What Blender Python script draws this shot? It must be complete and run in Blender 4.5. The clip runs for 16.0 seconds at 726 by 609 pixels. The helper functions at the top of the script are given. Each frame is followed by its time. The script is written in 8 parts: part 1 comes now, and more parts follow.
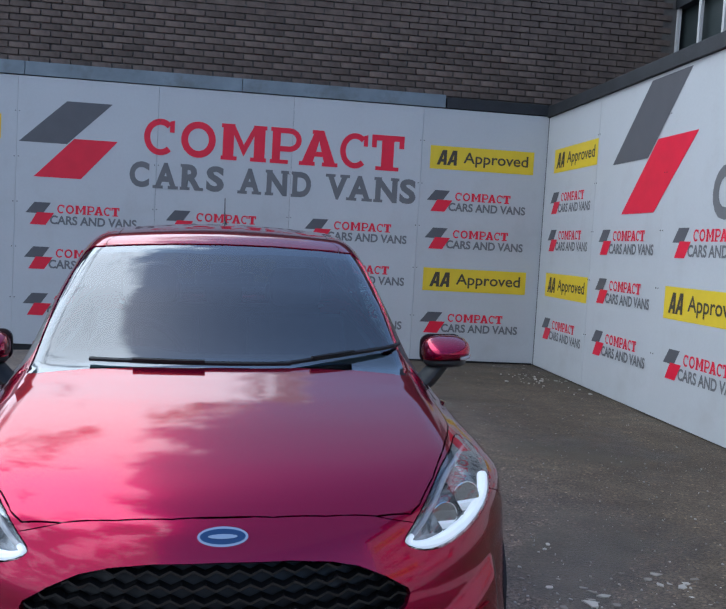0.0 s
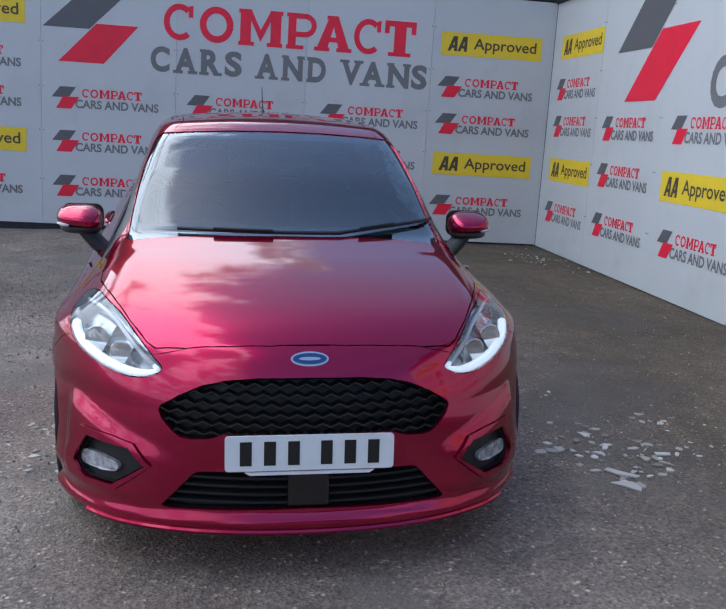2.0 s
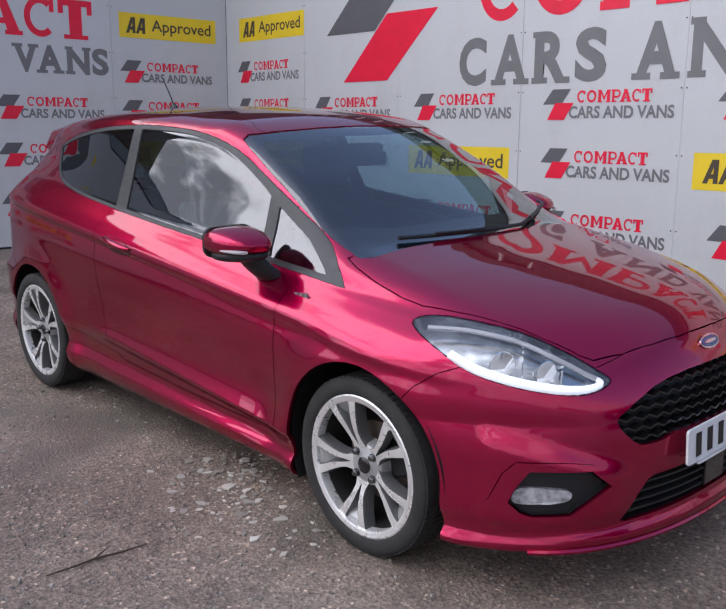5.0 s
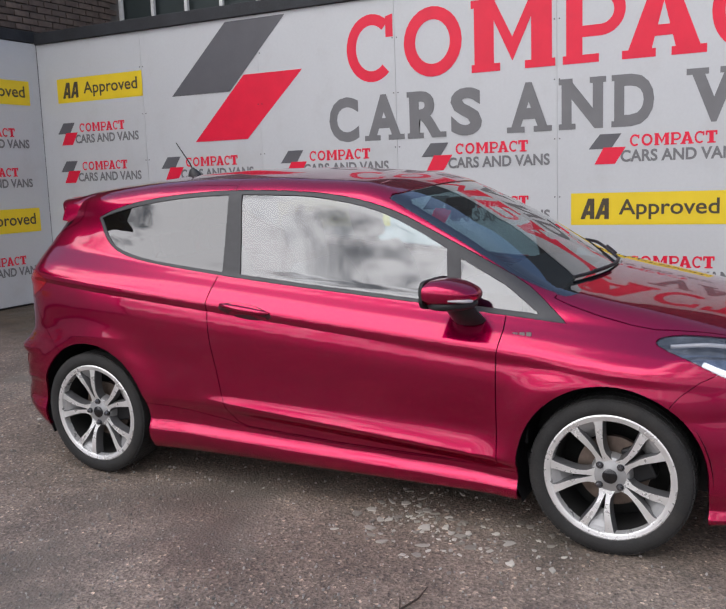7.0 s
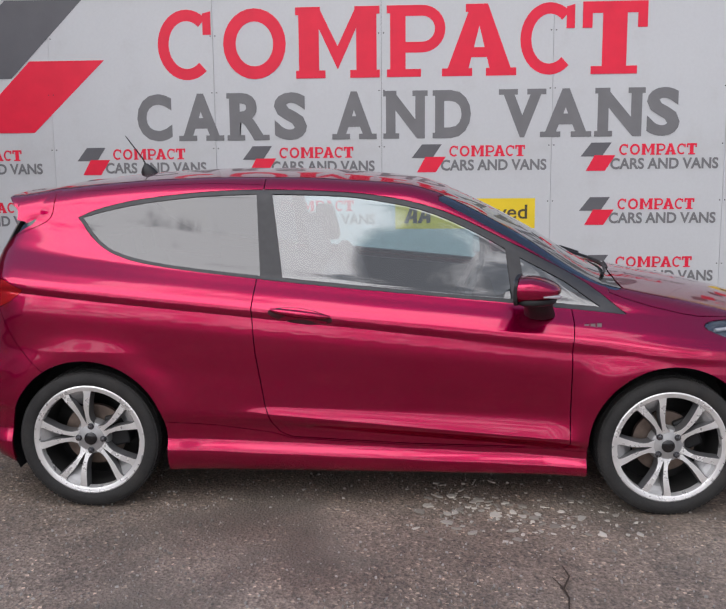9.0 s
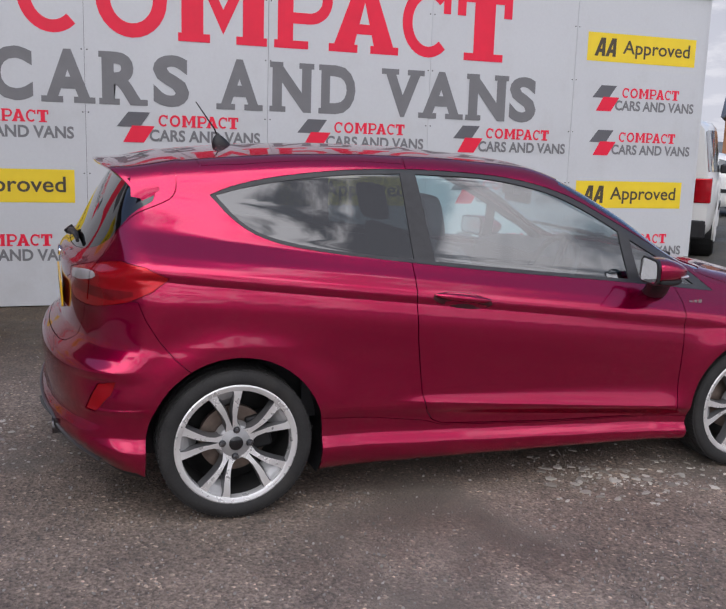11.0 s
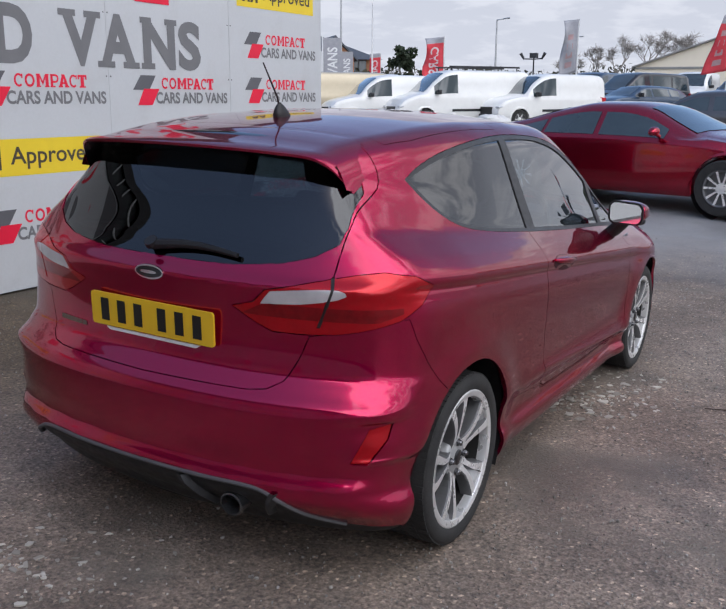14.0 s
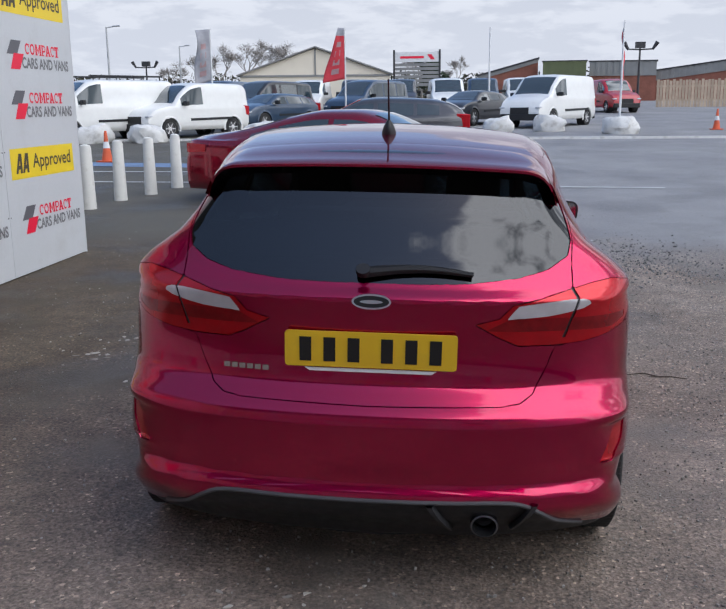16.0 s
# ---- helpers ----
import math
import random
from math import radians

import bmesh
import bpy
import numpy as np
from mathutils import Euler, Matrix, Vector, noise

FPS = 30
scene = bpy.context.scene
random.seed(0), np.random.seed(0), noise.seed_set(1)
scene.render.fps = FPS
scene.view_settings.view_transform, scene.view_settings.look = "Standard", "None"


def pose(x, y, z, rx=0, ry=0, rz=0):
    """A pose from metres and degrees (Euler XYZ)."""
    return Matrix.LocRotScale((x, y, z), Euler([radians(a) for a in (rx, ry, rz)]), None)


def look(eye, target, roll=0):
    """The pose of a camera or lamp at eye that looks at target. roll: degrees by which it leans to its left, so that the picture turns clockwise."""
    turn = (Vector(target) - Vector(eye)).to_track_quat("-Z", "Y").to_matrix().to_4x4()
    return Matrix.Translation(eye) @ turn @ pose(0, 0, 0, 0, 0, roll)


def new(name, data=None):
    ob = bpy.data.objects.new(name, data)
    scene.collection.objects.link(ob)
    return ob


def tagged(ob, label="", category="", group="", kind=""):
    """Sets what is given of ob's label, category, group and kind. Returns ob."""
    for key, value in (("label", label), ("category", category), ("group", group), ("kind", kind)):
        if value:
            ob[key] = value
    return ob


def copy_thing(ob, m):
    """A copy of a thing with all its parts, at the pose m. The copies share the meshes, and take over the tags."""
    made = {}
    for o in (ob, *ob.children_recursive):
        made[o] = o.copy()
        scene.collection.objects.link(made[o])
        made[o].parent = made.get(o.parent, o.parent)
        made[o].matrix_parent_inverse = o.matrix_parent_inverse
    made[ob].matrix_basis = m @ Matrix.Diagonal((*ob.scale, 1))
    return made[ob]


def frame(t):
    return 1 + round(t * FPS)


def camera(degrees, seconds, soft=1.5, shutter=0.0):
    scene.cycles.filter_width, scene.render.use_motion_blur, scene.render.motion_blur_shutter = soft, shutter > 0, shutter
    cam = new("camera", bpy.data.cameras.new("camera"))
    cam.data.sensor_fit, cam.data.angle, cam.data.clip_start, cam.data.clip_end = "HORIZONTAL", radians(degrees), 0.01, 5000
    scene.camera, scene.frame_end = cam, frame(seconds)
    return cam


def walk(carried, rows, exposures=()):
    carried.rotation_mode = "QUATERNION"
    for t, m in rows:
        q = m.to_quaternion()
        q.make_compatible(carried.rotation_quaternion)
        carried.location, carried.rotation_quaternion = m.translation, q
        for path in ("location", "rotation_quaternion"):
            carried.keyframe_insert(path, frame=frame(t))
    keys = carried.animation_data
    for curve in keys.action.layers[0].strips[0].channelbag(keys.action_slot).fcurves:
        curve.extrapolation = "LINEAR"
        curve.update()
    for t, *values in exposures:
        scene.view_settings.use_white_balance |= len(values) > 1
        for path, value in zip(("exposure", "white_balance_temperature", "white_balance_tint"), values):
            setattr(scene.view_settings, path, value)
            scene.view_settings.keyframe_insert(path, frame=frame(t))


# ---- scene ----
cam = camera(44.9, 16.0, soft=1.5)
PATH = [
    (0.0, (0.041, -4.03, 1.345), (0.319, -2.053, 1.211), 3.23),
    (0.5, (-0.022, -4.304, 1.38), (0.183, -2.325, 1.173), 3.47),
    (1.0, (-0.103, -4.457, 1.366), (0.092, -2.485, 1.095), 3.58),
    (1.5, (-0.102, -4.6, 1.34), (0.107, -2.639, 1.0), 3.58),
    (2.0, (-0.212, -4.621, 1.356), (0.08, -2.682, 0.964), 3.55),
    (2.5, (-0.544, -4.585, 1.329), (-0.101, -2.676, 0.93), 3.38),
    (3.0, (-0.938, -4.409, 1.304), (-0.308, -2.549, 0.92), 2.98),
    (3.5, (-1.359, -4.203, 1.313), (-0.54, -2.415, 0.948), 2.15),
    (4.0, (-1.812, -3.95, 1.303), (-0.81, -2.258, 0.934), 1.52),
    (4.5, (-2.201, -3.608, 1.292), (-1.043, -2.024, 0.902), 0.98),
    (5.0, (-2.626, -3.3, 1.308), (-1.319, -1.838, 0.914), 0.44),
    (7.3, (-4.155, -1.724, 1.364), (-2.35, -0.91, 1.08), -1.85),
    (7.5, (-4.247, -1.573, 1.366), (-2.409, -0.84, 1.082), -1.52),
    (7.8, (-4.342, -1.31, 1.358), (-2.458, -0.705, 1.073), -0.84),
    (8.0, (-4.417, -1.125, 1.379), (-2.506, -0.608, 1.091), -0.62),
    (8.2, (-4.494, -0.95, 1.372), (-2.564, -0.514, 1.08), -0.39),
    (10.4, (-4.382, 1.237, 1.4), (-2.449, 0.831, 1.082), 0.34),
    (10.5, (-4.348, 1.34, 1.398), (-2.425, 0.897, 1.076), 0.72),
    (11.0, (-4.121, 1.833, 1.396), (-2.258, 1.196, 1.046), 1.78),
    (11.5, (-3.822, 2.266, 1.406), (-2.04, 1.436, 1.035), 1.55),
    (12.0, (-3.536, 2.662, 1.429), (-1.861, 1.641, 1.04), 0.83),
    (12.5, (-3.163, 2.979, 1.421), (-1.619, 1.772, 1.019), 0.32),
    (13.0, (-2.835, 3.312, 1.432), (-1.454, 1.927, 1.01), 0.23),
    (13.5, (-2.472, 3.58, 1.442), (-1.271, 2.044, 0.998), 0.36),
    (14.0, (-2.075, 3.82, 1.458), (-1.05, 2.164, 1.0), 0.32),
    (14.5, (-1.678, 4.08, 1.476), (-0.818, 2.335, 1.012), 0.1),
    (15.0, (-1.226, 4.226, 1.489), (-0.545, 2.404, 1.026), -0.1),
    (15.5, (-0.791, 4.364, 1.499), (-0.319, 2.475, 1.042), -0.48),
    (16.0, (-0.332, 4.395, 1.492), (-0.112, 2.458, 1.049), -0.63),
]
walk(cam, [(t, look(eye, target, roll)) for t, eye, target, roll in PATH],
     exposures=[(0.0, 0.24, 5450, 8), (3.0, 0.30, 5650, 12), (5.0, 0.28, 6100, 17), (7.5, 0.22, 6450, 15), (11.0, 0.08, 6300, 17), (16.0, 0.18, 6050, 13)])


# ---- daylight: a bright bank of broken cloud over the open side of the yard, blue sky elsewhere ----
SUN_FROM = Vector((-0.45, 0.36, 0.82)).normalized()
world = bpy.data.worlds.new("sky")
scene.world = world
world.use_nodes = True
wn, wl = world.node_tree.nodes, world.node_tree.links
wn.clear()
coord = wn.new("ShaderNodeTexCoord")
DIRECTION = coord.outputs["Generated"]


def sky_math(kind, a, b=0.0, c=0.0):
    q = wn.new("ShaderNodeMath")
    q.operation = kind
    for s, v in zip(q.inputs, (a, b, c)):
        if hasattr(v, "is_output"):
            wl.new(v, s)
        else:
            s.default_value = v
    return q.outputs["Value"]


def sky_dot(v):
    q = wn.new("ShaderNodeVectorMath")
    q.operation = "DOT_PRODUCT"
    q.inputs[1].default_value = v
    wl.new(DIRECTION, q.inputs[0])
    return q.outputs["Value"]


def sky_noise(scale, detail, rough_, offset, distortion=0.0):
    q = wn.new("ShaderNodeTexNoise")
    q.inputs["Scale"].default_value, q.inputs["Detail"].default_value = scale, detail
    q.inputs["Roughness"].default_value, q.inputs["Distortion"].default_value = rough_, distortion
    o = wn.new("ShaderNodeMapping")
    o.inputs["Location"].default_value = offset
    wl.new(LAYER, o.inputs["Vector"])
    wl.new(o.outputs["Vector"], q.inputs["Vector"])
    return q.outputs["Fac"]


def sky_range(v, a, b, c, d):
    q = wn.new("ShaderNodeMapRange")
    q.interpolation_type = "SMOOTHSTEP"
    for k, x in (("From Min", a), ("From Max", b), ("To Min", c), ("To Max", d)):
        q.inputs[k].default_value = x
    wl.new(v, q.inputs["Value"])
    return q.outputs["Result"]


sky = wn.new("ShaderNodeTexSky")
sky.sky_type = "NISHITA"
sky.sun_disc = False
sky.sun_elevation = math.asin(SUN_FROM.z)
sky.sun_rotation = math.atan2(SUN_FROM.x, SUN_FROM.y)
sky.air_density, sky.dust_density, sky.ozone_density = 1.1, 1.0, 2.0
# the clouds lie in a flat layer, so they crowd into streaks towards the horizon
axes = wn.new("ShaderNodeSeparateXYZ")
wl.new(DIRECTION, axes.inputs["Vector"])
height = sky_math("ADD", sky_math("MAXIMUM", axes.outputs["Z"], 0.0), 0.20)
flat = wn.new("ShaderNodeCombineXYZ")
wl.new(sky_math("DIVIDE", axes.outputs["X"], height), flat.inputs["X"])
wl.new(sky_math("DIVIDE", axes.outputs["Y"], height), flat.inputs["Y"])
LAYER = flat.outputs["Vector"]
billow = sky_noise(1.15, 9, 0.55, (0.0, 0.0, 0.0), 0.08)
haze = sky_range(axes.outputs["Z"], 0.06, 0.30, 0.52, 0.0)
bank = sky_math("ADD", sky_math("ADD", sky_math("MULTIPLY_ADD", sky_math("MINIMUM", axes.outputs["X"], 0.22), -0.95, sky_dot((0.0, 0.10, -0.36))), billow), sky_math("ADD", haze, 0.13))
cover = sky_range(bank, 0.52, 0.59, 0.0, 1.0)
# grey undersides and bright tops, brightest round the hidden sun
glow = sky_range(sky_dot(SUN_FROM), 0.65, 1.0, 0.0, 0.16)
tops = sky_range(sky_math("ADD", sky_noise(3.8, 9, 0.58, (4.1, 1.7, 2.0), 0.15), glow), 0.44, 0.60, 0.0, 1.0)
lift = wn.new("ShaderNodeVectorMath")
lift.operation = "SCALE"
lift.inputs[0].default_value = (8.2, 8.3, 8.3)
wl.new(sky_range(sky_dot(SUN_FROM), 0.0, 1.0, 0.68, 2.2), lift.inputs["Scale"])
tone = wn.new("ShaderNodeMix")
tone.data_type = "RGBA"
tone.inputs["A"].default_value = (3.1, 3.3, 3.65, 1)
wl.new(lift.outputs["Vector"], tone.inputs["B"])
# towards the southern horizon the clouds merge into one soft grey
soft = sky_math("MULTIPLY", sky_range(axes.outputs["Z"], 0.06, 0.26, 0.78, 0.0), sky_range(axes.outputs["Y"], -0.7, -0.3, 1.0, 0.0))
tops = sky_math("MULTIPLY_ADD", sky_math("SUBTRACT", 0.44, tops), soft, tops)
wl.new(tops, tone.inputs["Factor"])
both = wn.new("ShaderNodeMix")
both.data_type = "RGBA"
wl.new(cover, both.inputs["Factor"])
wl.new(sky.outputs["Color"], both.inputs["A"])
wl.new(tone.outputs["Result"], both.inputs["B"])
bg = wn.new("ShaderNodeBackground")
bg.inputs["Strength"].default_value = 0.15
wo = wn.new("ShaderNodeOutputWorld")
wl.new(both.outputs["Result"], bg.inputs["Color"])
wl.new(bg.outputs["Background"], wo.inputs["Surface"])

sun = new("sun", bpy.data.lights.new("sun", "SUN"))
sun.data.energy = 0.20
sun.data.angle = radians(170)
sun.data.color = (1.0, 0.95, 0.87)
sun.matrix_world = look(SUN_FROM * 50, (0, 0, 0))


# ---- materials ----
def material(name, colour, rough=0.6, metal=0.0, coat=0.0, spread=0.0, scale=6.0, grain=0.0, grain_scale=150.0, bump=0.0, rough_var=0.0,
             dirt=None, dirt_amount=0.0, dirt_scale=1.2, by_object=0.0):
    """A surface with its colour varied at two scales, wear in the gloss and fine relief."""
    m = bpy.data.materials.new(name)
    m.use_nodes = True
    n, l = m.node_tree.nodes, m.node_tree.links
    p = n["Principled BSDF"]
    p.inputs["Roughness"].default_value = rough
    p.inputs["Metallic"].default_value = metal
    p.inputs["Coat Weight"].default_value = coat
    p.inputs["Coat Roughness"].default_value = 0.03
    p.inputs["Base Color"].default_value = (*colour, 1)
    tc = n.new("ShaderNodeTexCoord")

    def noise_at(s, detail=5, rough_=0.55):
        t = n.new("ShaderNodeTexNoise")
        t.inputs["Scale"].default_value = s
        t.inputs["Detail"].default_value = detail
        t.inputs["Roughness"].default_value = rough_
        l.new(tc.outputs["Object"], t.inputs["Vector"])
        return t.outputs["Fac"]

    out = None

    def mixed(a, b, fac, kind="MIX"):
        x = n.new("ShaderNodeMix")
        x.data_type, x.blend_type = "RGBA", kind
        for sock, v in ((x.inputs["A"], a), (x.inputs["B"], b), (x.inputs["Factor"], fac)):
            if hasattr(v, "is_output"):
                l.new(v, sock)
            else:
                sock.default_value = v
        return x.outputs["Result"]

    def ranged(v, a, b, c, d):
        r = n.new("ShaderNodeMapRange")
        r.inputs["From Min"].default_value, r.inputs["From Max"].default_value = a, b
        r.inputs["To Min"].default_value, r.inputs["To Max"].default_value = c, d
        l.new(v, r.inputs["Value"])
        return r.outputs["Result"]

    base = (*colour, 1)
    if spread:
        lo = tuple(c * (1 - spread) for c in colour) + (1,)
        hi = tuple(min(1, c * (1 + spread)) for c in colour) + (1,)
        out = mixed(lo, hi, ranged(noise_at(scale), 0.3, 0.7, 0, 1))
    if grain:
        g = ranged(noise_at(grain_scale, 3, 0.6), 0.3, 0.7, 1 - grain, 1 + grain)
        h = n.new("ShaderNodeCombineColor")
        for s in h.inputs:
            l.new(g, s)
        out = mixed(out if out else base, h.outputs["Color"], 1.0, "MULTIPLY")
    if dirt:
        out = mixed(out if out else base, (*dirt, 1), ranged(noise_at(dirt_scale, 8, 0.65), 0.52, 0.72, 0, dirt_amount))
    if by_object:
        oi = n.new("ShaderNodeObjectInfo")
        g = ranged(oi.outputs["Random"], 0, 1, 1 - by_object, 1 + by_object)
        h = n.new("ShaderNodeCombineColor")
        for s in h.inputs:
            l.new(g, s)
        out = mixed(out if out else base, h.outputs["Color"], 1.0, "MULTIPLY")
    if out:
        l.new(out, p.inputs["Base Color"])
    if rough_var:
        l.new(ranged(noise_at(scale * 2.3), 0.3, 0.7, rough - rough_var, rough + rough_var), p.inputs["Roughness"])
    if bump:
        b = n.new("ShaderNodeBump")
        b.inputs["Strength"].default_value = 1.0
        b.inputs["Distance"].default_value = bump
        l.new(noise_at(grain_scale, 4, 0.6), b.inputs["Height"])
        l.new(b.outputs["Normal"], p.inputs["Normal"])
    return m


def clear_glass(name, tint, base=0.06):
    """A thin pane: looks through with a tint, and mirrors more the flatter it is seen."""
    m = bpy.data.materials.new(name)
    m.use_nodes = True
    n, l = m.node_tree.nodes, m.node_tree.links
    n.remove(n["Principled BSDF"])
    t, g, x, f, p, r = (n.new(k) for k in ("ShaderNodeBsdfTransparent", "ShaderNodeBsdfGlossy", "ShaderNodeMixShader", "ShaderNodeLayerWeight", "ShaderNodeMath", "ShaderNodeMapRange"))
    t.inputs["Color"].default_value = (*tint, 1)
    g.inputs["Roughness"].default_value = 0.004
    g.inputs["Color"].default_value = (1, 1, 1, 1)
    f.inputs["Blend"].default_value = 0.5
    p.operation = "POWER"
    p.inputs[1].default_value = 4.5
    r.inputs["To Min"].default_value = base
    l.new(f.outputs["Facing"], p.inputs[0])
    l.new(p.outputs["Value"], r.inputs["Value"])
    l.new(r.outputs["Result"], x.inputs["Fac"])
    l.new(t.outputs["BSDF"], x.inputs[1])
    l.new(g.outputs["BSDF"], x.inputs[2])
    l.new(x.outputs["Shader"], n["Material Output"].inputs["Surface"])
    return m


def lit(name, colour, strength):
    m = bpy.data.materials.new(name)
    m.use_nodes = True
    p = m.node_tree.nodes["Principled BSDF"]
    p.inputs["Base Color"].default_value = (*colour, 1)
    p.inputs["Emission Color"].default_value = (*colour, 1)
    p.inputs["Emission Strength"].default_value = strength
    return m


M_PAINT = material("ruby metallic car paint", (0.43, 0.0002, 0.054), rough=0.23, metal=0.86, coat=1.0, grain=0.10, grain_scale=900)
M_PAINT.node_tree.nodes["Principled BSDF"].inputs["Coat IOR"].default_value = 1.50
M_PAINT.node_tree.nodes["Principled BSDF"].inputs["Specular Tint"].default_value = (0.30, 0.006, 0.24, 1)
M_PAINT.node_tree.nodes["Principled BSDF"].inputs["Coat Roughness"].default_value = 0.02
M_RECESS_SHADE = material("dark red paint in shut lines", (0.05, 0.002, 0.006), rough=0.6)
M_SALOON = material("crimson saloon paint", (0.34, 0.0005, 0.022), rough=0.27, metal=0.88, coat=1.0, spread=0.05)
M_BLACK = material("satin black plastic", (0.010, 0.010, 0.011), rough=0.52, spread=0.15, scale=14, grain=0.15, rough_var=0.08)
M_GLOSSBLACK = material("gloss black trim", (0.008, 0.008, 0.009), rough=0.12, coat=0.5, spread=0.1)
M_LIP = material("worn grey plastic lip", (0.075, 0.075, 0.08), rough=0.5, spread=0.15)
M_GREYTRIM = material("dark grey trim", (0.034, 0.034, 0.036), rough=0.45, spread=0.15, scale=20, rough_var=0.08)
M_RUBBER = material("black tyre rubber", (0.022, 0.0215, 0.021), rough=0.82, spread=0.3, scale=9, grain=0.2, dirt=(0.055, 0.046, 0.038), dirt_amount=0.28, dirt_scale=7, bump=0.0006)
M_ALLOY = material("machined alloy", (0.84, 0.835, 0.82), rough=0.30, metal=0.6, spread=0.08, scale=12, rough_var=0.06)
M_ALLOY_DARK = material("grey painted alloy", (0.13, 0.13, 0.132), rough=0.40, metal=0.4, spread=0.12, scale=10, rough_var=0.08)
M_ALLOY_MID = material("satin grey alloy", (0.42, 0.42, 0.42), rough=0.40, metal=0.5, spread=0.12, scale=10, rough_var=0.08)
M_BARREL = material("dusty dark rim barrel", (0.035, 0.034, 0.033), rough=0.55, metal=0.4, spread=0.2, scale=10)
M_STEEL = material("rusty brake steel", (0.22, 0.17, 0.14), rough=0.5, metal=0.8, spread=0.3, scale=18)
M_NUT = material("dark chrome nut", (0.16, 0.16, 0.17), rough=0.25, metal=0.9)
M_CHROME = material("bright chrome", (0.75, 0.75, 0.76), rough=0.08, metal=1.0)
M_LAMPBOWL = material("silvered lamp bowl", (0.34, 0.355, 0.38), rough=0.2, metal=0.85, spread=0.35, scale=22)
M_FOGLENS = material("clear fog lens", (0.34, 0.34, 0.35), rough=0.12, coat=1.0, spread=0.5, scale=45)
M_CABIN = material("charcoal cabin trim", (0.022, 0.023, 0.026), rough=0.7, spread=0.2, scale=15, grain=0.2)
M_SEAT = material("dark grey seat cloth", (0.035, 0.036, 0.04), rough=0.85, spread=0.2, scale=18, grain=0.3, grain_scale=400)
M_SCREEN_GLASS = clear_glass("windscreen glass", (0.34, 0.44, 0.48), base=0.125)
M_SIDE_GLASS = clear_glass("side glass", (0.60, 0.78, 0.80), base=0.165)
M_REAR_GLASS = clear_glass("heated rear glass", (0.05, 0.06, 0.07), base=0.07)
M_TINT_GLASS = clear_glass("dark privacy glass", (0.08, 0.095, 0.105), base=0.12)
M_LENS = clear_glass("clear lamp cover", (0.93, 0.95, 0.96))
M_RED_LENS = material("red tail lamp lens", (0.50, 0.0002, 0.008), rough=0.26, metal=0.6, coat=0.6, spread=0.12, scale=16)
M_RED_DARK = material("deep red tail lamp lens", (0.24, 0.0003, 0.005), rough=0.2, metal=0.5, coat=0.5, spread=0.2, scale=30)
M_CLEAR_LENS = material("ribbed clear lamp lens", (0.46, 0.44, 0.45), rough=0.15, coat=1.0, spread=0.12, scale=14)
M_DRL = lit("lit daytime lamp", (0.96, 0.98, 1.0), 0.40)
M_WHITE_PLATE = material("white number plate", (0.78, 0.79, 0.80), rough=0.3, spread=0.03, dirt=(0.5, 0.47, 0.42), dirt_amount=0.3, dirt_scale=9)
M_YELLOW_PLATE = material("yellow number plate", (0.80, 0.50, 0.02), rough=0.3, spread=0.04, dirt=(0.5, 0.33, 0.05), dirt_amount=0.3, dirt_scale=9)
M_INK = material("black plate ink", (0.012, 0.012, 0.012), rough=0.4)
M_BLUE = material("blue oval enamel", (0.012, 0.05, 0.17), rough=0.12, coat=1.0)

M_PANEL = material("pale grey hoarding sheet", (0.57, 0.585, 0.595), rough=0.42, spread=0.025, scale=1.1, grain=0.02, grain_scale=40, dirt=(0.42, 0.41, 0.39),
                   dirt_amount=0.28, dirt_scale=1.7, rough_var=0.06, by_object=0.02)
M_PRINT_GREY = material("slate grey vinyl", (0.115, 0.115, 0.125), rough=0.45, spread=0.06, scale=5)
M_PRINT_RED = material("bright red vinyl", (0.82, 0.008, 0.045), rough=0.42, spread=0.06, scale=5)
M_PRINT_TEXT = material("dark grey lettering vinyl", (0.175, 0.175, 0.18), rough=0.45, spread=0.08, scale=5)
M_PRINT_YELLOW = material("yellow vinyl", (0.85, 0.62, 0.02), rough=0.42, spread=0.04, scale=5)
M_PRINT_BROWN = material("brown black sign lettering", (0.07, 0.055, 0.035), rough=0.5)
M_FLASHING = material("weathered blue grey flashing", (0.22, 0.26, 0.29), rough=0.5, metal=0.3, spread=0.2, scale=3, dirt=(0.12, 0.12, 0.11), dirt_amount=0.7, dirt_scale=2.5)
M_DARKBOARD = material("black painted fascia board", (0.022, 0.024, 0.028), rough=0.65, spread=0.3, scale=4, grain=0.2, grain_scale=60)
M_GREENBOARD = material("dark green painted sheet", (0.030, 0.042, 0.042), rough=0.6, spread=0.15, scale=3)
M_BRICK = material("dark weathered brick", (0.135, 0.100, 0.082), rough=0.88, spread=0.3, scale=9, grain=0.25, grain_scale=120, bump=0.002, by_object=0.28)
M_MORTAR = material("grey mortar", (0.14, 0.13, 0.12), rough=0.95, spread=0.25, scale=8, grain=0.2, grain_scale=200)
M_WHITEPAINT = material("white painted metal", (0.72, 0.72, 0.71), rough=0.4, spread=0.05, dirt=(0.4, 0.38, 0.35), dirt_amount=0.4, dirt_scale=4)


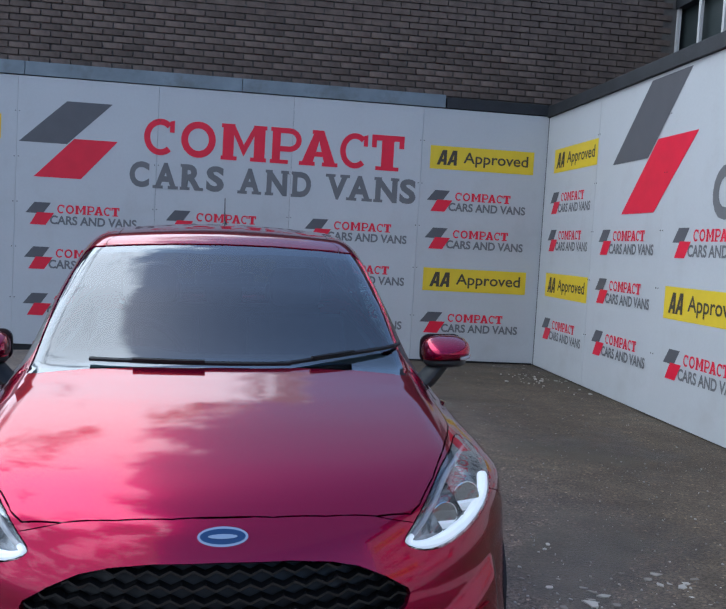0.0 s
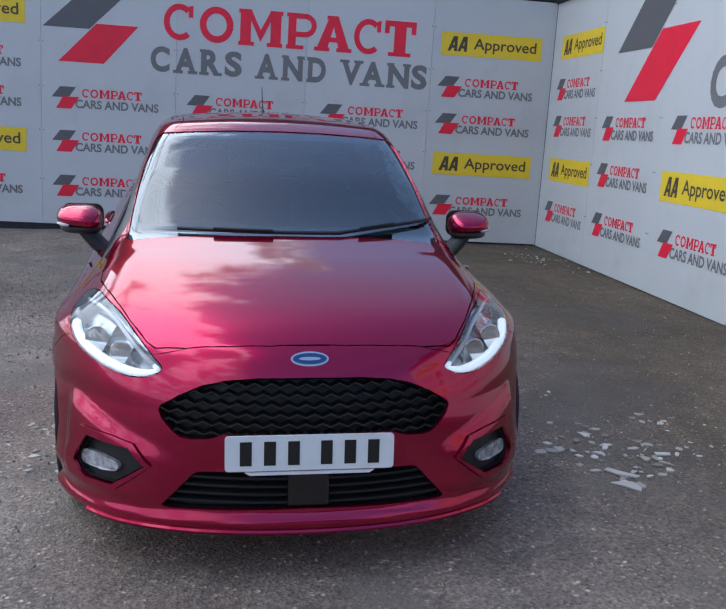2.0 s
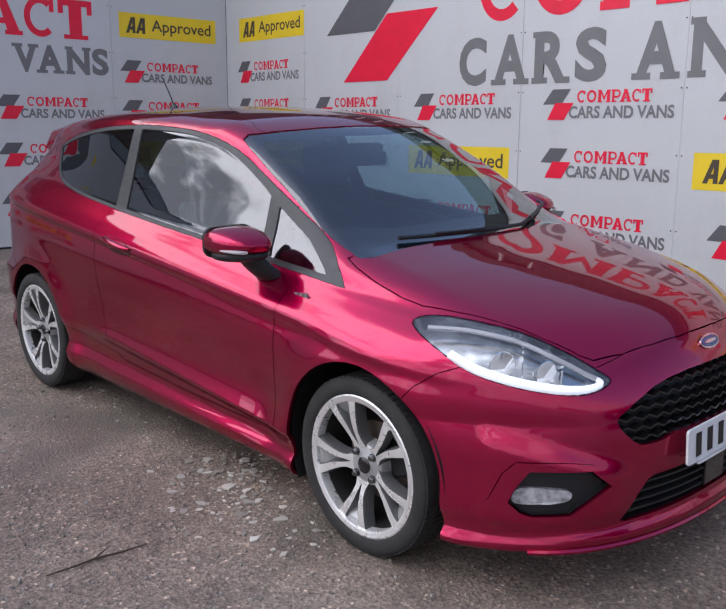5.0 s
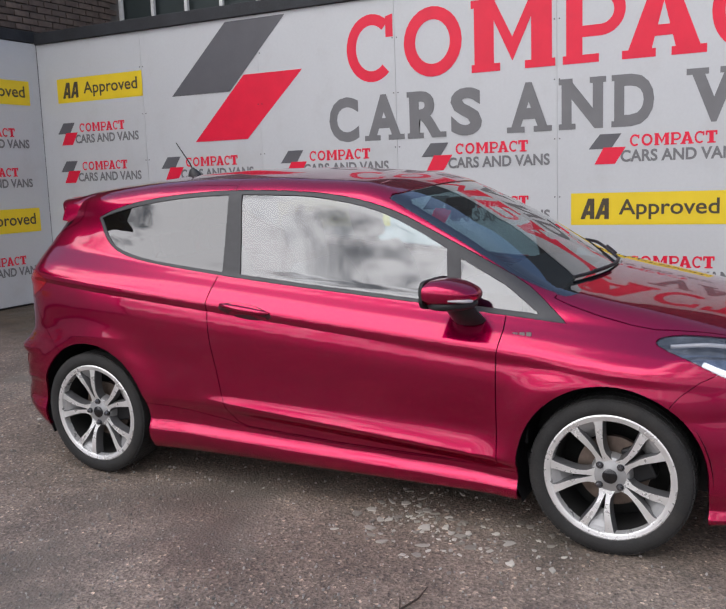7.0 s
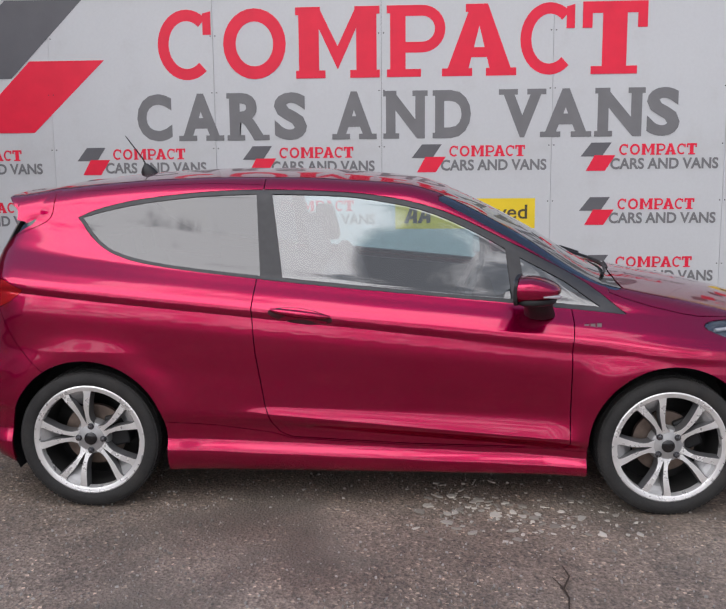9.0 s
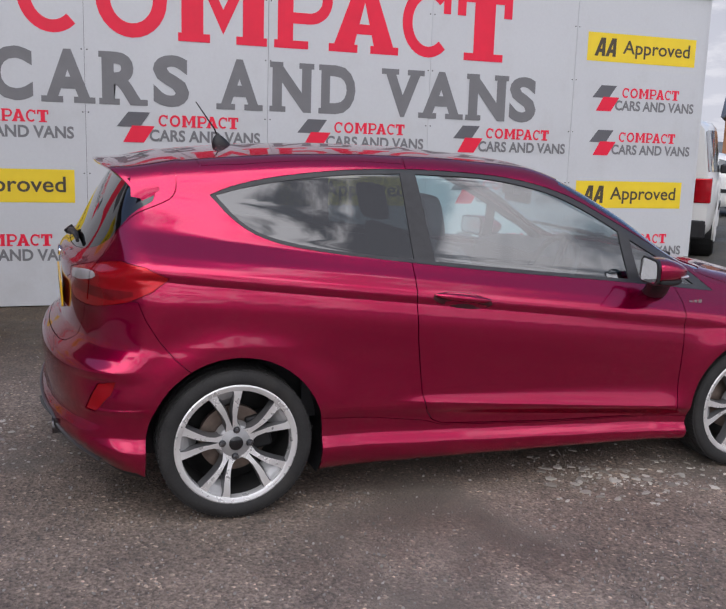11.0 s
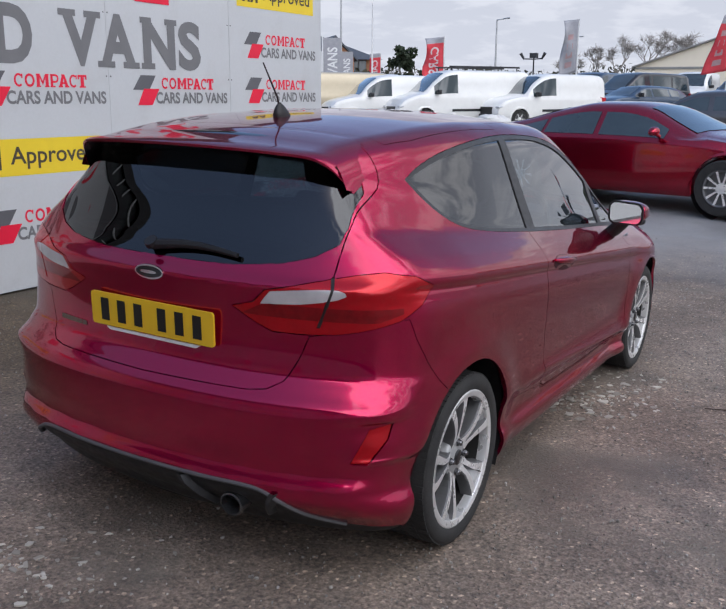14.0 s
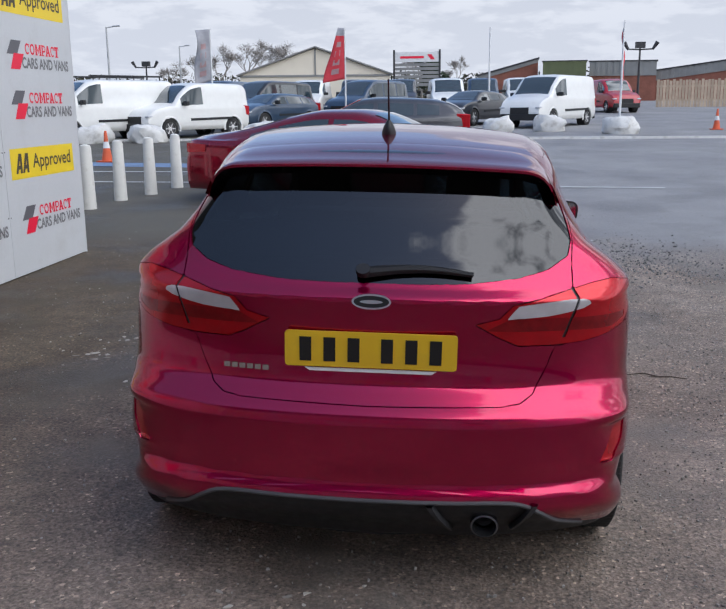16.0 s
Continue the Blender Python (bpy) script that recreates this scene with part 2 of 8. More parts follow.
# ---- mesh helpers ----
def part(name, bm, mat, parent=None, label="", smooth=False, bevel=0.0):
    """Links a bmesh as one mesh object, under a thing or a part."""
    me = bpy.data.meshes.new(name)
    bmesh.ops.recalc_face_normals(bm, faces=bm.faces)
    if smooth:
        for f in bm.faces:
            f.smooth = True
    bm.to_mesh(me)
    bm.free()
    for m in (mat if isinstance(mat, (list, tuple)) else [mat]):
        me.materials.append(m)
    if smooth:
        me.set_sharp_from_angle(angle=radians(38))
    ob = new(name, me)
    if bevel:
        b = ob.modifiers.new("bevel", "BEVEL")
        b.width, b.segments, b.limit_method, b.angle_limit = bevel, 2, "ANGLE", radians(35)
    if parent:
        ob.parent = parent
    if label:
        ob["label"] = label
    return ob


def thing(name, at=None, label="", category="", group="", kind=""):
    e = new(name)
    e.empty_display_size = 0.1
    if at is not None:
        e.matrix_world = at
    return tagged(e, label, category, group, kind)


def box(bm, lo, hi, m=None, index=0):
    vs = [bm.verts.new((x, y, z)) for x in (lo[0], hi[0]) for y in (lo[1], hi[1]) for z in (lo[2], hi[2])]
    if m is not None:
        for v in vs:
            v.co = m @ v.co
    for q in ((0, 1, 3, 2), (4, 6, 7, 5), (0, 4, 5, 1), (2, 3, 7, 6), (0, 2, 6, 4), (1, 5, 7, 3)):
        bm.faces.new([vs[i] for i in q]).material_index = index
    return vs


def prism(bm, outline, place, depth, index=0):
    """An outline of (u, v) given thickness: place maps (u, v, w) to a point, w from 0 to depth."""
    a = [bm.verts.new(place(u, v, 0)) for u, v in outline]
    b = [bm.verts.new(place(u, v, depth)) for u, v in outline]
    k = len(a)
    bm.faces.new(a).material_index = index
    bm.faces.new(b[::-1]).material_index = index
    for i in range(k):
        bm.faces.new((a[i], b[i], b[(i + 1) % k], a[(i + 1) % k])).material_index = index


def tube(bm, points, radius, sides=8, closed=False, index=0):
    """A round bar along points; radius is a number or one for each point."""
    pts = [Vector(p) for p in points]
    k = len(pts)
    rings = []
    up = None
    for i, p in enumerate(pts):
        a = pts[(i - 1) % k] if closed or i else p
        b = pts[(i + 1) % k] if closed or i < k - 1 else p
        d = (b - a).normalized()
        if up is None:
            up = d.orthogonal().normalized()
        up = (up - d * up.dot(d)).normalized()
        side = d.cross(up)
        r = radius[i] if isinstance(radius, (list, tuple)) else radius
        rings.append([bm.verts.new(p + (up * math.cos(t) + side * math.sin(t)) * r) for t in (2 * math.pi * j / sides for j in range(sides))])
    for i in range(k if closed else k - 1):
        a, b = rings[i], rings[(i + 1) % k]
        for j in range(sides):
            bm.faces.new((a[j], a[(j + 1) % sides], b[(j + 1) % sides], b[j])).material_index = index
    if not closed:
        bm.faces.new(rings[0][::-1]).material_index = index
        bm.faces.new(rings[-1]).material_index = index


def lathe(bm, profile, place, sides=32, index=0, cap=True):
    """Turns a profile of (radius, along) about an axis: place maps (x, y, along) to a point."""
    rings = [[bm.verts.new(place(r * math.cos(t), r * math.sin(t), h)) for t in (2 * math.pi * j / sides for j in range(sides))] for r, h in profile]
    for a, b in zip(rings, rings[1:]):
        for j in range(sides):
            bm.faces.new((a[j], a[(j + 1) % sides], b[(j + 1) % sides], b[j])).material_index = index
    if cap:
        bm.faces.new(rings[0][::-1]).material_index = index
        bm.faces.new(rings[-1]).material_index = index


def rounded(u0, v0, u1, v1, r, k=4):
    """The outline of a rounded rectangle."""
    out = []
    for cu, cv, a in ((u1 - r, v1 - r, 0), (u0 + r, v1 - r, 90), (u0 + r, v0 + r, 180), (u1 - r, v0 + r, 270)):
        for i in range(k + 1):
            t = radians(a + 90 * i / k)
            out.append((cu + r * math.cos(t), cv + r * math.sin(t)))
    return out


def smooth_outline(pts, per=5, closed=True):
    """A Catmull-Rom curve through a few corner points."""
    k = len(pts)
    out = []
    for i in range(k if closed else k - 1):
        if closed:
            p0, p1, p2, p3 = (pts[(i + j - 1) % k] for j in range(4))
        else:
            p0, p1, p2, p3 = (pts[min(max(i + j - 1, 0), k - 1)] for j in range(4))
        for s in range(per):
            t = s / per
            out.append(tuple(0.5 * (2 * b + (c - a) * t + (2 * a - 5 * b + 4 * c - d) * t * t + (3 * b - a - 3 * c + d) * t ** 3)
                             for a, b, c, d in zip(p0, p1, p2, p3)))
    if not closed:
        out.append(tuple(pts[-1]))
    return out


def word_mesh(text, bold=0.0):
    """Lettering in the built-in font, as flat faces scaled to a box one high and one wide."""
    cu = bpy.data.curves.new("lettering", "FONT")
    cu.body, cu.offset, cu.resolution_u = text, bold, 4
    ob = new("lettering", cu)
    bpy.context.view_layer.update()
    me = bpy.data.meshes.new_from_object(ob.evaluated_get(bpy.context.evaluated_depsgraph_get()))
    co = np.array([v.co[:] for v in me.vertices])
    polys = [tuple(p.vertices) for p in me.polygons]
    bpy.data.objects.remove(ob)
    bpy.data.curves.remove(cu)
    bpy.data.meshes.remove(me)
    lo, hi = co.min(0), co.max(0)
    return (co[:, :2] - lo[:2]) / (hi - lo)[:2], polys


def stamp(bm, word, place, u0, v0, u1, v1, lift=0.0, index=0):
    """Puts lettering from word_mesh into the box u0..u1, v0..v1."""
    co, polys = word
    vs = [bm.verts.new(place(u0 + (u1 - u0) * c[0], v0 + (v1 - v0) * c[1], lift)) for c in co]
    for q in polys:
        bm.faces.new([vs[i] for i in q]).material_index = index


# ---- the hatchback's outer form: a smooth solid from a few profile curves ----
def spline(knots):
    """A smooth curve through (x, y) knots, for numpy arrays (monotone between the knots)."""
    kx = np.array([k[0] for k in knots], float)
    ky = np.array([k[1] for k in knots], float)
    h = np.diff(kx)
    d = np.diff(ky) / h
    m = np.zeros_like(ky)
    m[1:-1] = np.where(d[:-1] * d[1:] > 0, 2 * d[:-1] * d[1:] / np.where(d[:-1] + d[1:] == 0, 1, d[:-1] + d[1:]), 0)
    m[0], m[-1] = d[0], d[-1]

    def f(x):
        x = np.clip(np.asarray(x, float), kx[0], kx[-1])
        i = np.clip(np.searchsorted(kx, x) - 1, 0, len(h) - 1)
        t = (x - kx[i]) / h[i]
        a, b = ky[i], ky[i + 1]
        return (a * (1 + 2 * t) * (1 - t) ** 2 + b * t * t * (3 - 2 * t)
                + h[i] * (m[i] * t * (1 - t) ** 2 - m[i + 1] * t * t * (1 - t)))
    return f


def smax(a, b, k):
    h = np.maximum(k - np.abs(a - b), 0) / k
    return np.maximum(a, b) + h * h * k * 0.25


# bonnet, windscreen and roof along the middle: y, z
TOP = spline([(-2.10, 0.60), (-2.04, 0.69), (-1.97, 0.765), (-1.85, 0.825), (-1.65, 0.882), (-1.45, 0.922), (-1.25, 0.955),
              (-1.12, 0.978), (-1.07, 0.992), (-0.66, 1.222), (-0.30, 1.385), (-0.16, 1.420), (0.05, 1.441), (0.35, 1.456),
              (0.65, 1.457), (0.95, 1.446), (1.25, 1.420), (1.55, 1.380), (2.0, 1.31)])
TOP_SLOPE = spline([(-2.1, 1.2), (-1.95, 0.6), (-1.7, 0.25), (-1.2, 0.16), (-1.0, 0.5), (-0.3, 0.5), (-0.1, 0.15), (0.5, 0.0), (2, 0.2)])
TOP_BOW = spline([(-2.1, 0.55), (-1.5, 0.45), (-1.1, 0.30), (-0.3, 0.24), (0.1, 0.1), (0.6, 0.0), (2.0, 0.0)])
CROWN = spline([(-2.1, 0.03), (-1.2, 0.045), (-0.9, 0.02), (-0.3, 0.06), (0.2, 0.12), (1.0, 0.11), (2.0, 0.10)])
# nose and tail along the middle: z, y
NOSE = spline([(0.12, -1.96), (0.165, -2.045), (0.20, -2.06), (0.24, -2.045), (0.35, -2.05), (0.48, -2.058), (0.58, -2.05), (0.66, -2.03),
               (0.72, -2.005), (0.80, -1.94), (0.95, -1.7)])
TAIL = spline([(0.14, 1.80), (0.22, 1.86), (0.28, 1.925), (0.335, 1.958), (0.362, 1.957), (0.405, 1.936), (0.48, 1.946), (0.585, 1.953), (0.615, 1.944), (0.655, 1.905), (0.70, 1.87), (0.80, 1.862),
               (0.90, 1.868), (0.955, 1.872), (0.99, 1.835), (1.05, 1.795), (1.20, 1.715), (1.33, 1.63), (1.40, 1.57), (1.5, 1.45)])
# half width: along the body's side by height over or under the shoulder crease
SIDE = spline([(-0.75, 0.780), (-0.68, 0.805), (-0.640, 0.830), (-0.600, 0.8395), (-0.548, 0.819), (-0.50, 0.828), (-0.44, 0.850), (-0.40, 0.851),
               (-0.30, 0.851), (-0.20, 0.857), (-0.115, 0.860), (-0.07, 0.8565), (-0.035, 0.851), (-0.010, 0.8535), (0.008, 0.8525),
               (0.06, 0.818), (0.11, 0.770), (0.14, 0.744), (0.18, 0.7275), (0.50, 0.603), (0.75, 0.50)])
TAPER = spline([(-2.1, 0.24), (-1.9, 0.15), (-1.7, 0.048), (-1.5, 0.012), (-1.2, 0.0), (-0.7, 0.0), (0.7, 0.0), (1.2, 0.006), (1.45, 0.024),
                (1.6, 0.05), (1.75, 0.095), (2.0, 0.2)])
CABIN_TAPER = spline([(-1.6, 0.05), (-1.0, 0.035), (-0.4, 0.008), (0.2, 0.0), (0.7, 0.006), (1.3, 0.058), (1.6, 0.10), (2.0, 0.16)])
LOW_FULL = spline([(1.2, 0.0), (1.45, 0.006), (1.6, 0.022), (1.75, 0.045), (2.0, 0.06)])
WHEEL_Y, WHEEL_Z = 1.2465, 0.305


def crease(y):
    return 0.838 + 0.094 * (y - 0.1)


def half_width(y, z):
    d = z - crease(y)
    low = np.clip((0.86 - z) / 0.6, 0, 1)
    # under the crease the lower body keeps level with the ground
    dd = np.where(d < -0.28, -0.28 + (d + 0.28) * (0.47 / np.maximum(crease(y) - 0.28 - 0.088, 0.2)), d)
    w = SIDE(dd) - TAPER(y) + LOW_FULL(y) * np.clip((0.92 - z) / 0.25, 0, 1)
    # undercut below the shoulder crease, strongest towards the tail
    w = w - 0.0055 * (0.3 + 0.7 * np.clip((y + 0.6) / 0.8, 0, 1)) * np.exp(-((d + 0.022) / 0.011) ** 2)
    # fold low on the door
    e = z - (0.436 + 0.0765 * (y - 0.47))
    there = np.clip((0.64 - y) / 0.2, 0, 1) * np.clip((y + 0.92) / 0.2, 0, 1)
    wide = 0.035 + 0.07 * np.clip((0.5 - y) / 1.1, 0, 1)
    ramp_up = np.where(e > 0, np.clip(1 - e / wide, 0, 1) ** 1.6, np.clip(1 + e / 0.060, 0, 1) ** 2 * (3 - 2 * np.clip(1 + e / 0.060, 0, 1)))
    w = w + there * 0.28 * wide * (ramp_up - 0.45 * np.exp(-(e / 0.16) ** 2))
    up = np.clip((d - 0.02) / 0.28, 0, 1)
    w = w - CABIN_TAPER(y) * up * up * (3 - 2 * up)
    for wy in (-WHEEL_Y, WHEEL_Y):
        r = np.hypot(y - wy, z - WHEEL_Z)
        w = w + 0.020 * np.exp(-((r - 0.36) / 0.10) ** 2) * np.clip((0.9 - z) / 0.2, 0, 1)
    return w


def body(x, y, z):
    """Below zero inside the car's body."""
    a = np.abs(x)
    ye = y - TOP_BOW(y) * a * a
    top = (z - (TOP(ye) - CROWN(y) * a * a)) / np.sqrt(1 + TOP_SLOPE(ye) ** 2)
    side = (a - half_width(y, z)) * 0.95
    full = 0.72 + 0.28 * np.clip((z - 0.2) / 0.35, 0, 1)
    nose = (NOSE(z) + (0.36 * a ** 2 + 0.52 * a ** 4) * full - y) * 0.85
    tail = (y - (TAIL(z) - 0.16 * a ** 2 - 0.22 * a ** 4)) * 0.88
    k = np.where(y < -1.0, 0.10, 0.085)
    g = smax(top, side, k)
    g = smax(g, nose, 0.08)
    g = smax(g, tail, 0.06 + 0.05 * np.clip((z - 0.50) / 0.15, 0, 1) * np.clip((1.0 - z) / 0.08, 0, 1))
    # ledge and hollow round the bumper's reflector
    u = (a - y) * 0.7071
    wide = np.exp(-((u + 0.70) / 0.095) ** 2) * np.clip((y - 1.45) / 0.1, 0, 1)
    g = g + wide * (0.013 * np.clip((0.580 - z) / 0.016, 0, 1) * np.clip((z - 0.42) / 0.12, 0, 1) - 0.013 * np.exp(-((z - 0.606) / 0.019) ** 2))
    # crease that runs on from the reflector to the wheel arch
    g = g - 0.006 * np.exp(-((z - 0.452) / 0.011) ** 2) * np.clip((0.80 + u) / 0.05, 0, 1) * np.clip((-0.50 - u) / 0.05, 0, 1) * (y > 1.4)
    # facet above the fog lamp and the raised frame round it
    uf = (a + y) * 0.7071
    line = 0.572 + 0.278 * (uf + 0.633)
    step_ = np.clip((line - z) / 0.075, 0, 1)
    span = np.clip((-0.630 - uf) / 0.05, 0, 1) * np.clip((uf + 1.16) / 0.14, 0, 1) * np.clip((z - 0.215) / 0.07, 0, 1) * (y < -1.2)
    g = g - 0.017 * step_ * step_ * (3 - 2 * step_) * span * span * (3 - 2 * span)
    return smax(g, (0.158 - z), 0.03)


def cast(o, d, far=3.2, steps=96):
    """Where rays from o along d first leave the body, for arrays of points."""
    o, d = np.asarray(o, float), np.asarray(d, float)
    lo = np.zeros(len(o))
    hi = np.full(len(o), np.nan)
    for r in np.linspace(0.05, far, steps):
        p = o + d * r
        out = (body(p[:, 0], p[:, 1], p[:, 2]) > 0) & np.isnan(hi)
        hi[out] = r
        lo[np.isnan(hi)] = r
    hi = np.where(np.isnan(hi), far, hi)
    for _ in range(22):
        mid = (lo + hi) / 2
        p = o + d * mid[:, None]
        out = body(p[:, 0], p[:, 1], p[:, 2]) > 0
        hi, lo = np.where(out, mid, hi), np.where(out, lo, mid)
    return o + d * hi[:, None]


def body_normal(p):
    e = 0.002
    n = np.stack([body(p[:, 0] + e * (i == 0), p[:, 1] + e * (i == 1), p[:, 2] + e * (i == 2))
                  - body(p[:, 0] - e * (i == 0), p[:, 1] - e * (i == 1), p[:, 2] - e * (i == 2)) for i in range(3)], 1)
    return n / np.maximum(np.linalg.norm(n, axis=1, keepdims=True), 1e-9)


# ---- the yard: ground, printed hoardings, the buildings they hang on ----
XR, YB = 3.62, 6.255          # faces of the side hoarding and the back hoarding
SHEET = 1.525                 # width of one hoarding sheet


def ground_height(x, y):
    """The yard dips towards its open side; the sales lot beyond climbs gently."""
    p = np.clip(-0.05 + 0.027 * x + 0.0105 * y, -0.15, 0.0)
    far = 0.0215 * np.clip(-4.5 - y, 0, 95)
    w = np.clip((-4.0 - y) / 4.0, 0, 1)
    return p * (1 - w) + far


def ground_material():
    m = material("gritty damp asphalt", (0.085, 0.076, 0.066), rough=0.8)
    n, l = m.node_tree.nodes, m.node_tree.links
    p = n["Principled BSDF"]
    geo = n.new("ShaderNodeNewGeometry")

    def tex(kind, scale, detail=6, rough_=0.6):
        t = n.new(kind)
        t.inputs["Scale"].default_value = scale
        if kind == "ShaderNodeTexNoise":
            t.inputs["Detail"].default_value = detail
            t.inputs["Roughness"].default_value = rough_
        l.new(geo.outputs["Position"], t.inputs["Vector"])
        return t

    def ramp(sock, stops):
        r = n.new("ShaderNodeValToRGB")
        e = r.color_ramp.elements
        while len(e) < len(stops):
            e.new(0.5)
        for k, (pos, c) in zip(e, stops):
            k.position, k.color = pos, (*c, 1) if len(c) == 3 else c
        l.new(sock, r.inputs["Fac"])
        return r.outputs["Color"]

    def mix(a, b, fac, kind="MIX"):
        x = n.new("ShaderNodeMix")
        x.data_type, x.blend_type = "RGBA", kind
        for s, v in ((x.inputs["A"], a), (x.inputs["B"], b), (x.inputs["Factor"], fac)):
            if hasattr(v, "is_output"):
                l.new(v, s)
            else:
                s.default_value = v
        return x.outputs["Result"]

    large = tex("ShaderNodeTexNoise", 0.55, 7, 0.6).outputs["Fac"]
    mid = tex("ShaderNodeTexNoise", 5.0, 8, 0.65).outputs["Fac"]
    fine = tex("ShaderNodeTexNoise", 70.0, 4, 0.7).outputs["Fac"]
    chips = tex("ShaderNodeTexVoronoi", 85.0)
    soil = ramp(large, [(0.34, (0.150, 0.118, 0.097)), (0.52, (0.232, 0.190, 0.160)), (0.68, (0.300, 0.254, 0.218))])
    soil = mix(soil, ramp(mid, [(0.3, (0.70, 0.70, 0.70)), (0.7, (1.25, 1.22, 1.18))]), 1.0, "MULTIPLY")
    soil = mix(soil, ramp(fine, [(0.3, (0.48, 0.48, 0.48)), (0.68, (1.58, 1.55, 1.50))]), 1.0, "MULTIPLY")
    stone = ramp(chips.outputs["Color"], [(0.0, (0.45, 0.44, 0.43)), (0.55, (1.0, 1.0, 1.0)), (0.86, (1.25, 1.22, 1.18)), (0.93, (3.0, 2.9, 2.7))])
    soil = mix(soil, stone, 0.8, "MULTIPLY")
    silt = ramp(tex("ShaderNodeTexNoise", 0.9, 5, 0.55).outputs["Fac"], [(0.53, (0, 0, 0)), (0.62, (0.8, 0.8, 0.8))])
    soil = mix(soil, mix((0.196, 0.168, 0.137, 1), ramp(mid, [(0.3, (0.85, 0.85, 0.85)), (0.7, (1.12, 1.12, 1.12))]), 1.0, "MULTIPLY"), silt)
    # the lot beyond the hoarding is smoother grey tarmac
    tar = ramp(tex("ShaderNodeTexNoise", 0.35, 8, 0.65).outputs["Fac"], [(0.3, (0.22, 0.217, 0.222)), (0.7, (0.32, 0.315, 0.31))])
    tar = mix(tar, ramp(fine, [(0.3, (0.85, 0.85, 0.85)), (0.7, (1.15, 1.15, 1.15))]), 1.0, "MULTIPLY")
    sep = n.new("ShaderNodeSeparateXYZ")
    l.new(geo.outputs["Position"], sep.inputs["Vector"])
    wob = n.new("ShaderNodeMath")
    wob.operation = "MULTIPLY_ADD"
    l.new(large, wob.inputs[0])
    wob.inputs[1].default_value = 3.0
    l.new(sep.outputs["Y"], wob.inputs[2])
    lot = n.new("ShaderNodeMapRange")
    lot.inputs["From Min"].default_value, lot.inputs["From Max"].default_value = -2.6, -4.6
    l.new(wob.outputs["Value"], lot.inputs["Value"])
    base = mix(soil, tar, lot.outputs["Result"])
    # darker, mossy dirt gathers towards the side hoarding; shade there is painted in
    edge = n.new("ShaderNodeMath")
    edge.operation = "MULTIPLY_ADD"
    edge.inputs[1].default_value = 2.4
    l.new(large, edge.inputs[0])
    l.new(sep.outputs["X"], edge.inputs[2])
    moss_and_shade = n.new("ShaderNodeMapRange")
    moss_and_shade.interpolation_type = "SMOOTHSTEP"
    moss_and_shade.inputs["From Min"].default_value, moss_and_shade.inputs["From Max"].default_value = 1.9, 3.6
    l.new(edge.outputs["Value"], moss_and_shade.inputs["Value"])
    base = mix(base, mix(base, (0.40, 0.375, 0.305, 1), 1.0, "MULTIPLY"), moss_and_shade.outputs["Result"])
    # damp patches: darker and glossier
    damp = ramp(tex("ShaderNodeTexNoise", 0.8, 6, 0.55).outputs["Fac"], [(0.50, (0, 0, 0)), (0.64, (1, 1, 1))])
    base = mix(base, mix(base, (0.68, 0.67, 0.66, 1), 1.0, "MULTIPLY"), damp)
    l.new(base, p.inputs["Base Color"])
    l.new(ramp(damp, [(0, (0.86, 0.86, 0.86)), (1, (0.52, 0.52, 0.52))]), p.inputs["Roughness"])
    b = n.new("ShaderNodeBump")
    b.inputs["Distance"].default_value = 0.011
    l.new(mix(fine, chips.outputs["Distance"], 0.4), b.inputs["Height"])
    l.new(b.outputs["Normal"], p.inputs["Normal"])
    return m


def spaced(lo, hi, near_lo, near_hi, step, growth=1.25):
    out = list(np.arange(near_lo, near_hi + 1e-6, step))
    d, v = step, near_hi
    while v < hi:
        d *= growth
        v += d
        out.append(min(v, hi))
    d, v = step, near_lo
    while v > lo:
        d *= growth
        v -= d
        out.insert(0, max(v, lo))
    return np.array(out)


gx, gy = spaced(-500, 500, -6.0, 6.0, 0.12), spaced(-900, 300, -8.0, 7.0, 0.12)
GX, GY = np.meshgrid(gx, gy, indexing="ij")
GZ = ground_height(GX, GY)
near = (np.abs(GX) < 7) & (GY > -9) & (GY < 8)
GZ = GZ + np.where(near, np.vectorize(lambda x, y: 0.007 * noise.noise((x * 1.3, y * 1.3, 0)) + 0.004 * noise.noise((x * 4.1, y * 4.1, 3)))(GX, GY), 0)
gme = bpy.data.meshes.new("ground")
nx, ny = GX.shape
gme.from_pydata(np.stack([GX, GY, GZ], -1).reshape(-1, 3).tolist(), [],
                [(i * ny + j, (i + 1) * ny + j, (i + 1) * ny + j + 1, i * ny + j + 1) for i in range(nx - 1) for j in range(ny - 1)])
gme.polygons.foreach_set("use_smooth", [True] * len(gme.polygons))
gme.materials.append(ground_material())
tagged(new("ground", gme), "damp brown-grey gritty asphalt ground with loose stones", "ground", kind="structure")


